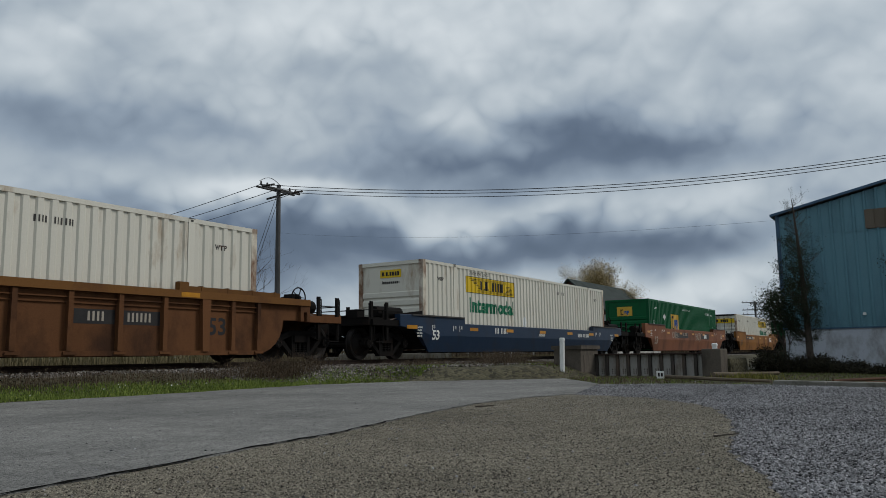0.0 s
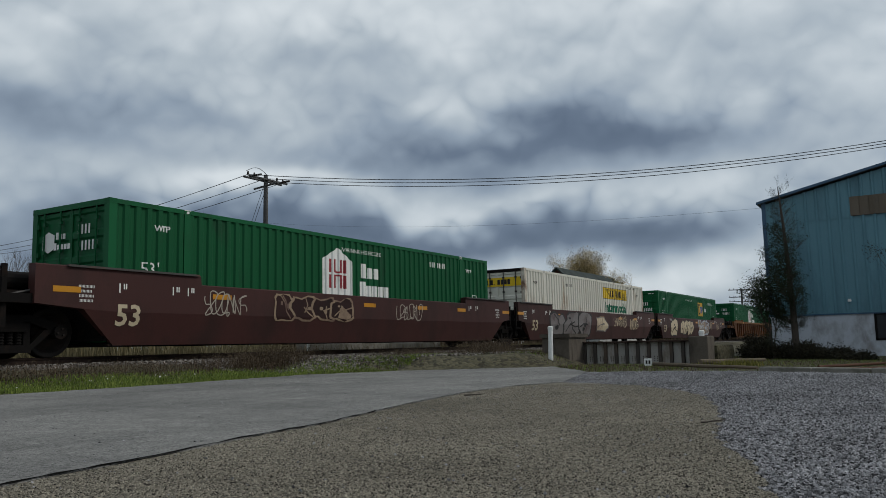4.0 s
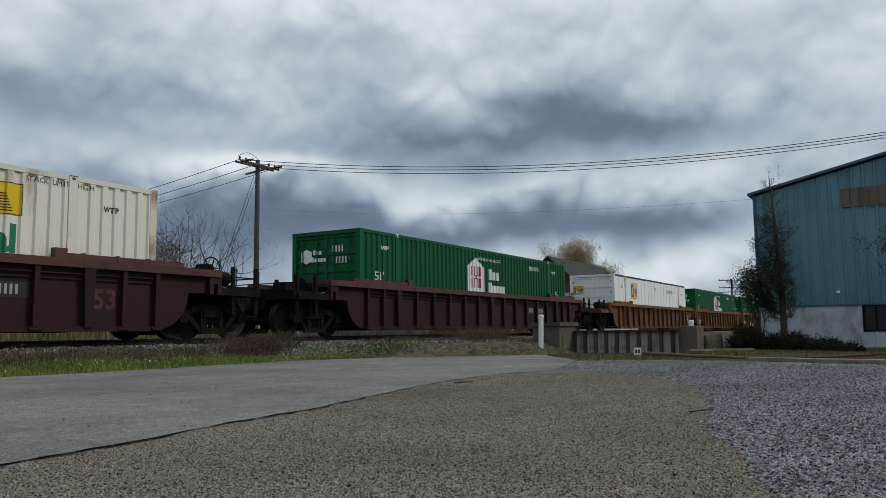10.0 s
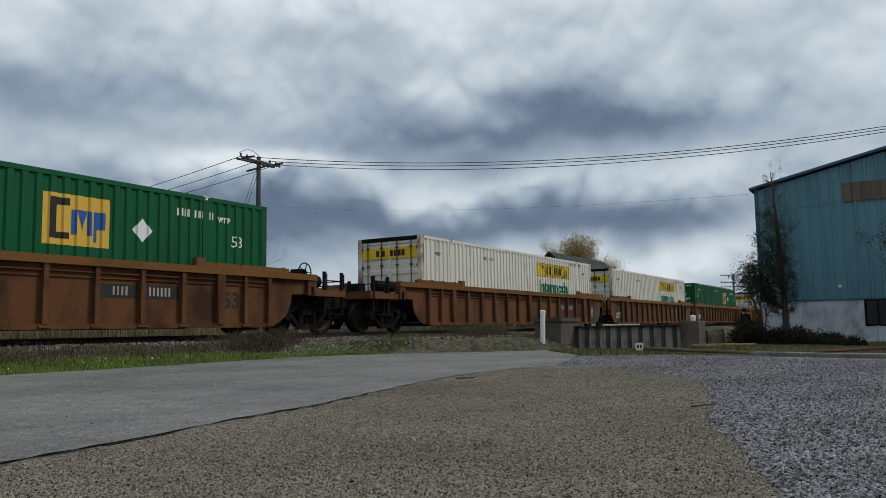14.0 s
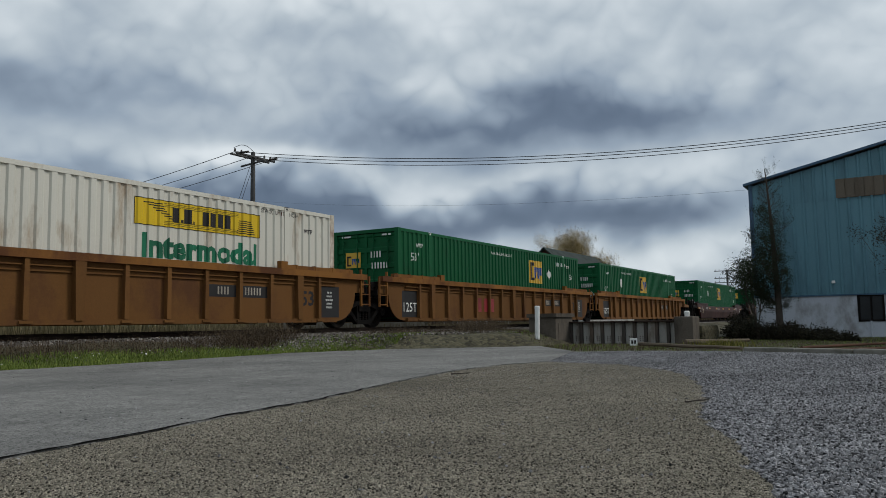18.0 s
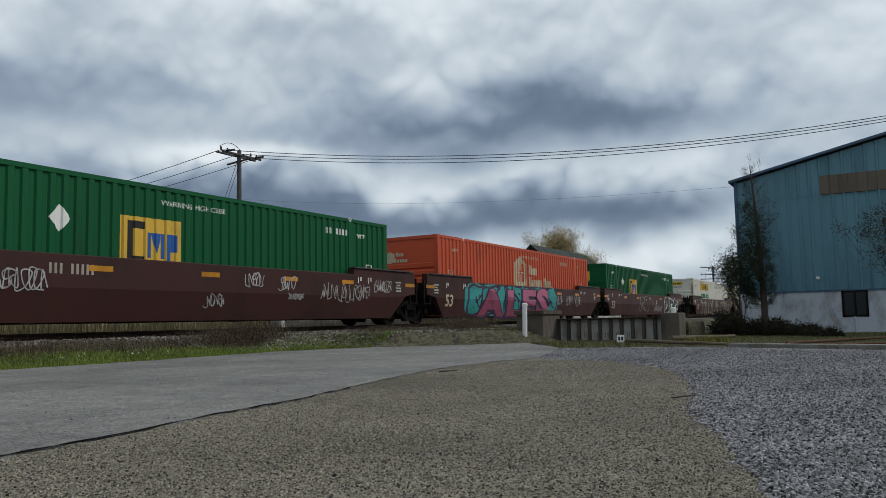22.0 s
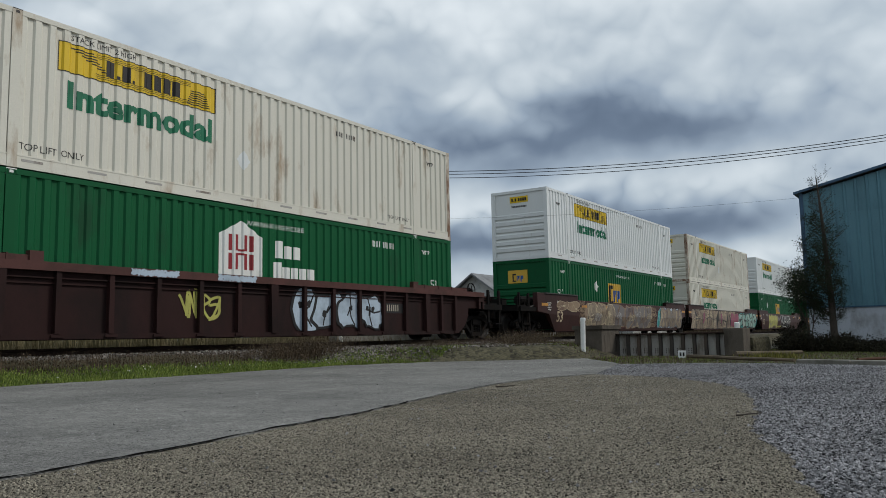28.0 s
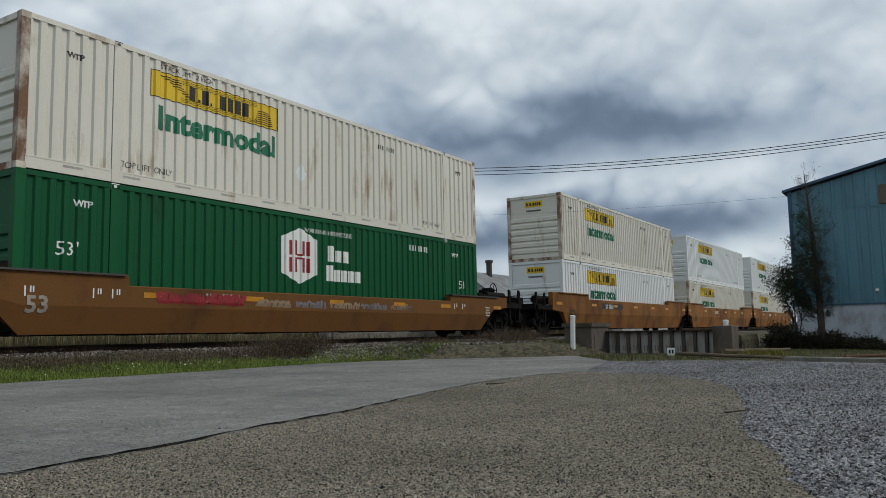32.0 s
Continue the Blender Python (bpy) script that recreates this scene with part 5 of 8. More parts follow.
def well_car(kind, mat, left_end, right_end, chord_mat, seed, low=False):
    """One unit. left_end / right_end: 'coupler', 'joint' (shared truck beyond it) or 'pivot' (carries the shared truck)."""
    r = random.Random(seed)
    words = {"ribbed": "ribbed-sided", "smooth": "smooth-sided"}[kind]
    colour = {M_BROWN: "weathered orange-brown", M_OCHRE: "faded ochre", M_YELLOW: "yellow-orange", M_RUSTY: "rust-orange", M_MAROON: "dark maroon", M_MAROON2: "reddish maroon", M_BLUE: "navy blue"}[mat]
    car = thing("well_car", f"{colour} {words} steel railway well car on the track", "railway car", "cars of the train")
    hi = 1.14 if low else 1.50
    lx = 9.72 if left_end == "coupler" else 9.3
    rx = 9.72 if right_end == "coupler" else 9.3
    for flip in (0, 1):
        m = pose(0, 0, 0, 0, 0, 180 * flip)
        a, b = (lx, rx) if not flip else (rx, lx)
        if kind == "ribbed":
            wall = part("side_wall", ("ribbed", a, b), ribbed_side(a, b), mat, car, m)
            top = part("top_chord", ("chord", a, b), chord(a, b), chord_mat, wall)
            for z, d in ((1.25, 0.06), (1.15, 0.085)):
                part("stiffener", ("stiffener", z), lambda bm: box(bm, -7.95, 7.95, CY + d, CY + 0.125, z, z + 0.024), mat, wall)
            for k in range(-8, 9):
                wide = k in (-6, 0, 6)
                x = k * 1.058 if abs(k) < 7 else math.copysign(7.15 if abs(k) == 7 else 7.95, k)
                if abs(k) < 8 or (left_end, right_end)[(k > 0) != bool(flip)] == "coupler":
                    part("rib", "wide_rib" if wide else "rib", wide_rib if wide else rib, mat, wall, pose(x, 0, 0))
            for s in (-1, 1):
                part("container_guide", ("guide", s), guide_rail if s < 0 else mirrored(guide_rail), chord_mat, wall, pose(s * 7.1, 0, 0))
                if (left_end, right_end)[(s > 0) != bool(flip)] == "coupler":
                    part("end_post", ("end_post", s, a if s < 0 else b), end_post(b) if s > 0 else mirrored(end_post(a)), mat, wall)
        else:
            wall = part("side_wall", ("smooth", a, b, hi), smooth_side(a, b, 5.9, hi), mat, car, m)
            for s in (-1, 1):
                part("container_guide", ("ledge", hi), ledge(hi), M_DARKMET if mat is not M_YELLOW else mat, wall, pose(s * 7.5, 0, 0))
        if not flip:
            near = wall
    part("well_floor", "well_floor", well_floor, M_IRON, car)
    for s, end in ((-1, left_end), (1, right_end)):
        turn = pose(0, 0, 0, 0, 0, 180 if s < 0 else 0)
        mir = (lambda b: b) if s > 0 else mirrored
        part("bulkhead", "bulkhead", bulkhead, M_IRON, car, turn)
        reach = 11.1 if end == "coupler" else 9.45
        dark = M_IRON if kind == "smooth" or mat is M_MAROON else mat
        part("end_platform", ("plat", reach), end_platform(reach), M_IRON if end != "coupler" else dark, car, turn)
        if end == "coupler":
            part("step_board", ("step_board", s), mir(step_board), dark, car)
            part("coupler", "coupler", coupler, M_IRON, car, turn)
            part("air_pipe", ("air_pipe", s), mir(air_pipe), M_DARKMET, car)
            part("air_tank", ("air_tank", s), mir(air_tank), M_IRON, car)
            part("valve_box", ("valve_box", s), mir(valve_box), M_IRON, car)
            part("end_rail", ("end_rail", s), mir(end_rail), M_IRON, car)
            for k, x in enumerate((10.2, 10.95)):
                part("handrail_post", ("stanchion", s), mir(stanchion), M_IRON, car, pose(s * x, 0, 0))
            part("sill_step", "sill_step", sill_step, M_IRON, car, pose(s * 10.7, 0, 0))
            truck(car, s * 9.85)
        else:
            part("ladder", ("ladder", s), mir(ladder), chord_mat if kind == "ribbed" else M_IRON, car, pose(s * 9.25, 0, 0))
            if end == "pivot":
                truck(car, s * 9.71)
    if right_end == "coupler":
        stand = part("brake_stand", "brake_stand", brake_stand, M_IRON, car, pose(10.1, 0, 0))
        part("brake_wheel", "brake_wheel", brake_wheel, M_IRON, stand, pose(0, -0.8, 1.66))
    car_marks(kind, mat, near, r, left_end, right_end, hi)
    return car


def car_marks(kind, mat, wall, r, left_end, right_end, hi):
    light = M_FADE if mat in (M_BROWN, M_RUSTY, M_MAROON, M_MAROON2, M_OCHRE) else M_SIGNW
    if kind == "smooth":
        y = 1.553
        drop = hi - 1.5
        tape(wall, (-9.1, -5.3, -2.6, 0.3, 3.1, 5.6, 9.0), 1.20 + drop * 0.8, 0.56, 0.11)
        tone = M_CREAM if mat is M_MAROON2 else M_BLACKPAINT if mat in (M_YELLOW,) else light
        part("length_mark", ("car53", drop), lambda bm: (draw_letters(bm, "53", 0.42 if not drop else 0.3, -7.75, 0.60, 1.05, 0.012), on_fold(bm, y, 0.006, 0.86 if not drop else 0.72)), tone, wall)
        if mat is not M_YELLOW:
            for x in (-8.7, 8.3):
                sign("stencil_block", "stencil", lambda bm: [bars(bm, p, 0.05, 0, 1.3 - i * 0.09, 0.3, True) for i, p in enumerate(("AAAAAAAAAAAA", "AAAAAAAA", "AAAAAAAAAAA", "AAAAAAAAAA"))], M_SIGNW, wall, y + 0.003, True, pose(x, 0, drop))
            for x in (-7.9, -6.6, -6.2, 6.2, 6.7):
                sign("stencil_mark", "small_mark", lambda bm: (quad(bm, -0.09, -0.06, 1.24, 1.42), bars(bm, "AA", 0.11, 0.05, 1.31, 0.2, True)), M_SIGNW, wall, y + 0.003, True, pose(x, 0, drop))
        sign("number_stencil", ("rep", light.name), lambda bm: bars(bm, "AAA 00000", 0.2, 0, 1.12, 0.28, True), M_SIGNW if mat is M_BLUE else light, wall, y + 0.003, True, pose(-2.6 + r.uniform(-1, 1), 0, drop * 0.75))
    else:
        y = 1.43
        if left_end == right_end and mat is M_BROWN and hi > 0:
            tape(wall, (-5.6, 5.9), 1.40, 0.5, 0.10, 1.556)
        for k, x in enumerate((3.7, 4.76)):
            sign("dark_panel", ("ribplate", k), lambda bm: quad(bm, -0.46, 0.46, 0.78, 1.06), M_BLACKPAINT, wall, y + 0.0025, True, pose(x, 0, 0), "dark number panel")
        sign("number_stencil", "rib_rep1", lambda bm: bars(bm, "AAAA", 0.18, 0, 0.84, 0.28, True), light, wall, y + 0.0045, True, pose(3.75, 0, 0))
        sign("number_stencil", "rib_rep2", lambda bm: bars(bm, "000000", 0.18, 0, 0.84, 0.28, True), light, wall, y + 0.0045, True, pose(4.72, 0, 0))
        if mat is not M_MAROON or r.random() < 0.5:
            sign("length_mark", "rib53", lambda bm: draw_letters(bm, "53", 0.38, 0, 0.62, 1.05, 0.012), M_BLACKPAINT if mat is not M_MAROON else M_MAROONTOP, wall, y + 0.004, True, pose(6.76, 0, 0))
        for end, x in ((left_end, -7.66), (right_end, 7.66)):
            if end != "coupler":
                sign("black_panel", "blackpanel", lambda bm: quad(bm, -0.44, 0.44, 0.3, 1.14), M_BLACKPAINT, wall, y + 0.003, True, pose(x, 0, 0), "black stencil panel")
                if x < 0:
                    sign("load_mark", "125T", lambda bm: draw_letters(bm, "125T", 0.3, 0, 0.48, 1.0), M_SIGNW, wall, y + 0.006, True, pose(x, 0, 0))
                else:
                    sign("stencil_block", "stencil2", lambda bm: [bars(bm, p, 0.05, 0, 0.95 - i * 0.1, 0.3, True) for i, p in enumerate(("AAA AAA", "AAAAAAAA", "AAAAAAAAAAA", "AAAAAAAA", "AAAAAAAAA"))], M_SIGNW, wall, y + 0.006, True, pose(x, 0, 0))


# -- painted pieces on the cars --
def blob(r, w, h, x, z, n=18, rough=0.16):
    k = [1 + r.uniform(-rough, rough) for _ in range(n)]
    out = []
    for i in range(n):
        a = i * math.tau / n
        c, s = math.cos(a), math.sin(a)
        e = 0.62
        out.append((x + w / 2 * math.copysign(abs(c) ** e, c) * k[i], z + h / 2 * math.copysign(abs(s) ** e, s) * k[(i + 3) % n]))
    return out


GLYPHS = (((0, 0), (0.5, 1), (1, 0)), ((0, 1), (0, 0), (1, 0)), ((1, 1), (0, 0.8), (0.1, 0.5), (0.9, 0.5), (1, 0.1), (0, 0)), ((0, 0), (0, 1), (0.9, 0.8), (0.1, 0.5), (1, 0)),
          ((1, 1), (0, 1), (0, 0), (1, 0)), ((0, 1), (0.2, 0), (0.5, 0.6), (0.8, 0), (1, 1)), ((0, 0), (0.1, 1), (0.9, 0), (1, 1)), ((0, 0.1), (0, 0.9), (0.5, 1), (1, 0.8), (1, 0.2), (0.5, 0), (0, 0.2)))


def strip(bm, pts, w, y):
    """A painted stroke of the width w with rounded joints."""
    for (ax, az), (bx, bz) in zip(pts, pts[1:]):
        d = math.hypot(bx - ax, bz - az) + 1e-6
        nx, nz = -(bz - az) / d * w / 2, (bx - ax) / d * w / 2
        f = [bm.verts.new((x, y, z)) for x, z in ((ax - nx, az - nz), (bx - nx, bz - nz), (bx + nx, bz + nz), (ax + nx, az + nz))]
        bm.faces.new(f)
        y -= 0.0004
    for x, z in pts:
        bm.faces.new([bm.verts.new((x + w / 2 * math.cos(k * math.tau / 10), y, z + w / 2 * math.sin(k * math.tau / 10))) for k in range(10)])
        y -= 0.0003


def graffiti(wall, x0, x1, z0, z1, n, fill, line, seed, back=None, off=1.556, label="spray-painted rounded letters", rim=1.5):
    """A row of swollen painted strokes with outlines and thin inner lines, in no readable letters."""
    r = random.Random(seed)
    w, h = (x1 - x0) / n, z1 - z0
    fat = min(w, h) * 0.30

    def lay(name, key, draw, mat, dy):
        def build(bm):
            draw(bm)
            for v in bm.verts:
                v.co.z = min(max(v.co.z, z0), z1)
            bmesh.ops.bisect_plane(bm, geom=bm.verts[:] + bm.edges[:] + bm.faces[:], plane_co=(0, 0, 0.86), plane_no=(0, 0, 1), dist=1e-5)
            for v in bm.verts:
                v.co.y -= off - (0.13 * max(0.0, 0.86 - v.co.z) / 0.65 if off > 1.5 else 0.0)
        part(name, ("graf", seed, key), build, mat, wall, pose(0, -dy, 0), label if key[0] == "fill" else "")

    shapes, holes, slits = [], [], []
    for i in range(n):
        cx, cz = x0 + (i + 0.5) * w, (z0 + z1) / 2
        ww, hh, tilt = w * r.uniform(1.0, 1.3), h * r.uniform(0.84, 1.02), r.uniform(-0.16, 0.16)
        body = blob(r, ww, hh, 0, 0, 22, 0.13)
        dent = r.uniform(0, math.tau)
        out = []
        for px, pz in body:
            a = math.atan2(pz / hh, px / ww)
            k = 1 - 0.30 * max(0.0, math.cos(a - dent)) ** 10 - 0.22 * max(0.0, math.cos(a - dent - 2.4)) ** 12
            out.append((cx + px * k + tilt * pz, cz + pz * k))
        shapes.append(out)
        for _ in range(r.randint(1, 2)):
            holes.append((i, blob(r, ww * r.uniform(0.10, 0.20), hh * r.uniform(0.09, 0.20), cx + r.uniform(-0.2, 0.2) * ww, cz + r.uniform(-0.25, 0.25) * hh, 9, 0.25)))
        for _ in range(r.randint(2, 3)):
            a = r.uniform(0, math.tau)
            ex, ez = cx + 0.46 * ww * math.cos(a), cz + 0.46 * hh * math.sin(a)
            b = a + math.pi + r.uniform(-0.9, 0.9)
            q = r.uniform(0.15, 0.4)
            slits.append((i, [(ex, ez), ((ex + cx) / 2 + q * 0.3 * ww * math.cos(b + 1), (ez + cz) / 2 + q * 0.3 * hh * math.sin(b + 1)), (cx + q * 0.5 * ww * math.cos(b), cz + q * 0.5 * hh * math.sin(b))]))

    def grown(shape, k):
        mx, mz = sum(p[0] for p in shape) / len(shape), sum(p[1] for p in shape) / len(shape)
        return [(mx + (px - mx) * (1 + k / w), mz + (pz - mz) * (1 + k / h)) for px, pz in shape]

    def face(bm, pts, y):
        bm.faces.new([bm.verts.new((px, y, pz)) for px, pz in pts])

    edge = min(w, h) * 0.13
    if back:
        def ground(bm):
            for i in range(n * 2):
                face(bm, blob(r, w * 1.05, h * r.uniform(0.85, 1.05), x0 + (i + 0.5) * w / 2, (z0 + z1) / 2, 14, 0.12), -0.0004 * (i % 3))
        lay("painted_ground", "back", ground, back, 0.0)
    for i, f in enumerate(shapes):
        lay("paint_outline", ("line", i), lambda bm: face(bm, grown(f, edge * rim), -0.003 * i), line, 0.003)
        lay("paint_fill", ("fill", i), lambda bm: face(bm, f, -0.003 * i), fill, 0.0042)

    def inner(bm):
        for i, f in holes:
            face(bm, f, -0.003 * i)
        for i, f in slits:
            n0 = len(bm.verts)
            strip(bm, f, edge * 0.28 * rim, 0.0)
            bm.verts.ensure_lookup_table()
            for v in bm.verts[n0:]:
                v.co.y = -0.003 * i + v.co.y * 0.1
    lay("paint_line", "inner", inner, line, 0.0052)


def tag_scrawl(wall, x, z, w, h, mat, seed, off=1.556, thin=0.013):
    """A thin sprayed scrawl: joined, looping strokes in no readable letters."""
    def build(bm):
        r = random.Random(seed)
        n = max(5, int(w / h * 3.2))
        keys = []
        for i in range(n):
            cx = x - w / 2 + w * (i + 0.5) / n
            g = r.choice(GLYPHS)
            keys += [(cx + (a - 0.5) * w / n * 1.25 + r.uniform(-0.06, 0.06) * h, z + (b - 0.5) * h * r.uniform(0.6, 1.0) + r.uniform(-0.06, 0.06) * h) for a, b in g]
        pts = []
        for k in range(1, len(keys) - 2):
            p0, p1, p2, p3 = keys[k - 1:k + 3]
            for j in range(4):
                f = j / 4
                pts.append(tuple(0.5 * (2 * b + (c - a) * f + (2 * a - 5 * b + 4 * c - d) * f * f + (3 * b - a - 3 * c + d) * f ** 3) for a, b, c, d in zip(p0, p1, p2, p3)))
        for (ax, az), (bx, bz) in zip(pts, pts[1:]):
            d = math.hypot(bx - ax, bz - az) + 1e-6
            nx, nz = -(bz - az) / d * thin, (bx - ax) / d * thin
            poly(bm, [(ax - nx, az - nz), (bx - nx, bz - nz), (bx + nx, bz + nz), (ax + nx, az + nz)])
        for i, v in enumerate(bm.verts):
            zz = v.co.z
            v.co.y = -(off - (0.13 * max(0.0, 0.86 - zz) / 0.65 if off > 1.5 else 0.0)) - 0.004 - 0.00002 * (i // 4)
    part("paint_scrawl", ("scrawl", seed), build, mat, wall)


def on_fold(bm, off, dy, fold=0.86):
    """Lay a painted sheet on the folded side wall."""
    bmesh.ops.bisect_plane(bm, geom=bm.verts[:] + bm.edges[:] + bm.faces[:], plane_co=(0, 0, fold), plane_no=(0, 0, 1), dist=1e-5)
    for v in bm.verts:
        v.co.y = -(off - 0.13 * max(0.0, fold - v.co.z) / (fold - 0.21)) - dy


def stone_band(wall, x0, x1, seed, off=1.556):
    """A painted wall of rough pale stones parted by black cracks."""
    r = random.Random(seed)

    def ground(bm):
        quad(bm, x0, x1, 0.27, 1.46)
        on_fold(bm, off, 0.002)
    part("painted_ground", ("stoneback", seed), ground, M_BLACKPAINT, wall)
    n = int((x1 - x0) / 0.78)
    grid = [[(x0 + (x1 - x0) * i / n + (r.uniform(-0.42, 0.42) if 0 < i < n else 0), 0.27 + 1.19 * j / 2 + (r.uniform(-0.24, 0.24) if j == 1 else 0)) for j in range(3)] for i in range(n + 1)]
    for i in range(n):
        rows = ((0, 1), (1, 2)) if r.random() < 0.6 else ((0, 2),)
        for j0, j1 in rows:
            c = [grid[i][j0], grid[i + 1][j0], grid[i + 1][j1], grid[i][j1]]
            mx, mz = sum(p[0] for p in c) / 4, sum(p[1] for p in c) / 4
            ring = []
            for (ax, az), (bx, bz) in zip(c, c[1:] + c[:1]):
                for f in (0.07, 0.5, 0.93):
                    px, pz = ax + (bx - ax) * f, az + (bz - az) * f
                    k = r.uniform(0.90, 0.97) if f != 0.5 else r.uniform(0.86, 1.0)
                    ring.append((mx + (px - mx) * k, mz + (pz - mz) * k))

            def stone(bm):
                poly(bm, ring)
                on_fold(bm, off, 0.005)
            part("painted_stone", ("stone", seed, i, j0), stone, M_STONE, wall)

            def glint(bm):
                for a_, b_ in ((9, 4), (10, 3), (8, 5), (11, 2)):
                    f0, f1 = r.uniform(0.55, 0.9), r.uniform(0.1, 0.7)
                    ends = [(mx + (ring[q][0] - mx) * f, mz + (ring[q][1] - mz) * f) for q, f in ((a_, f0), (b_, f1))]
                    strip(bm, ends, r.uniform(0.012, 0.035), 0.0)
                on_fold(bm, off, 0.008)
            part("paint_highlight", ("glint", seed, i, j0), glint, (M_CREAM, M_TAN, M_MAROONTOP)[(i + j0) % 3], wall)


def painted_words(wall, text, height, x, z, fill, line, spread=1.0, off=1.556, bold=0.03, heavy=False, low=None):
    """Sprayed block letters, uneven in size and place, with a thick edge cast to one side."""
    widths = []
    for ch in text:
        xs = [p[0] for p in lettering(ch, height, spread, bold)[0]]
        widths.append(max(xs) - min(xs))
    total = sum(widths) * 1.06
    layers = [("paint_outline", line, bold + (0.06 if heavy else 0.028), 0.004, -0.045, -0.035), ("paint_fill", fill, bold - 0.01, 0.008, 0.0, 0.0)]
    if low:
        layers.append(("paint_shade", low, bold - 0.01, 0.011, 0.0, 0.0))
    for name, mat, b, dy, sx, sz in layers:
        def build(bm):
            r = random.Random(len(text) * 7)
            cur = x - total / 2
            for ch, w in zip(text, widths):
                n0 = len(bm.verts)
                k, lift, tilt = r.uniform(0.9, 1.08), r.uniform(-0.05, 0.05) * height, r.uniform(-0.12, 0.12)
                draw_letters(bm, ch, height, 0, 0, spread, b)
                bm.verts.ensure_lookup_table()
                for v in bm.verts[n0:]:
                    v.co.x, v.co.z = cur + w / 2 + v.co.x + tilt * v.co.z + sx, min(1.47, z + lift + v.co.z * k + sz)
                cur += w * 1.06
            bmesh.ops.bisect_plane(bm, geom=bm.verts[:] + bm.edges[:] + bm.faces[:], plane_co=(0, 0, 0.86), plane_no=(0, 0, 1), dist=1e-5)
            if name == "paint_shade":
                bmesh.ops.bisect_plane(bm, geom=bm.verts[:] + bm.edges[:] + bm.faces[:], plane_co=(0, 0, 0.70), plane_no=(0.12, 0, 1), dist=1e-5, clear_outer=True)
            for v in bm.verts:
                v.co.y = -(off - 0.13 * max(0.0, 0.86 - v.co.z) / 0.60) - dy
        part(name, ("words", text, x, dy), build, mat, wall, None, "spray-painted words")


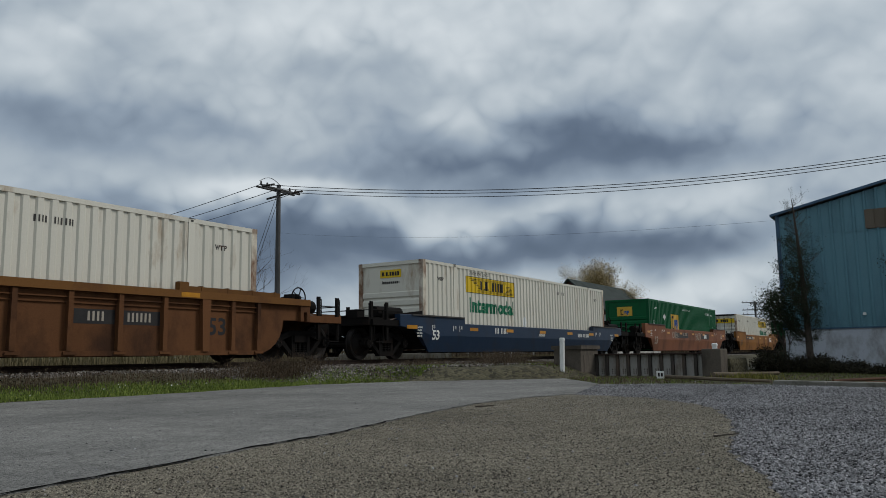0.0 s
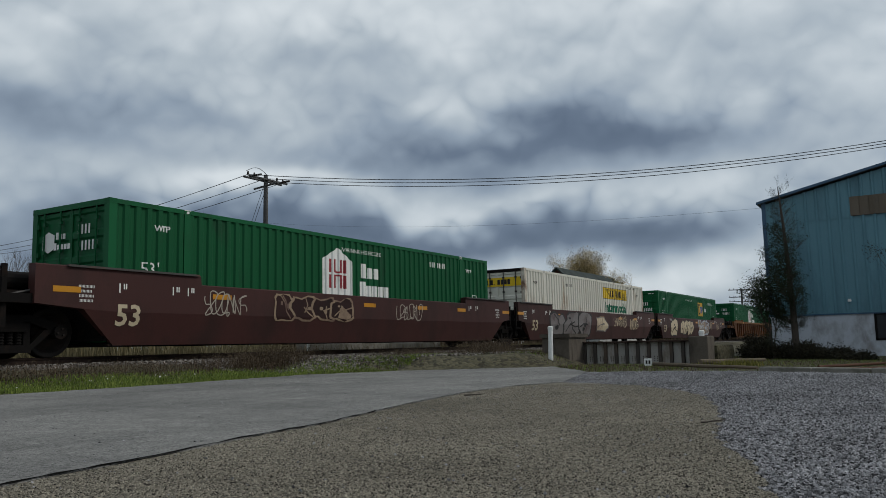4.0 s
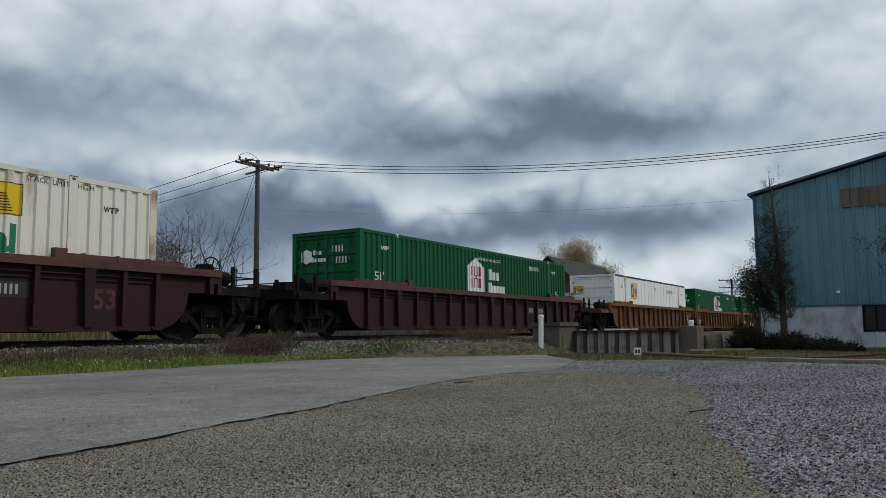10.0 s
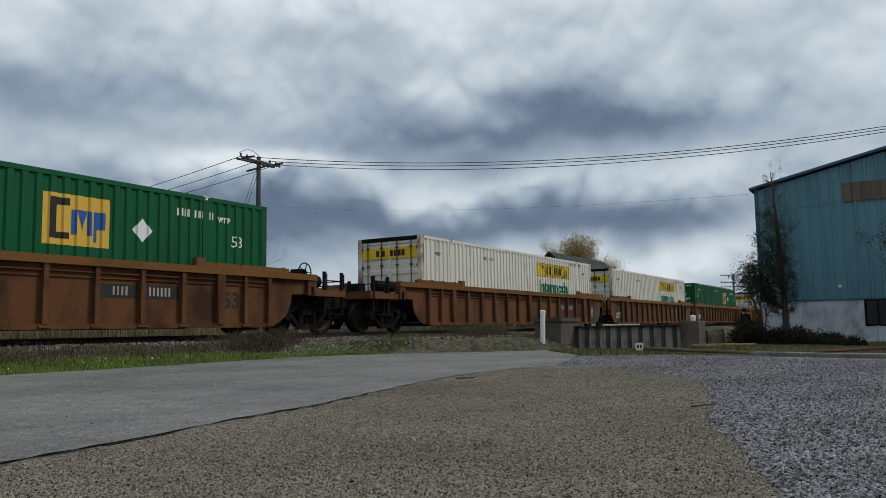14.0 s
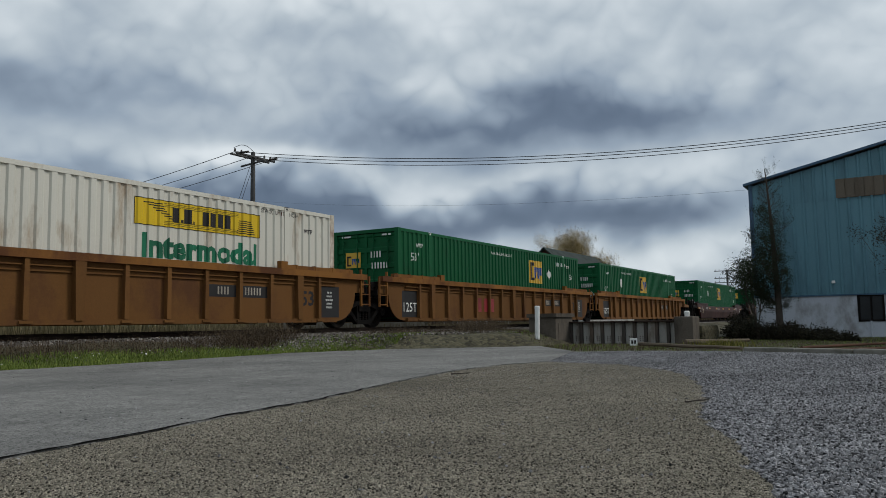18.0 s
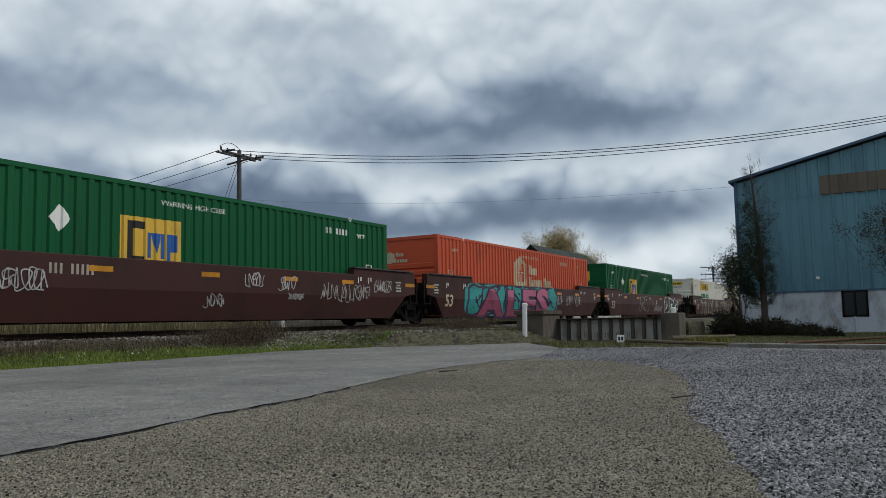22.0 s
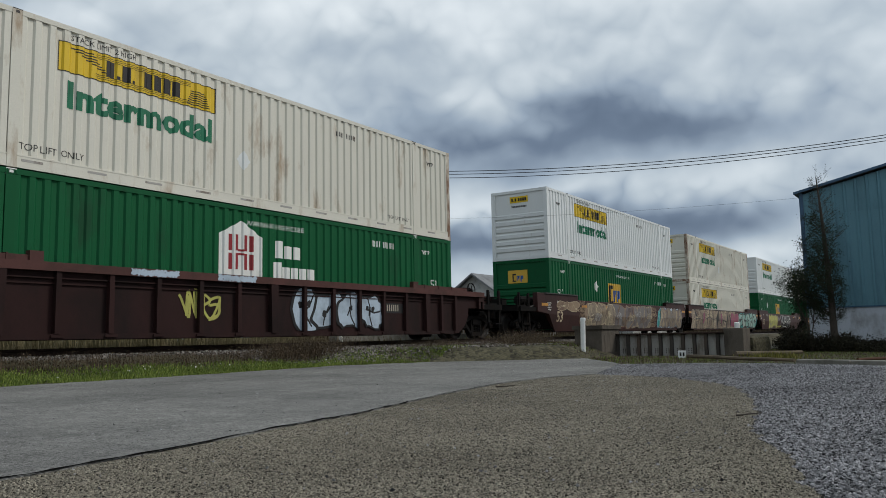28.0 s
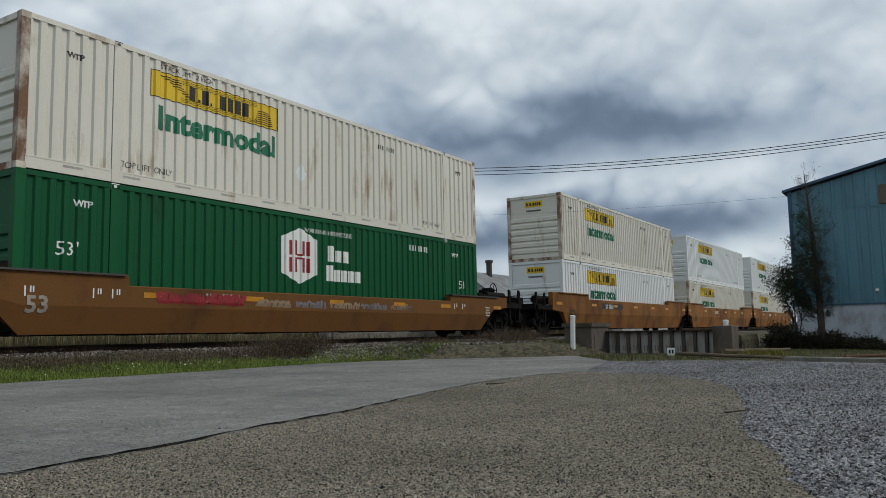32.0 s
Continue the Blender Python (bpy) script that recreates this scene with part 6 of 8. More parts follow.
# -- make-up of the train: kind, steel, left end, right end, top chord, loads from the bottom up --
C, J, P = "coupler", "joint", "pivot"
GAP_CAR, GAP_UNIT = 23.42, 19.42
NOSE_LOGO, DOOR_LOGO = -3.45, 3.25
TRAIN = (
    ("ribbed", M_BROWN, C, C, M_OCHRE, [("cream", 1, NOSE_LOGO)]),
    ("smooth", M_BLUE, C, C, M_BLUE, [("cream", 1, NOSE_LOGO)]),
    ("smooth", M_RUSTY, C, C, M_RUSTY, [("gold", 1, -2.85)]),
    ("smooth", M_YELLOW, C, C, M_YELLOW, [("cream", 0, DOOR_LOGO)]),
    ("smooth", M_MAROON2, C, P, M_MAROON2, [("emblem", 0, 0)]),
    ("smooth", M_MAROON2, J, P, M_MAROON2, [("cream", 0, DOOR_LOGO)]),
    ("smooth", M_MAROON2, J, C, M_MAROON2, [("gold", 0, 2.88)]),
    ("ribbed", M_BROWN, C, C, M_OCHRE, [("emblem", 0, 0)]),
    # maroon ribbed cars: shade painted into the walls, top light into the chords
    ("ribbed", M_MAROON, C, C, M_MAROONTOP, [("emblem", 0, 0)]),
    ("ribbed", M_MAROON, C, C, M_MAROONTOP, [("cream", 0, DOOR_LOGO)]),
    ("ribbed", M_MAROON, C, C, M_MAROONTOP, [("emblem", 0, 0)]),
    ("ribbed", M_BROWN, C, P, M_OCHRE, [("reefer", 0, 0)]),
    ("ribbed", M_BROWN, J, P, M_OCHRE, [("emblem", 0, 0)]),
    ("ribbed", M_BROWN, J, C, M_OCHRE, [("gold", 0, 2.88)]),
    ("ribbed", M_BROWN, C, P, M_OCHRE, [("cream", 0, DOOR_LOGO)]),
    ("ribbed", M_BROWN, J, P, M_OCHRE, [("cream", 0, DOOR_LOGO)]),
    ("ribbed", M_BROWN, J, C, M_OCHRE, [("gold", 0, 2.88)]),
    ("ribbed", M_OCHRE, C, P, M_YELLOW, [("cream", 0, DOOR_LOGO)]),
    ("ribbed", M_OCHRE, J, P, M_YELLOW, [("gold", 0, 2.88)]),
    ("ribbed", M_OCHRE, J, C, M_YELLOW, [("gold", 0, 0.05)]),
    ("smooth", M_MAROON2, C, C, M_MAROON2, [("gold", 0, 0.05)]),
    ("smooth", M_MAROON2, C, P, M_MAROON2, [("gold", 1, -1.12)]),
    ("smooth", M_MAROON2, J, P, M_MAROON2, [("orange", 1, 0)]),
    ("smooth", M_MAROON2, J, C, M_MAROON2, [("gold", 1, -2.6)]),
    ("smooth", M_MAROON2, C, P, M_MAROON2, [("cream", 1, NOSE_LOGO)]),
    ("smooth", M_MAROON2, J, P, M_MAROON2, [("cream", 0, DOOR_LOGO)]),
    ("smooth", M_MAROON2, J, C, M_MAROON2, [("orange", 1, 0)]),
    ("ribbed", M_MAROON, C, C, M_MAROONTOP, [("emblem", 1, 0), ("cream", 1, NOSE_LOGO)]),
    ("smooth", M_MAROON2, C, P, M_MAROON2, [("gold", 1, -1.0), ("white", 1, NOSE_LOGO)]),
    ("smooth", M_MAROON2, J, P, M_MAROON2, [("cream", 1, NOSE_LOGO), ("cream", 1, NOSE_LOGO)]),
    ("smooth", M_MAROON2, J, C, M_MAROON2, [("gold", 1, -0.3), ("white", 1, -3.9)]),
    ("smooth", M_OCHRE, C, C, M_OCHRE, [("emblem", 1, 0), ("cream", 1, NOSE_LOGO)]),
    ("smooth", M_YELLOW, C, P, M_YELLOW, [("white", 1, NOSE_LOGO), ("cream", 1, NOSE_LOGO)]),
    ("smooth", M_YELLOW, J, P, M_YELLOW, [("cream", 1, NOSE_LOGO), ("white", 1, NOSE_LOGO)]),
    ("smooth", M_YELLOW, J, C, M_YELLOW, [("cream", 1, NOSE_LOGO), ("white", 1, NOSE_LOGO)]),
)
MOVING = []
CARS = []
where = -2.55 + L / 2
for i, (kind, steel, le, re, chord_steel, loads) in enumerate(TRAIN):
    car = well_car(kind, steel, le, re, chord_steel, i, i in (1, 20, 31))
    CARS.append(car)
    MOVING.append((car, where, RAIL_Z))
    for k, (style, nose, logo) in enumerate(loads):
        MOVING.append((container(style, nose, logo, i), where, RAIL_Z + 0.27 + k * (H + 0.004)))
    where += GAP_UNIT if re == P else GAP_CAR


def near_wall(i):
    return next(o for o in CARS[i].children if o.name.startswith("side_wall"))


def paint_cars():
    """Spray paint on the walls of the cars."""
    W_ = near_wall
    tag_scrawl(W_(2), -3.9, 1.15, 1.4, 0.4, M_FADE, 11)
    tag_scrawl(W_(2), 1.6, 1.1, 1.6, 0.5, M_FADE, 12)
    sign("dark_panel", "namepanel", lambda bm: quad(bm, 2.4, 4.6, 0.95, 1.32), M_BLACKPAINT, W_(2), 1.555, True, None, "black painted name panel")
    sign("plain_name_mark", "namebars", lambda bm: bars(bm, "AAA", 0.26, 3.5, 1.0, 0.3), M_SIGNW, W_(2), 1.558, True)
    sign("dark_panel", "numpanel", lambda bm: quad(bm, -3.9, -0.9, 0.98, 1.3), M_BLACKPAINT, W_(2), 1.554, True)
    sign("dark_panel", "numpanel3", lambda bm: quad(bm, -6.0, -2.8, 1.1, 1.36), M_BLACKPAINT, W_(3), 1.554, True)
    sign("plain_name_mark", "num3", lambda bm: bars(bm, "AAAA 000000", 0.16, -4.4, 1.15, 0.3, True), M_SIGNW, W_(3), 1.557, True)
    sign("faded_name_mark", "name3", lambda bm: bars(bm, "AAA", 0.36, 5.4, 0.95, 0.3), M_SIGNW, W_(3), 1.557, True)
    sign("plain_name_mark", "sidename", lambda bm: (bars(bm, "CAAAAAA AAAA AAAAA", 0.15, 4.6, 0.82, 0.2, True), bars(bm, "aaaaaa.aaa", 0.13, 0.2, 0.8, 0.2, True)), M_SIGNW, W_(1), 1.557, True)
    graffiti(W_(4), -3.6, -0.6, 0.75, 1.42, 4, M_MAROON, M_TAN, 21, None)
    tag_scrawl(W_(4), -5.2, 1.1, 1.2, 0.5, M_FADE, 22)
    tag_scrawl(W_(4), 2.4, 1.1, 1.4, 0.5, M_FADE, 23)
    graffiti(W_(5), -6.2, -1.2, 0.3, 1.45, 3, M_GREYS, M_BLACKPAINT, 31, None)
    graffiti(W_(5), -0.6, 1.0, 0.55, 1.3, 1, M_CREAM, M_GREYS, 32, None)
    tag_scrawl(W_(5), 3.1, 1.1, 2.1, 0.55, M_CREAM, 33)
    graffiti(W_(6), -6.35, -4.75, 0.32, 1.46, 1, M_CREAM, M_BLACKPAINT, 45, None, label="cream painted rounded figure with black lines")
    graffiti(W_(6), -4.0, -0.7, 0.36, 1.44, 4, M_CREAM, M_BLACKPAINT, 42, None)
    graffiti(W_(6), 0.9, 4.0, 0.4, 1.45, 4, M_TAN, M_PALE, 43, None)
    tag_scrawl(W_(6), 4.8, 1.1, 0.9, 0.6, M_CREAM, 44)
    tag_scrawl(W_(6), 7.0, 1.0, 1.0, 0.5, M_CREAM, 46)
    tag_scrawl(W_(5), 5.3, 0.95, 1.5, 0.55, M_CREAM, 34, thin=0.022)
    for i, s in ((11, 51), (12, 52)):
        for k, x in enumerate((3.7, 4.76)):
            graffiti(W_(i), x - 0.46, x + 0.46, 0.70, 1.12, 2, M_BLUEFADE, M_BLUEFADE, s + 10 * k, None, 1.437, "faded blue painted patch")
    sign("faded_name_mark", "name12", lambda bm: bars(bm, "AAA", 0.34, -3.2, 0.62, 0.3), M_SIGNR, W_(12), 1.436, True)
    sign("faded_name_mark", "name18", lambda bm: bars(bm, "AAA", 0.5, -2.3, 0.5, 0.45), M_SIGNR, W_(18), 1.436, True)
    tag_scrawl(W_(13), -3.6, 0.5, 3.0, 0.35, M_SIGNW, 61, 1.437)
    tag_scrawl(W_(16), -5.9, 0.7, 0.9, 0.8, M_RUSTY, 62, 1.437)
    for k, (x, z, w, h) in enumerate(((-6.0, 0.9, 1.2, 0.5), (-4.2, 1.0, 1.0, 0.4), (0.45, 0.68, 0.65, 0.3), (1.8, 1.2, 0.7, 0.35), (2.95, 1.15, 0.7, 0.4), (3.3, 0.8, 0.6, 0.15), (4.75, 0.98, 0.8, 0.45), (5.6, 0.95, 0.9, 0.5), (6.3, 1.0, 0.7, 0.45), (7.4, 1.18, 0.9, 0.35))):
        tag_scrawl(W_(21), x, z, w, h, M_SPRAYW, 70 + k)
    graffiti(W_(22), -6.2, 2.5, 0.24, 1.48, 7, M_TEAL, M_PURPLE, 81, M_TEAL, label="teal sprayed cloud with purple lines")
    painted_words(W_(22), "ALES", 1.06, -1.85, 0.32, M_PINK, M_PURPLE, 1.95, 1.578, 0.085, True, M_PINKDARK)
    for k, x in enumerate((3.0, 4.4, 5.6)):
        tag_scrawl(W_(22), x, 0.95, 1.0, 0.5, M_SPRAYW, 90 + k)
    graffiti(W_(23), -2.05, 0.05, 0.35, 1.46, 2, M_MAROON2, M_SPRAYW, 101, None, label="white sprayed outline of rounded letters", rim=0.45)
    sign("circle_mark", "ring23", lambda bm: [strip(bm, [(0.98 + 0.17 * math.cos(k * math.tau / 16), 0.98 + 0.17 * math.sin(k * math.tau / 16)) for k in range(17)], 0.02, 0.0)], M_SPRAYW, W_(23), 1.556, True)
    sign("letter_mark", "letter23", lambda bm: draw_letters(bm, "A", 0.3, 1.95, 0.86), M_SIGNW, W_(23), 1.556, True)
    tag_scrawl(W_(23), 2.2, 0.62, 1.5, 0.4, M_SPRAYW, 102)
    tag_scrawl(W_(23), 3.3, 0.62, 0.9, 0.4, M_SPRAYW, 103)
    graffiti(W_(23), 4.4, 8.2, 0.30, 1.42, 3, M_BLACKPAINT, M_SIGNW, 104, None, rim=0.8)
    painted_words(W_(24), "TROLL", 1.08, -2.8, 0.30, M_BLACKPAINT, M_CREAM, 1.5, 1.556, 0.05)
    painted_words(W_(24), "SLAYERS", 1.08, 3.8, 0.30, M_BLACKPAINT, M_CREAM, 1.08, 1.556, 0.05)
    for k, x in enumerate((-5.5, -3.5, -1.0, 1.0, 3.4, 5.2)):
        tag_scrawl(W_(25), x, 0.95, 1.4, 0.55, M_TAN if k % 2 else M_CREAM, 110 + k)
    painted_words(W_(26), "TROLL", 0.96, -3.05, 0.36, M_BLACKPAINT, M_CREAM, 1.06, heavy=True)
    painted_words(W_(26), "SLAYERS", 0.84, 3.42, 0.42, M_BLACKPAINT, M_CREAM, 0.96, heavy=True)
    painted_words(W_(26), "BOMB", 0.5, 0.1, 0.72, M_PALE, M_BLACKPAINT, 0.8)
    graffiti(W_(26), 6.15, 7.25, 0.45, 1.3, 1, M_PALE, M_SIGNW, 121, None)
    graffiti(W_(27), 0.72, 4.1, 0.30, 1.34, 4, M_PALE, M_BLACKPAINT, 131, None, 1.44, "pale blue sprayed letters with black outlines")
    tag_scrawl(W_(27), -2.0, 0.85, 1.2, 0.6, M_LIME, 132, 1.437, 0.03)
    tag_scrawl(W_(27), -3.3, 1.46, 1.1, 0.12, M_PALE, 133, 1.556, 0.02)
    tag_scrawl(W_(27), -1.15, 1.46, 1.1, 0.12, M_PALE, 134, 1.556, 0.02)
    graffiti(W_(28), -7.9, -5.9, 1.0, 1.46, 2, M_TAN, M_CREAM, 141, None, rim=0.8)
    for k in range(4):
        tag_scrawl(W_(28), -5.55, 0.62 + 0.25 * k, 0.6, 0.22, M_TAN, 145 + k)
    graffiti(W_(28), -5.0, -1.9, 0.36, 1.46, 3, M_STONE, M_CREAM, 142, M_TAN, rim=0.7)
    graffiti(W_(28), -2.0, 0.6, 0.28, 1.44, 3, M_GREYS, M_TAN, 143, M_MAROONTOP)
    graffiti(W_(28), 0.4, 3.2, 0.32, 1.44, 3, M_GREYS, M_STONE, 149, M_STONE)
    for k in range(10):
        tag_scrawl(W_(28), -4.7 + 0.85 * k, 0.62 + 0.5 * ((k * 7) % 5) / 5, 0.8, 0.3, (M_CREAM, M_SPRAYW, M_TAN)[k % 3], 200 + k, 1.578, 0.010)
    for k in range(4):
        tag_scrawl(W_(28), 3.75, 0.5 + 0.26 * k, 0.8, 0.22, M_TAN, 190 + k)
    graffiti(W_(28), 4.4, 4.8, 0.30, 1.44, 1, M_TEAL, M_PALE, 147, None)
    graffiti(W_(28), 4.8, 8.4, 0.32, 1.42, 4, M_STONE, M_GREYS, 144, M_PALE)
    stone_band(W_(29), -8.75, 2.0, 151)
    graffiti(W_(29), 0.7, 2.7, 0.35, 1.35, 2, M_PINKDARK, M_TAN, 154, None, 1.566, rim=0.7)
    for k, x in enumerate((-6.3, -2.0)):
        graffiti(W_(29), x, x + 0.28, 0.6, 1.3, 1, M_PINKDARK, M_PURPLE, 155 + k, None, 1.566)
    graffiti(W_(29), 3.1, 8.5, 0.30, 1.42, 5, M_SEA, M_BLACKPAINT, 153, M_TEAL)
    graffiti(W_(30), -5.7, -2.2, 0.26, 1.46, 5, M_LIME, M_GREYS, 161, None)
    tag_scrawl(W_(30), -1.6, 1.1, 0.9, 0.35, M_SPRAYW, 164)
    tag_scrawl(W_(30), -1.3, 0.42, 1.6, 0.14, M_LIME, 165)
    graffiti(W_(30), -0.7, 3.7, 0.32, 1.40, 5, M_BLACKPAINT, M_SIGNW, 162, None, rim=0.8)
    tag_scrawl(W_(30), 3.4, 1.25, 0.8, 0.25, M_SPRAYW, 166)
    tag_scrawl(W_(31), -4.1, 0.92, 2.4, 0.22, M_SIGNR, 171, 1.556, 0.025)
    for k in range(5):
        tag_scrawl(W_(31), -2.0 + 1.3 * k, 0.8, 1.2, 0.30, M_GREYS if k % 2 else M_TAN, 172 + k, 1.556, 0.03)
    sign("dark_panel", "numpanel32", lambda bm: quad(bm, -4.4, -1.6, 1.1, 1.36), M_BLACKPAINT, W_(32), 1.554, True)


paint_cars()


# ---- the place round the track ----
def at(az, r, z=0.0):
    """A place at the heading az (degrees) and the distance r from the eye."""
    return (r * math.sin(radians(az)), r * math.cos(radians(az)), z)


def gz(x, y):
    return float(ground_z(x, y))


def block(bm, x0, x1, y0, y1, z0, z1, edge=0.03):
    """A box with worn edges."""
    n0 = len(bm.verts)
    box(bm, x0, x1, y0, y1, z0, z1)
    bm.edges.ensure_lookup_table()
    bm.verts.ensure_lookup_table()
    vs = set(bm.verts[n0:])
    es = [e for e in bm.edges if e.verts[0] in vs]
    bmesh.ops.bevel(bm, geom=es, offset=edge, segments=2, affect="EDGES", profile=0.6)


def make_barrier():
    wall = thing("retaining_wall", "low steel-sheet retaining wall between stained concrete end blocks", "retaining wall")

    def left_block(bm):
        block(bm, 19.22, 20.45, 7.76, 8.52, -0.15, 0.72)
        block(bm, 19.17, 20.5, 7.72, 8.56, 0.70, 0.80)

    def right_block(bm):
        block(bm, 19.75, 20.5, 4.40, 4.86, -0.15, 0.66)

    part("end_block", "left_block", left_block, M_CONC, wall)
    part("end_block", "right_block", right_block, M_CONC, wall)
    part("inset_panel", "inset", lambda bm: box(bm, 19.4, 20.2, 7.752, 7.762, 0.1, 0.55), M_CONC, wall)
    part("cap_rail", "cap_rail", lambda bm: block(bm, 20.16, 20.42, 4.86, 7.78, 0.535, 0.575, 0.008), M_RAILRUST, wall)
    n = 10
    w = 2.9 / n
    for i in range(n):
        y = 4.88 + i * w
        part("sheet", "wsheet", lambda bm: box(bm, 20.31, 20.34, 0.01, w * 0.72, -0.1, 0.535), M_GALV, wall, pose(0, y, 0))
        part("rib", "wrib", lambda bm: prism(bm, [(20.22, -0.1), (20.34, -0.1), (20.34, 0.535), (20.22, 0.535)], w * 0.72, w * 0.99), M_RIB, wall, pose(0, y, 0))

    def bolt_row(bm):
        for k in range(3):
            for j in range(2):
                box(bm, 20.303, 20.312, 0.04 + j * 0.07, 0.06 + j * 0.07, 0.05 + k * 0.05, 0.08 + k * 0.05)
    for i in range(3, n):
        part("rust_mark", "boltrow", bolt_row, M_RAILRUST, wall, pose(0, 4.88 + i * w, 0))
    # fill behind the wall
    solid("earth_fill", lambda bm: block(bm, 20.42, 22.5, 4.3, 9.0, -0.2, 0.45, 0.15), M_SOIL, "grassy earth fill behind the low wall", "earth", "structure")

    def pipe(h):
        def build(bm):
            tube(bm, (0, 0, -0.2), (0, 0, h - 0.06), 0.062, n=14, caps=False)
            tube(bm, (0, 0, h - 0.075), (0, 0, h - 0.02), 0.070, n=14)
            tube(bm, (0, 0, h - 0.02), (0, 0, h), 0.070, 0.045, n=14)
        return build

    x, y, _ = at(66.68, 20.0)
    solid("bollard", pipe(0.79), M_POSTW, "white plastic pipe bollard leaning in the grass", "bollard", m=pose(x, y, 0.2, 1.0, 1.2, 0))
    x, y, _ = at(77.23, 20.62)
    solid("bollard", pipe(0.16), M_POSTW, "short white pipe bollard on the concrete block", "bollard", m=pose(x - 0.15, y + 0.02, 0.64))
    # small marker box
    x, y, _ = at(73.4, 18.7)
    m = thing("marker_box", "small white marker box with dark marks beside the wall", "marker", m=pose(x, y, 0, 0, 0, -73.4))
    part("box", "mbox", lambda bm: block(bm, -0.085, 0.085, -0.05, 0.05, 0, 0.17, 0.006), M_POSTW, m)
    part("dark_mark", "mmark", lambda bm: (box(bm, -0.05, -0.01, -0.056, -0.049, 0.05, 0.13), box(bm, 0.015, 0.055, -0.056, -0.049, 0.05, 0.13)), M_SIGNK, m)


make_barrier()


def stick(name, p, q, r, mat, label, category, bend=0.06, seed=1):
    def build(bm):
        rr = random.Random(seed)
        n = 6
        pts = [Vector(p).lerp(Vector(q), k / n) + Vector((rr.uniform(-bend, bend), rr.uniform(-bend, bend), rr.uniform(0, bend * 0.2))) for k in range(n + 1)]
        d = (Vector(q) - Vector(p)).normalized()
        u = d.orthogonal().normalized()
        w = d.cross(u)
        rings = [[bm.verts.new(c + (u * math.cos(j * math.tau / 8) + w * math.sin(j * math.tau / 8)) * r * (1 - 0.06 * k)) for j in range(8)] for k, c in enumerate(pts)]
        for a, b in zip(rings, rings[1:]):
            for j in range(8):
                bm.faces.new((a[j], a[(j + 1) % 8], b[(j + 1) % 8], b[j]))
        bm.faces.new(rings[0][::-1])
        bm.faces.new(rings[-1])
    return solid(name, build, mat, label, category)


stick("log", (17.6, 5.15, 0.05), (15.0, 2.55, 0.05), 0.045, M_LOG, "weathered grey-brown log on the grass", "log", seed=4)
stick("log", (17.2, 4.7, 0.04), (15.9, 3.1, 0.04), 0.03, M_LOG, "thin weathered branch on the grass", "log", seed=5)
stick("log", (18.6, 4.3, 0.06), (20.0, 3.2, 0.06), 0.06, M_LOG, "short dark timber on the grass", "log", seed=6)


stick("twig", (7.72, 4.38, 0.02), (7.95, 4.27, 0.02), 0.008, M_BARK, "small dark twig lying on the asphalt", "twig", 0.01, 11)
stick("twig", (5.60, 1.32, 0.015), (5.80, 1.20, 0.02), 0.006, M_BARK, "small dark twig at the gravel's edge", "twig", 0.01, 12)


def kerb(p, q, w, h, label):
    d = math.hypot(q[0] - p[0], q[1] - p[1])
    n = max(1, round(d / 1.0))
    k = thing("kerb", label, "kerb", kind="structure", m=pose(p[0], p[1], 0, 0, 0, math.degrees(math.atan2(q[1] - p[1], q[0] - p[0]))))
    s = d / n
    for i in range(n):
        part("kerb_stone", ("kerbstone", round(s, 3), w), lambda bm: block(bm, 0.008, s - 0.008, -w / 2, w / 2, -0.1, h, 0.02), M_KERB, k, pose(i * s, math.sin(i * 7.1) * 0.02, math.sin(i * 3.3) * 0.012, 0, 0, math.sin(i * 5.1) * 0.8))


kerb((14.95, 2.42), (12.9, -2.0), 0.22, 0.075, "pale weathered concrete kerb along the gravel")
kerb((17.3, 10.0), (17.95, 8.85), 0.2, 0.09, "short pale concrete kerb in the grass")
for (p, q) in (((15.4, 1.55, 0.05), (19.3, -0.35, 0.05)), ((14.7, 1.0, 0.04), (15.9, -0.4, 0.04))):
    stick("old_rail", p, q, 0.03, M_RAILOLD, "dark rusted discarded rail lying in the grass", "rail", 0.01, 8)
solid("sign_post", lambda bm: block(bm, -0.06, 0.06, -0.03, 0.03, -0.2, 0.55, 0.005), M_POSTW, "small white marker post behind the track", "marker", m=pose(21.2, 18.2, 0.22))
solid("platform_edge", lambda bm: block(bm, 21.8, 31.2, 18.9, 19.3, -0.2, 0.72, 0.03), M_KERB, "long pale concrete ledge behind the track", "ledge", "structure")


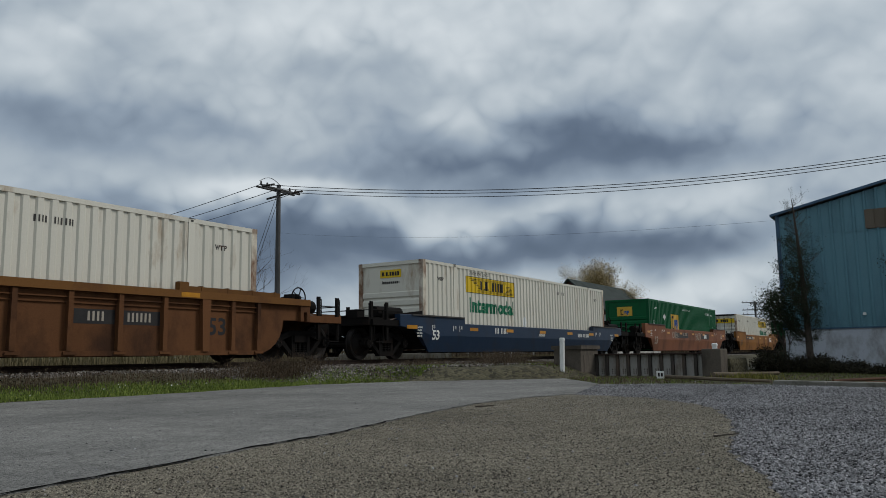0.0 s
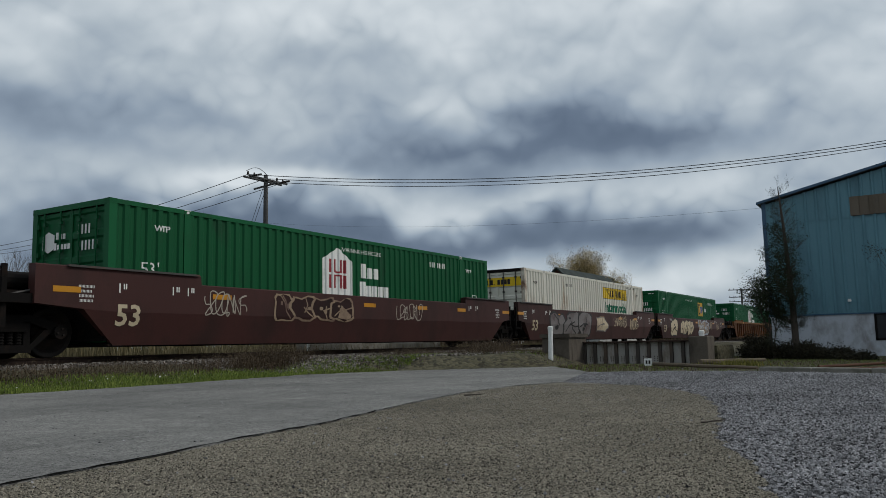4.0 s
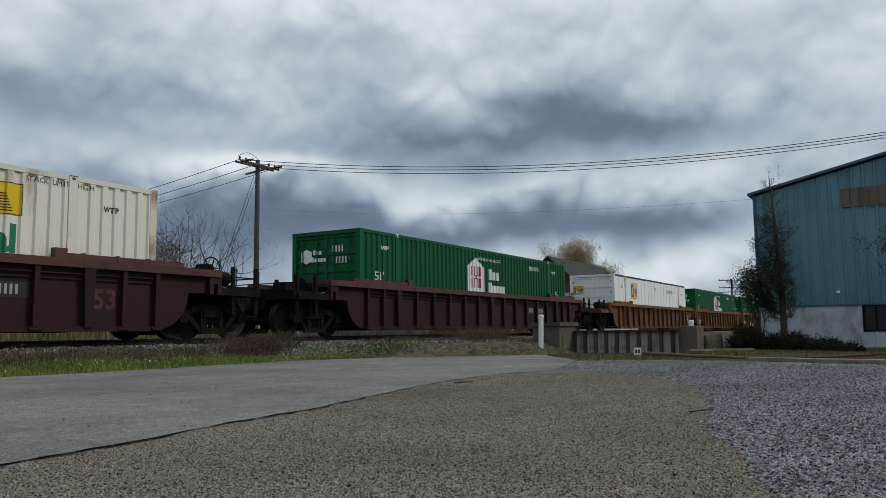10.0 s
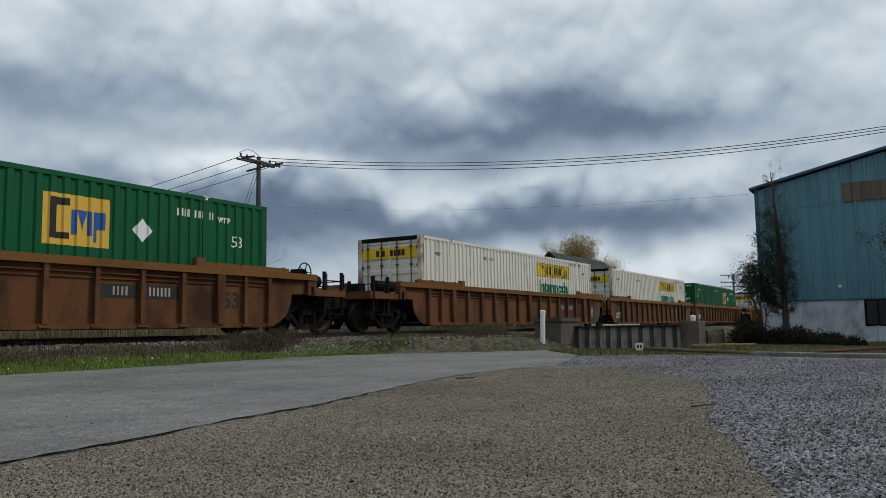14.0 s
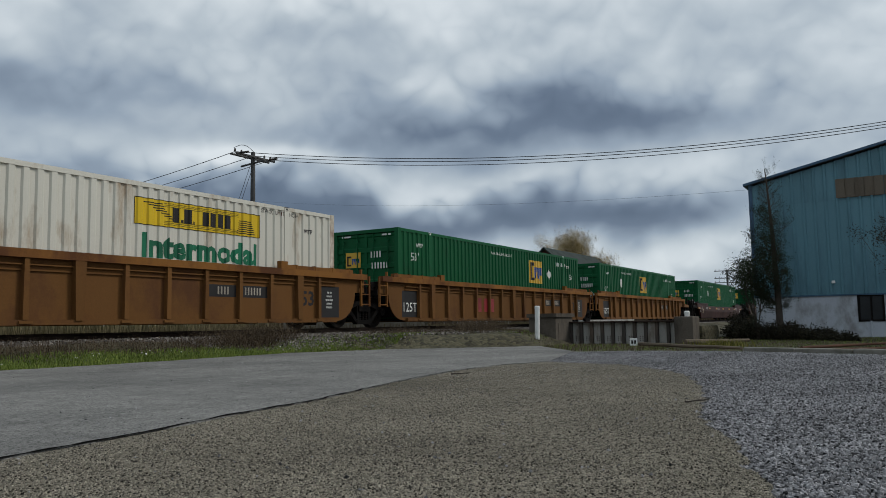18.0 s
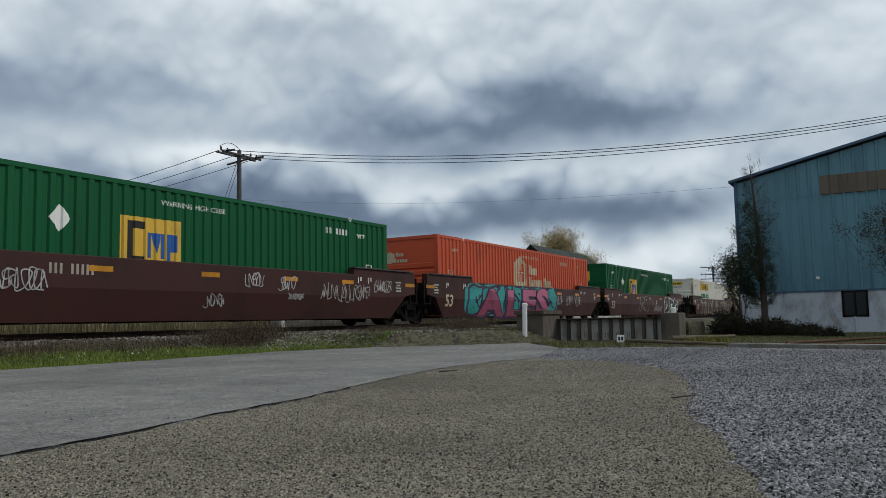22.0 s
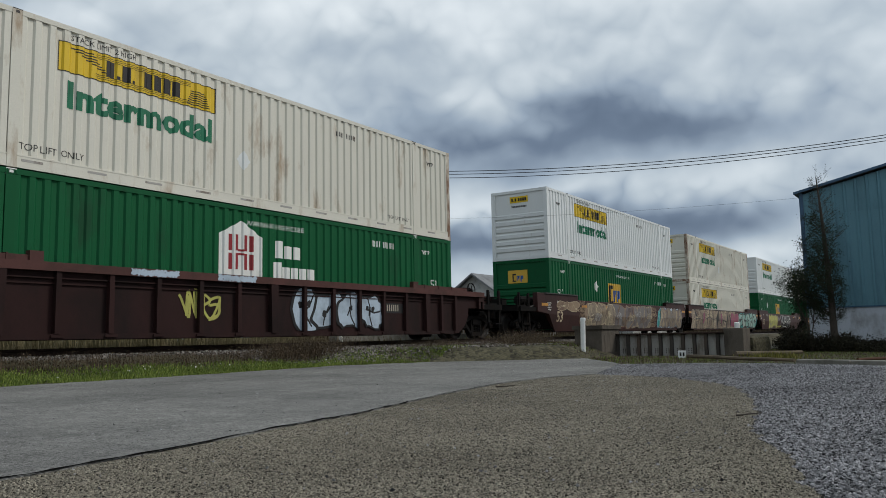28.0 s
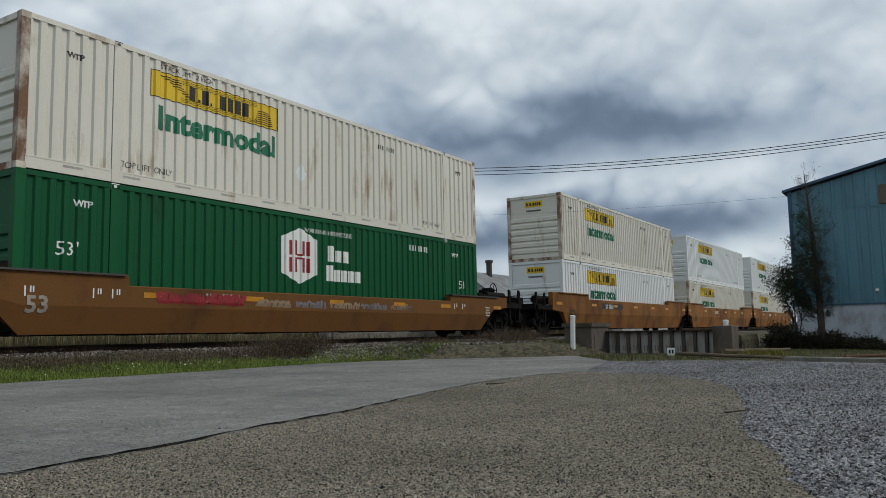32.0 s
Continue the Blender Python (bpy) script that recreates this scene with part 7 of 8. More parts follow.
# -- blue metal building --
def make_building():
    X0, Y1, Y0, X1 = 26.0, 3.85, -15.85, 38.0
    eave, ridge, ym = 4.75, 6.96, -6.0
    b = thing("metal_building", "teal-blue ribbed metal building on a pale masonry base", "building")

    def top(y):
        return eave + (ridge - eave) * (1 - abs(y - ym) / (Y1 - ym))

    base = part("base_wall", "base_wall", lambda bm: (box(bm, X0 - 0.02, X0 + 0.2, 1.05, Y1, -0.3, 1.23), box(bm, X0 - 0.02, X0 + 0.2, Y0, 0.40, -0.3, 1.23), box(bm, X0 - 0.02, X0 + 0.2, 0.40, 1.05, -0.3, 0.46),
                box(bm, X0, X1, Y1 - 0.2, Y1, -0.3, 1.23), box(bm, X0, X1, Y0, Y0 + 0.2, -0.3, 1.23), box(bm, X1 - 0.2, X1, Y0, Y1, -0.3, 1.23)), M_BLOCKWALL, b)
    win = part("window", "bwin", lambda bm: box(bm, X0 + 0.06, X0 + 0.1, 0.42, 1.03, 0.48, 1.21), M_GLASS, b)
    part("window_frame", "bwinf", lambda bm: [box(bm, X0 - 0.035, X0 + 0.06, *r) for r in ((0.38, 0.44, 0.44, 1.24), (1.01, 1.07, 0.44, 1.24), (0.38, 1.07, 0.44, 0.50), (0.38, 1.07, 1.18, 1.24), (0.70, 0.74, 0.5, 1.18))], M_IRON, win)
    part("downpipe", "bpipe", lambda bm: tube(bm, (X0 - 0.05, 0.74, -0.1), (X0 - 0.05, 0.74, 0.46), 0.025, n=6), M_BLOCKWALL, b)
    part("inner_wall", "inner", lambda bm: prism(bm, [(Y0 + 0.05, 1.2), (Y1 - 0.05, 1.2), (Y1 - 0.05, eave - 0.05), (ym, ridge - 0.05), (Y0 + 0.05, eave - 0.05)], 0, 0.02), M_TRIM, b, Matrix(((0, -1, 0, X0 + 0.12), (1, 0, 0, 0), (0, 0, 1, 0), (0, 0, 0, 1))))
    # ribbed sheets in two courses
    w = 0.915

    def sheet_mesh(y, z0, zt):
        def build(bm):
            cols = []
            k = 0
            while k <= 3:
                for dy, dx in ((0.0, -0.035), (0.045, -0.035), (0.075, 0.0), (0.275, 0.0)) if k < 3 else ((0.0, -0.035),):
                    yy = k * 0.305 + dy
                    zz = zt(y + yy)
                    cols.append((bm.verts.new((dx, yy, z0)), bm.verts.new((dx, yy, zz))))
                k += 1
            for a, c in zip(cols, cols[1:]):
                bm.faces.new((a[0], c[0], c[1], a[1]))
        return build

    n = int((Y1 - Y0) / w)
    for i in range(n):
        y = Y1 - (i + 1) * w
        near = y > -2.5
        part("cladding_sheet", ("lowsheet",), sheet_mesh(0, 1.23, lambda yy: 4.07), M_CLAD, b, pose(X0, y, 0))
        part("cladding_sheet", ("topsheet", i), sheet_mesh(y, 4.05, lambda yy: top(yy) - 0.06), M_CLAD, b, pose(X0 - 0.012, y, 0))
    for side, yy in ((0, Y1), (1, Y0)):
        def wall(bm):
            cols = []
            for k in range(int((X1 - X0) / 0.305) + 1):
                for dx, dy in ((0.0, 0.03), (0.06, 0.03), (0.1, 0.0), (0.28, 0.0)):
                    x = min(X0 + k * 0.305 + dx, X1)
                    cols.append((bm.verts.new((x, yy + (dy if not side else -dy), 1.2)), bm.verts.new((x, yy + (dy if not side else -dy), eave))))
            for a, c in zip(cols, cols[1:]):
                bm.faces.new((a[0], c[0], c[1], a[1]))
        part("side_cladding", ("sideclad", side), wall, M_CLAD, b)
    part("corner_trim", "ctrim", lambda bm: box(bm, X0 - 0.05, X0 + 0.1, Y1 - 0.06, Y1 + 0.05, 1.2, eave), M_TRIM, b)
    part("base_flashing", "bflash", lambda bm: box(bm, X0 - 0.055, X0 - 0.002, Y0, Y1 + 0.03, 1.21, 1.25), M_TRIM, b)
    part("rear_wall", "rearwall", lambda bm: prism(bm, [(Y0, 1.2), (Y1, 1.2), (Y1, eave), (ym, ridge), (Y0, eave)], 0, 0.05), M_CLAD, b, Matrix(((0, -1, 0, X1), (1, 0, 0, 0), (0, 0, 1, 0), (0, 0, 0, 1))))
    sl = (ridge - eave) / (Y1 - ym)
    for s, (ya, za, yb, zb) in enumerate(((Y1 + 0.18, eave - 0.18 * sl, ym, ridge), (Y0 - 0.18, eave - 0.18 * sl, ym, ridge))):
        part("roof", ("roof", s), lambda bm: prism(bm, [(ya, za), (yb, zb), (yb, zb + 0.06), (ya, za + 0.06)], -(X0 - 0.15), -(X1 + 0.15)), M_ROOF2, b, Matrix(((0, -1, 0, 0), (1, 0, 0, 0), (0, 0, 1, 0), (0, 0, 0, 1))))
        part("roof_trim", ("rtrim", s), lambda bm: prism(bm, [(ya, za - 0.01), (yb, zb - 0.01), (yb, zb + 0.065), (ya, za + 0.065)], -(X0 - 0.19), -(X0 - 0.15)), M_TRIM, b, Matrix(((0, -1, 0, 0), (1, 0, 0, 0), (0, 0, 1, 0), (0, 0, 0, 1))))
    # boarded strip
    strip = part("boarded_opening", "bstrip", lambda bm: box(bm, X0 - 0.035, X0 - 0.02, -2.6, 1.46, 4.10, 4.68), M_BOARD, b)
    for i in range(16):
        part("board", "bboard", lambda bm: box(bm, X0 - 0.06, X0 - 0.035, 0.004, 0.246, 4.11, 4.67), M_BOARD, strip, pose(math.sin(i * 9.1) * 0.006, -2.6 + i * 0.2535, 0))
    part("wall_lamp", "wlamp", lambda bm: (box(bm, X0 - 0.14, X0 - 0.03, 1.62, 1.70, 1.60, 1.66), tube(bm, (X0 - 0.1, 1.66, 1.58), (X0 - 0.1, 1.66, 1.62), 0.05, n=8)), M_POSTW, b)


make_building()


# -- trees and shrubs --
def branches(bm, start, direction, length, radius, depth, r, tips, up=0.12, split=(2, 4), spread=0.75):
    """A limb that forks into finer limbs; the ends are kept in tips."""
    p, d = Vector(start), Vector(direction).normalized()
    n = 3
    for k in range(n):
        q = p + d * (length / n)
        tube(bm, p, q, radius * (1 - 0.22 * k), radius * (1 - 0.22 * (k + 1)), n=7 if depth > 2 else 5 if depth > 1 else 4, caps=False)
        p = q
        d = (d + Vector((r.uniform(-1, 1), r.uniform(-1, 1), r.uniform(-0.6, 1))) * 0.16 + Vector((0, 0, up))).normalized()
        if depth > 0 and k > 0:
            tips.append(p.copy())
    if depth == 0:
        tips.append(p.copy())
        return
    for _ in range(r.randint(*split)):
        nd = (d + Vector((r.uniform(-1, 1), r.uniform(-1, 1), r.uniform(-0.5, 0.8))) * spread).normalized()
        branches(bm, p, nd, length * r.uniform(0.6, 0.85), radius * 0.5, depth - 1, r, tips, up, split, spread)


def leaves(name, centres, per, spread, size, mat, parent, seed):
    rng = np.random.default_rng(seed)
    c = np.repeat(np.array([tuple(v) for v in centres]), per, 0)
    n = len(c)
    c = c + rng.normal(0, spread, (n, 3))
    u = rng.normal(size=(n, 3))
    u /= np.linalg.norm(u, axis=1, keepdims=True)
    v = np.cross(u, rng.normal(size=(n, 3)))
    v /= np.linalg.norm(v, axis=1, keepdims=True)
    s = size * rng.uniform(0.6, 1.4, (n, 1))
    pts = np.stack([c - u * s, c + v * s * 0.5, c + u * s, c - v * s * 0.5], 1)
    ob = new(name, scatter(name, (pts, [(0, 1, 2, 3)]), mat))
    ob.parent = parent
    ob["kind"] = "stuff"
    return ob


def tree(x, y, height, label, leaf=None, per=0, spread=0.3, size=0.1, seed=1, trunk_r=0.16, lean=(0, 0), depth=4, first=0.28, wide=0.75, split=(2, 4), up=0.10):
    r = random.Random(seed)
    t = thing("tree", label, "tree", m=pose(x, y, gz(x, y)))
    bm = bmesh.new()
    tips = []
    p = Vector((0, 0, -0.2))
    q = Vector((lean[0] * 0.3, lean[1] * 0.3, height * first))
    tube(bm, p, q, trunk_r * 1.25, trunk_r, n=10)
    for k in range(4):
        a = k * math.tau / 4 + r.uniform(-0.5, 0.5)
        branches(bm, q, (math.cos(a) * wide, math.sin(a) * wide, 1.0), height * 0.27, trunk_r * 0.62, depth - 1, r, tips, up, split, wide)
    top = max(v.co.z for v in bm.verts)
    k = (height - q.z) / max(0.1, top - q.z)
    for v in bm.verts:
        if v.co.z > q.z:
            v.co.z = q.z + (v.co.z - q.z) * k
    tips = [Vector((c.x, c.y, q.z + (c.z - q.z) * k if c.z > q.z else c.z)) for c in tips]
    me = bpy.data.meshes.new("trunk")
    bm.to_mesh(me)
    bm.free()
    me.materials.append(M_BARK)
    trunk = new("trunk", me)
    trunk.parent = t
    if leaf:
        leaves("crown", tips, per, spread, size, leaf, t, seed)
    return t


x, y, _ = at(69.5, 86)
tree(x, y, 10.1, "broad tree with thinning golden autumn leaves", M_LEAFGOLD, 34, 0.30, 0.055, 5, 0.25, depth=5, wide=0.75, first=0.16)
x, y, _ = at(67.4, 84)
tree(x, y, 8.6, "small tree with sparse golden leaves", M_LEAFGOLD, 16, 0.25, 0.05, 6, 0.18, depth=4, wide=0.7)
x, y, _ = at(70.6, 84)
tree(x, y, 7.6, "small tree with sparse pale leaves", M_LEAFGOLD, 16, 0.25, 0.05, 9, 0.18, depth=5, wide=0.8)
x, y, _ = at(42.1, 45)
tree(x, y, 8.0, "leafless tree with fine upright twigs", None, seed=12, trunk_r=0.15, depth=6, wide=0.95, first=0.2, up=0.05, split=(2, 3))
x, y, _ = at(43.6, 46)
tree(x, y, 7.0, "leafless tree with fine upright twigs", None, seed=22, trunk_r=0.12, depth=6, wide=0.85, first=0.2, up=0.05, split=(2, 3))
x, y, _ = at(39.0, 46)
tree(x, y, 6.0, "small tree with a few dull brown leaves", M_LEAFBROWN, 6, 0.2, 0.05, 13, 0.11, depth=5, wide=0.8, first=0.2)
x, y, _ = at(37.4, 47)
tree(x, y, 4.9, "small tree with a few dull brown leaves", M_LEAFBROWN, 6, 0.2, 0.05, 14, 0.10, depth=4, wide=0.8, first=0.2)
x, y, _ = at(30.3, 50)
tree(x, y, 6.6, "leafless tree with fine upright twigs", None, seed=15, trunk_r=0.12, depth=5, wide=0.7, first=0.2)


def ragged_evergreen():
    """The half-bare conifer against the blue building."""
    x, y, _ = at(83.0, 23.6)
    r = random.Random(31)
    t = thing("tree", "ragged half-bare evergreen tree against the blue building", "tree", m=pose(x, y, 0))
    bm = bmesh.new()
    tips, hi = [], []
    pts = [Vector((0, 0, -0.2)), Vector((0.02, 0.02, 1.2)), Vector((-0.02, 0.06, 2.6)), Vector((0.0, 0.12, 3.8)), Vector((0.0, 0.18, 4.75))]
    for k in range(4):
        tube(bm, pts[k], pts[k + 1], (0.10, 0.085, 0.06, 0.032)[k], (0.085, 0.06, 0.032, 0.012)[k], n=9)
    for i in range(150):
        f = (i + r.random()) / 150
        z = 0.75 + 3.95 * f
        k = min(3, next((j for j in range(4) if pts[j + 1].z >= z), 3))
        c = pts[k].lerp(pts[k + 1], (z - pts[k].z) / (pts[k + 1].z - pts[k].z))
        a = r.uniform(0, math.tau)
        side = math.sin(a)
        ln = (0.66 - 0.30 * f) * r.uniform(0.45, 1.1) * (1.2 if side > 0.2 and f < 0.5 else 0.62 if f < 0.5 else 0.9)
        d = Vector((math.cos(a) * 0.8, math.sin(a), 0.15 + 0.25 * f))
        out = []
        branches(bm, c, d, ln * 0.6, 0.015 * (1.3 - f), 2, r, out, 0.10, (2, 3), 0.55)
        if f < 0.45:
            tips += out if side > 0 else out[::4]
        elif f < 0.70:
            tips += out[::3] if side > 0 else out[::6]
        else:
            hi += out[::3]
    me = bpy.data.meshes.new("trunk")
    bm.to_mesh(me)
    bm.free()
    me.materials.append(M_BARK)
    tr = new("trunk", me)
    tr.parent = t
    leaves("crown", tips, 26, 0.07, 0.019, M_LEAFDARK, t, 31)
    leaves("crown", hi, 5, 0.03, 0.013, M_LEAFDARK, t, 35)
    # leafy stem that leans to the track
    t2 = thing("shrub", "dark leafy shrub leaning out beside the evergreen", "shrub", m=pose(x - 0.1, y + 0.55, 0))
    bm = bmesh.new()
    tips = []
    for k in range(4):
        branches(bm, (0, 0, -0.1), (r.uniform(-0.25, 0.25), 0.02 + 0.1 * k * 0.3, 1.0), 0.85, 0.032, 3, r, tips, 0.10, (2, 3), 0.55)
    me = bpy.data.meshes.new("stem")
    bm.to_mesh(me)
    bm.free()
    me.materials.append(M_BARK)
    s = new("stem", me)
    s.parent = t2
    leaves("foliage", tips, 55, 0.10, 0.020, M_LEAFDARK, t2, 33)


ragged_evergreen()


def shrub(x, y, w, h, mat, label, seed, per=26, size=0.05, stems=9):
    r = random.Random(seed)
    t = thing("shrub", label, "shrub", m=pose(x, y, gz(x, y)))
    bm = bmesh.new()
    tips = []
    for k in range(stems):
        a = r.uniform(0, math.tau)
        branches(bm, (math.cos(a) * w * 0.3 * r.random(), math.sin(a) * w * 0.3 * r.random(), -0.05), (math.cos(a) * w / h * 0.5, math.sin(a) * w / h * 0.5, 1.0), h * 0.45, 0.015, 2, r, tips, 0.05, (2, 3), 0.8)
    for v in bm.verts:
        v.co.z = min(v.co.z, h * 1.05)
    tips = [Vector((c.x, c.y, min(c.z, h))) for c in tips]
    me = bpy.data.meshes.new("stem")
    bm.to_mesh(me)
    bm.free()
    me.materials.append(M_BARK)
    s = new("stem", me)
    s.parent = t
    if per:
        leaves("foliage", tips, per, w * 0.07, size, mat, t, seed)


for k, (az_, r_, w_, h_) in enumerate(((80.7, 24.5, 1.1, 0.5), (81.8, 24.0, 1.3, 0.6), (83.2, 23.8, 1.3, 0.55), (84.4, 23.6, 1.2, 0.48), (85.4, 23.2, 1.1, 0.36), (86.3, 22.6, 0.9, 0.26), (87.0, 22.0, 0.7, 0.16), (81.2, 27.5, 1.5, 0.9))):
    x, y, _ = at(az_, r_)
    shrub(x, y, w_, h_ * 0.8, M_SHRUB, "low dark brown-green shrub at the building's foot", 40 + k, 40, 0.03)
x, y, _ = at(92.2, 19.5)
shrub(x, y, 1.1, 2.8, M_SHRUB, "tall twiggy shrub with dull dark leaves", 60, 40, 0.02, 20)


# -- houses behind the track --
def gable_house(x0, x1, y0, y1, eave, ridge, wall_mat, gable_mat, roof_mat, label, chimneys=(), over=0.45):
    h = thing("house", label, "house")
    ym = (y0 + y1) / 2
    turn = Matrix(((0, -1, 0, 0), (1, 0, 0, 0), (0, 0, 1, 0), (0, 0, 0, 1)))
    part("wall", ("hwall", x0), lambda bm: box(bm, x0, x1, y0, y1, 0.1, eave), wall_mat, h)
    for k, x in enumerate((x0, x1)):
        part("gable", ("hgable", x), lambda bm: prism(bm, [(y0, eave), (y1, eave), (ym, ridge)], -x - 0.06, -x + 0.06), gable_mat, h, turn)
    for s in (0, 1):
        ya, yb = ((y0 - over, ym), (y1 + over, ym))[s]
        za = eave - over * (ridge - eave) / (ym - y0)
        part("roof", ("hroof", x0, s), lambda bm: prism(bm, [(ya, za), (yb, ridge), (yb, ridge + 0.14), (ya, za + 0.14)], -(x0 - 0.5), -(x1 + 0.5)), roof_mat, h, turn)
    for k in range(3):
        xx = x0 + (k + 0.6) * (x1 - x0) / 3.3
        w = part("window", ("hwin", x0, k), lambda bm: box(bm, xx, xx + 1.0, y0 - 0.05, y0 + 0.02, 1.2, 2.4), M_GLASS, h)
        part("window_frame", ("hwinf", x0, k), lambda bm: [box(bm, xx + a, xx + b, y0 - 0.08, y0 - 0.03, c, d) for a, b, c, d in ((-0.08, 0, 1.1, 2.5), (1.0, 1.08, 1.1, 2.5), (-0.08, 1.08, 1.1, 1.2), (-0.08, 1.08, 2.4, 2.5))], M_SIDING, w)
    for k, (cx, cy, cz, r, mat) in enumerate(chimneys):
        part("chimney", ("chim", cx), lambda bm: (tube(bm, (cx, cy, eave), (cx, cy, cz - 0.2), r, n=10), tube(bm, (cx, cy, cz - 0.2), (cx, cy, cz), r * 1.35, n=10)), mat, h)
    return h


gable_house(65.0, 79.0, 23.4, 30.6, 3.9, 7.05, M_SIDING, M_BRICK, M_ROOF, "house with a dark green shingled roof and brown gable", ((64.7, 29.4, 7.0, 0.12, M_DARKMET),))
x, y, _ = at(61.2, 60)
gable_house(x - 3.5, x + 3.5, y - 2.5, y + 3.5, 2.9, 5.0, M_SIDING, M_SIDING, M_ROOF2, "pale house with a light grey roof", ((x - 0.4, y + 0.2, 6.1, 0.22, M_DARKMET),))
x, y, _ = at(57.4, 62)
gable_house(x - 3.0, x + 3.0, y - 1.5, y + 4.5, 2.6, 4.2, M_SIDING, M_SIDING, M_ROOF2, "low pale house with a rusty flue", ((x, y + 1.3, 6.3, 0.2, M_RUSTY),))
x, y, _ = at(30.0, 80)
gable_house(x - 4, x + 4, y - 3, y + 3, 4.0, 6.9, M_SIDING, M_SIDING, M_SIDING, "white shed with a pale roof")


# -- poles and wires --
P1, P2, P0 = Vector((31.1, 29.7, 9.75)), Vector((41.6, -1.8, 9.75)), Vector((37.5, 79.0, 9.75))


def utility_pole(name, x, y, h, arms, label, r=0.15, arm_dir=(1, 0), arm_len=2.9):
    p = thing(name, label, "utility pole", m=pose(x, y, 0.2))
    part("pole", ("pole", x), lambda bm: tube(bm, (0, 0, -0.3), (0, 0, h), r * 1.15, r * 0.75, n=12), M_POLE, p)
    ax, ay = arm_dir
    for i, z in enumerate(arms):
        for s in (-0.2, 0.2):
            part("crossarm", ("arm", x, i, s), lambda bm: tube(bm, (-ax * arm_len / 2 - ay * s, -ay * arm_len / 2 + ax * s, z), (ax * arm_len / 2 - ay * s, ay * arm_len / 2 + ax * s, z), 0.06, n=6), M_POLE, p)
        for k in (-0.46, -0.3, 0.3, 0.46):
            part("insulator", ("ins", x, i, k), lambda bm: (tube(bm, (ax * arm_len * k, ay * arm_len * k, z + 0.05), (ax * arm_len * k, ay * arm_len * k, z + 0.16), 0.03, n=6), tube(bm, (ax * arm_len * k, ay * arm_len * k, z + 0.14), (ax * arm_len * k, ay * arm_len * k, z + 0.28), 0.065, 0.04, n=8)), M_DARKMET, p)
    return p


main_pole = utility_pole("utility_pole", 31.1, 29.7, 9.75, (9.45,), "weathered wooden utility pole with a double crossarm")
part("crossarm_low", "armlow", lambda bm: tube(bm, (-0.25, -1.1, 9.15), (0.25, 1.1, 9.15), 0.055, n=6), M_POLE, main_pole)
part("jumper_wire", "jump", lambda bm: [tube(bm, (-1.45 + 0.16 * k, 0, 9.72 + 0.3 * math.sin(k * math.pi / 10)), (-1.45 + 0.16 * (k + 1), 0, 9.72 + 0.3 * math.sin((k + 1) * math.pi / 10)), 0.016, n=4) for k in range(10)], M_WIRE, main_pole)
for k in (-0.4, 0.35):
    part("strain_insulator", ("strain", k), lambda bm: [tube(bm, (k * 2.9 + 0.02 * j, -0.25 - 0.13 * j, 9.5), (k * 2.9 + 0.02 * j, -0.34 - 0.13 * j, 9.5), 0.06, n=8) for j in range(4)], M_DARKMET, main_pole)
utility_pole("utility_pole", 41.6, -1.8, 9.75, (9.45,), "weathered wooden utility pole with a double crossarm")
utility_pole("utility_pole", 37.5, 79.0, 9.75, (9.45,), "weathered wooden utility pole with a double crossarm")
x, y, _ = at(79.83, 150)
utility_pole("utility_pole", x, y, 9.2, (9.0, 7.7, 6.9), "distant wooden utility pole with three crossarms", 0.2, (0.18, -0.98), 4.4)
x, y, _ = at(34.55, 120)
utility_pole("utility_pole", x, y, 10.6, (10.2,), "distant wooden utility pole with a crossarm", 0.2, (0.8, -0.6), 3.6)


def wire(p, q, sag, r, label):
    def build(bm):
        n = 26
        pts = []
        for k in range(n + 1):
            f = k / n
            v = Vector(p).lerp(Vector(q), f)
            v.z -= sag * 4 * f * (1 - f)
            pts.append(v)
        rings = [[bm.verts.new(v + Vector((0, r * math.cos(j * math.tau / 5), r * math.sin(j * math.tau / 5)) if abs(q[0] - p[0]) > abs(q[1] - p[1]) else (r * math.cos(j * math.tau / 5), 0, r * math.sin(j * math.tau / 5)))) for j in range(5)] for v in pts]
        for a, b in zip(rings, rings[1:]):
            for j in range(5):
                bm.faces.new((a[j], a[(j + 1) % 5], b[(j + 1) % 5], b[j]))
    solid("overhead_wire", build, M_WIRE, label, "wire", group="overhead wires")


for dx, sag in ((-1.35, 1.05), (0.0, 1.0), (1.35, 1.0)):
    wire((P1.x + dx, P1.y, P1.z), (P2.x + 0.75 + dx * 0.45, P2.y, P2.z), sag, 0.018, "black overhead power line between wooden poles")
    wire((P1.x + dx, P1.y, P1.z), (P0.x + dx, P0.y, P0.z), 1.0, 0.018, "black overhead power line between wooden poles")
for dx in (0.0, 0.5):
    wire((P1.x - 0.1, P1.y, P1.z - 0.3 - dx), (P1.x - 2.6 + dx * 0.4, P1.y + 1.5, 0.3), 0.0, 0.018, "guy wire stayed from a wooden pole")
wire((31.1, 29.6, 7.3), (26.05, 3.95, 4.62), 0.38, 0.003, "thin service wire from the pole to the blue building")


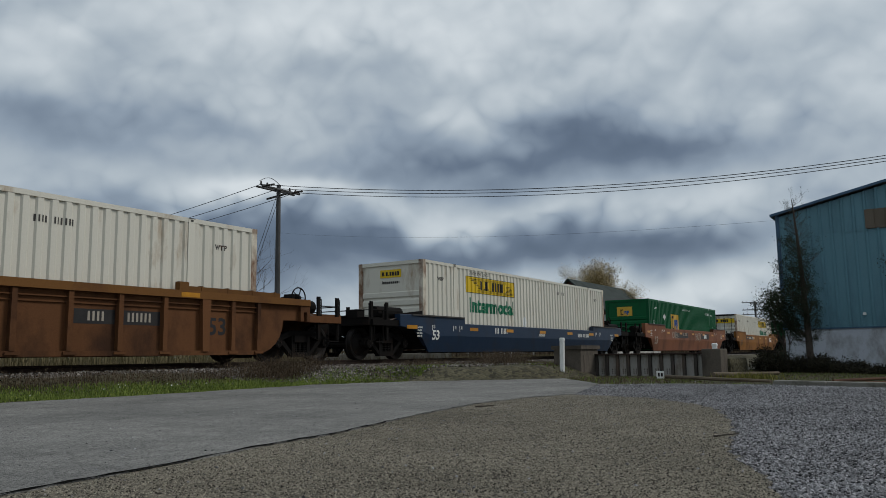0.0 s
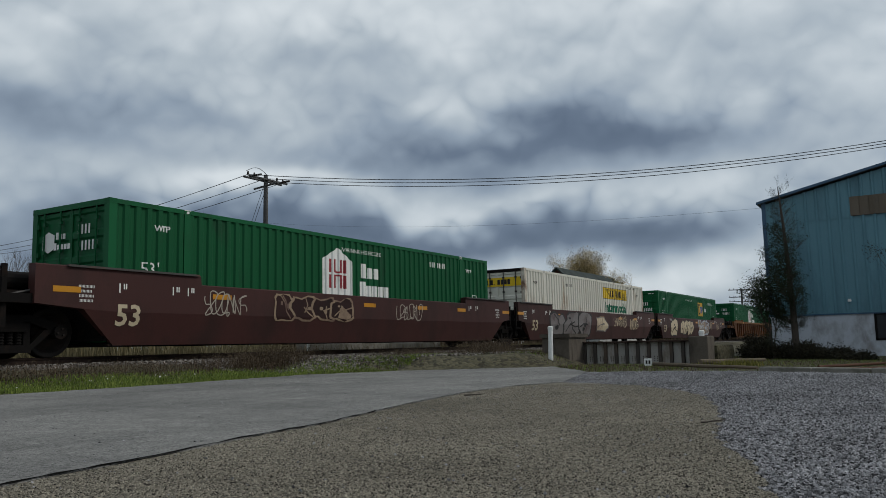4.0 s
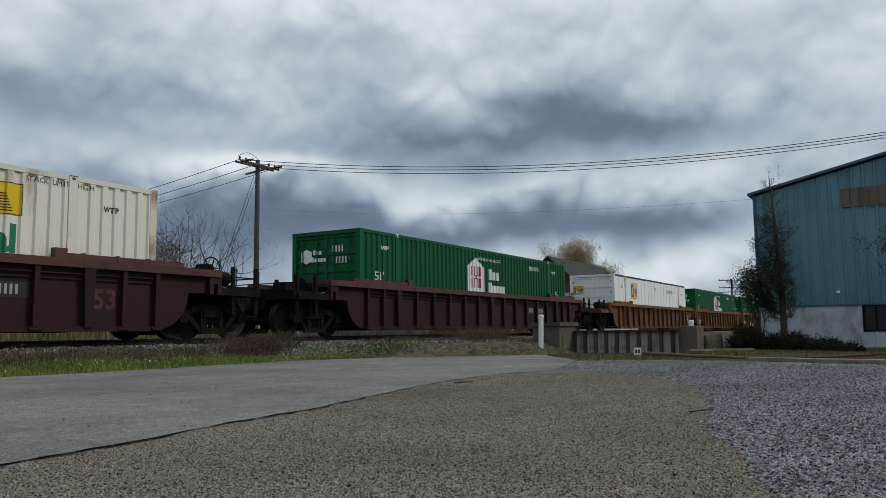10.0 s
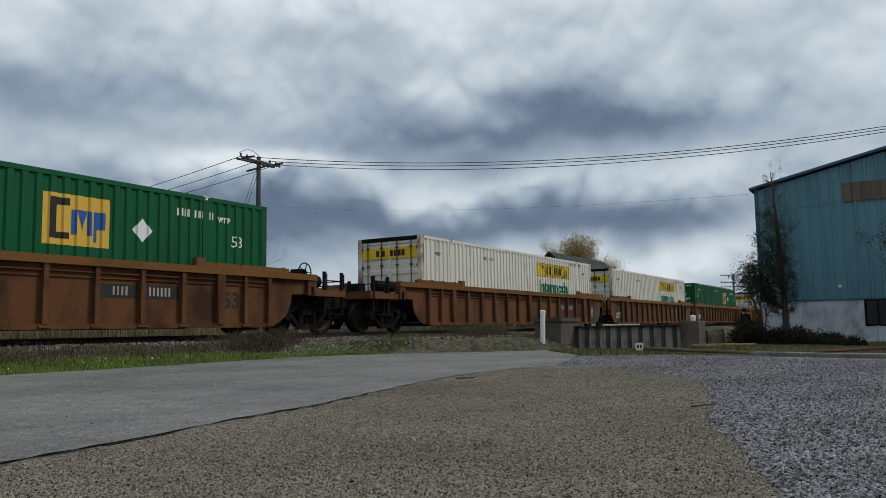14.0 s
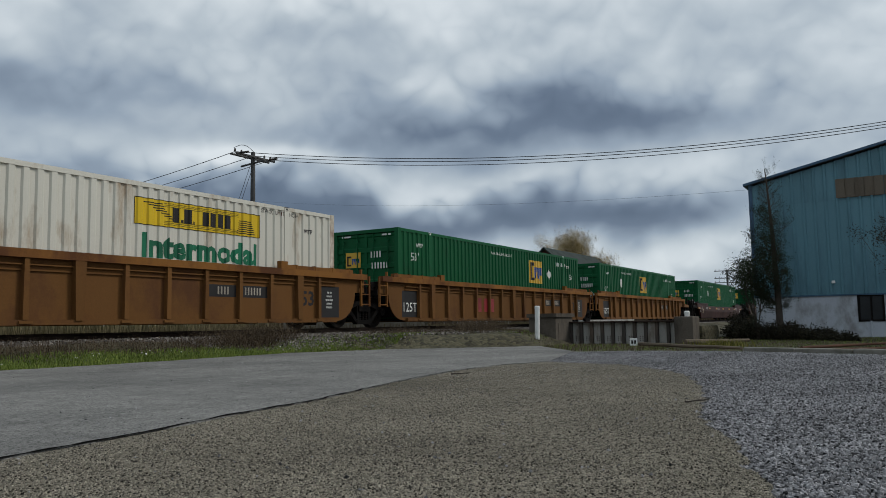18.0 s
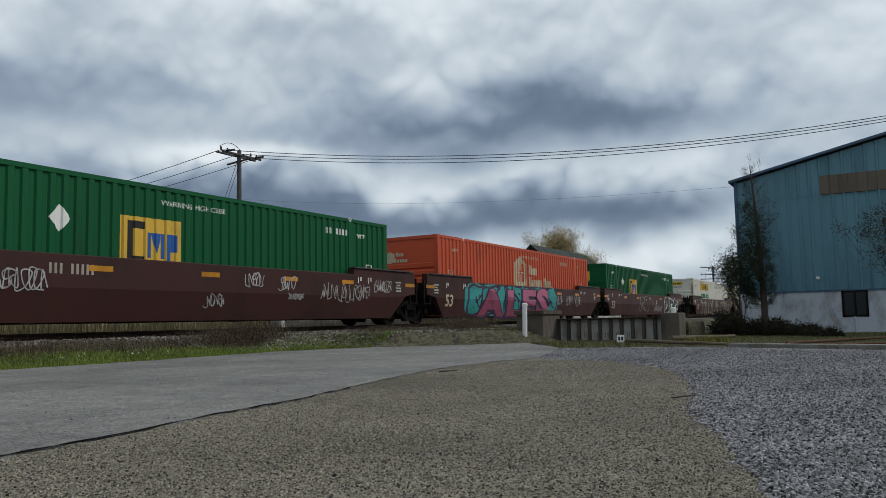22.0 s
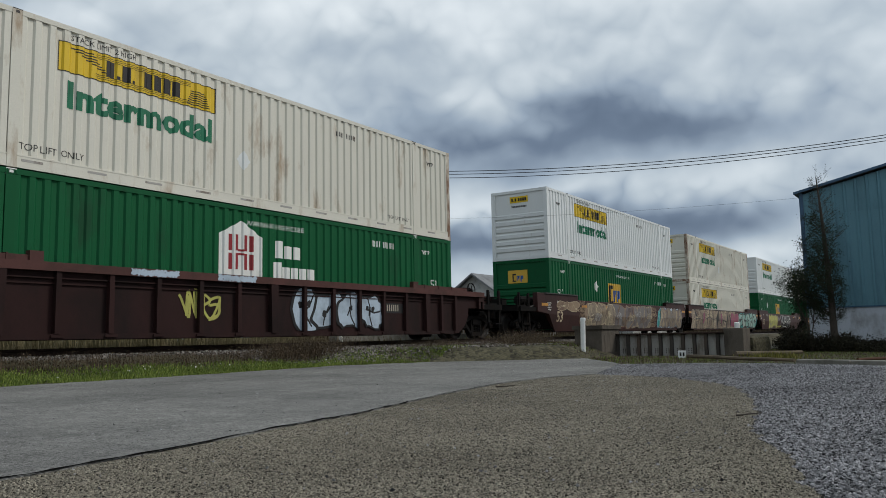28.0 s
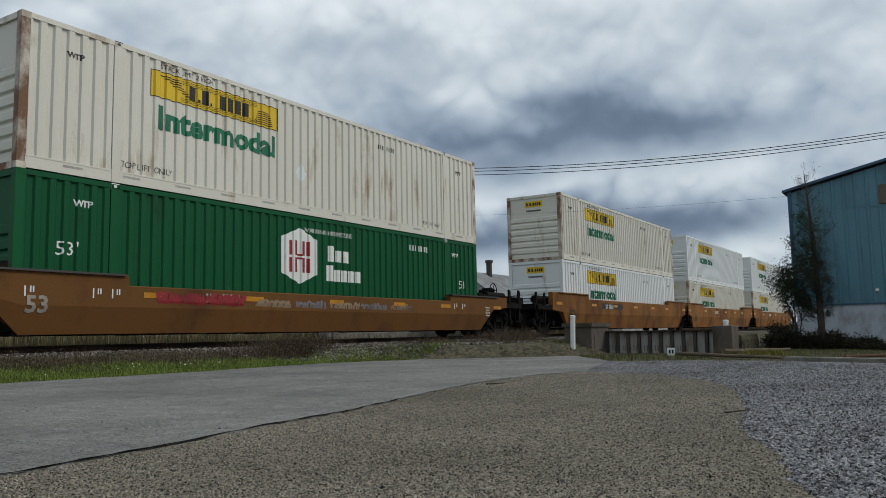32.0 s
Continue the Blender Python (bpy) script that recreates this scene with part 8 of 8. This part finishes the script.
# -- grass and weeds --
def make_growth():
    def strew(n, x0, x1, y0, y1):
        return np.stack([RNG.uniform(x0, x1, n), RNG.uniform(y0, y1, n)], -1)

    def grow(name, xy, h, w, mat, label, lean=0.5):
        z = np.array(ground_z(xy[:, 0], xy[:, 1])) - 0.01
        tagged(new(name, scatter(name, blades(xy, z, h, w, lean), mat)), label, "grass", kind="stuff")

    xy = strew(90000, 3, 20, 10.3, 12.3)
    edge = np.interp(xy[:, 0], [0, 6.3, 9.0, 13.0, 14.8, 17.2, 18.6], [11.0, 11.25, 11.1, 11.3, 10.5, 9.55, 8.9])
    keep = (xy[:, 1] > edge - 0.02 + 0.08 * np.sin(xy[:, 0] * 5)) & (xy[:, 1] < edge + RNG.uniform(0.4, 1.35, len(xy)))
    grow("grass_verge", xy[keep], 0.058, 0.008, M_GRASS, "short green grass along the road's edge")
    xy = strew(9000, 3, 14.2, 11.9, 13.0)
    grow("dry_grass", xy[RNG.random(len(xy)) < 0.28], 0.12, 0.004, M_DRY, "brown dead grass on the ballast's edge")
    for cx, cy, n, sx, sy, h in ((12.9, 12.25, 1500, 0.75, 0.20, 0.40), (21.5, 11.3, 1000, 0.9, 0.3, 0.42), (9.4, 12.3, 500, 1.6, 0.15, 0.26), (6.0, 12.2, 450, 1.6, 0.15, 0.26), (16.6, 11.0, 600, 1.1, 0.4, 0.20), (18.5, 9.7, 420, 0.45, 0.3, 0.24)):
        c = np.array([cx, cy]) + RNG.normal(0, 1, (n, 2)) * (sx, sy)
        grow("weed_clump", c, h, 0.0035, M_DRY, "tall dry reddish-brown weeds beside the track", 0.9)
        k = np.repeat(c, 3, 0) + RNG.normal(0, 0.05, (3 * n, 2))
        z = ground_z(k[:, 0], k[:, 1]) + h * RNG.uniform(0.15, 1.0, len(k)) * RNG.uniform(0.5, 1.0, len(k))
        heads = leaves("weed_heads", np.stack([k[:, 0], k[:, 1], z], -1), 1, 0.01, 0.016, M_DRY, None, int(cx * 10))
        tagged(heads, "dry brown seed heads of weeds beside the track", "weeds", kind="stuff")
    xy = strew(30000, 14, 26, 4.0, 12.6)
    foot = np.interp(xy[:, 0], [14, 14.8, 17.2, 18.6, 19.2], [10.8, 10.5, 9.55, 8.9, 7.7])
    side = np.interp(xy[:, 0], [14.4, 15.6, 17.6, 18.6], [5.5, 6.2, 7.6, 8.9])
    keep = ((xy[:, 1] > foot) | ((xy[:, 1] < side) & (xy[:, 0] > 14.6) & (xy[:, 1] > 4.3))) & ~((xy[:, 0] > 19.1) & (xy[:, 0] < 20.6) & (xy[:, 1] > 4.3) & (xy[:, 1] < 8.6))
    xy = xy[keep]
    xy = xy[RNG.random(len(xy)) < np.where(xy[:, 1] > 9.0, 0.45, 1.0)]
    half = RNG.random(len(xy)) < 0.45
    grow("grass_bank", xy[half], 0.06, 0.006, M_GRASS, "mixed green grass on the railway bank")
    grow("dry_grass", xy[~half], 0.08, 0.005, M_DRY, "straw-coloured dead grass on the railway bank")
    xy = strew(26000, 11, 26, -1.5, 4.6)
    edge = np.interp(xy[:, 1], [-1.5, -0.1, 0.8, 1.6, 2.6, 3.6, 4.6], [12.8, 13.45, 13.85, 14.25, 14.7, 14.95, 15.15])
    xy = xy[xy[:, 0] > edge + RNG.uniform(-0.1, 0.3, len(xy))]
    half = RNG.random(len(xy)) < 0.5
    grow("grass_patch", xy[half], 0.04, 0.006, M_GRASS, "patchy green grass before the building")
    grow("dry_grass", xy[~half], 0.045, 0.005, M_DRY, "patchy brown grass before the building")
    c = np.array(at(79.3, 18.5)[:2]) + RNG.normal(0, 1, (500, 2)) * (0.4, 0.3)
    grow("weed_clump", c, 0.15, 0.008, M_WEEDY, "yellowing weeds beside the wall", 0.6)
    xy = strew(16000, 8, 60, 17.6, 26)
    grow("straw_field", xy, 0.35, 0.012, M_STRAW, "pale straw grass behind the track", 0.4)
    xy = strew(15000, 4, 36, 22, 34)
    xy = xy[xy[:, 1] > 22 + 4 * (xy[:, 0] > 20)]
    grow("straw_field", xy, 0.85, 0.02, M_STRAW, "tall pale straw grass far behind the track", 0.4)
    xy = strew(16000, 30, 170, 24, 33)
    grow("dry_hedge", xy, 1.25, 0.03, M_DRY, "low dry brown hedge far behind the track", 0.4)
    # pale flower heads and litter in the verge
    xy = strew(26, 4, 14, 11.5, 12.4)
    tagged(new("verge_stones", scatter("verge_stones", stones(xy, np.array(ground_z(xy[:, 0], xy[:, 1])) + 0.05, 0.016), M_SIGNW)), "pale seed heads and stones in the verge", "grass", kind="stuff")


make_growth()


# ---- motion ----
TRAVEL = ((0, 0.0), (1, 20.37), (2, 40.64), (3, 60.80), (3.5, 70.97), (5.5, 112.32), (7, 143.29), (8, 163.87), (9, 184.47), (10, 205.08), (11, 225.64), (12, 246.22), (13, 266.82), (14, 287.45), (14.5, 297.77), (16.5, 339.09), (17, 349.46), (18, 370.2), (19, 390.74), (20, 411.27), (21, 431.87), (22, 452.52), (23, 473.18), (24, 493.81), (24.5, 504.13), (26.5, 545.52), (27, 555.87), (28, 576.6), (29, 597.34), (30, 618.18), (32, 660.0))


def motions():
    for ob, x, z in MOVING:
        walk(ob, [(t, pose(x - s, TRACK_Y, z)) for t, s in TRAVEL])
    place = {ob: x for ob, x, z in MOVING}
    ts, ss = [a for a, _ in TRAVEL], [b for _, b in TRAVEL]
    for ws, car, off, dx in ROLLING:
        x0 = place[car] + off
        # the wheels turn while they pass the camera
        t0, t1 = np.interp([x0 - 78, x0 + 2], ss, ts)
        f0, f1 = int(t0 * FPS), int(t1 * FPS)
        rows = [(k / FPS, pose(dx, 0, R_WHEEL, 0, -math.degrees(float(np.interp(k / FPS, ts, ss)) / R_WHEEL), 0)) for k in range(f0, f1 + 1)]
        if f0 > 0:
            rows.insert(0, (0.0, rows[0][1]))
        if f1 < 32 * FPS:
            rows.append((32.0, rows[-1][1]))
        walk(ws, rows)


motions()
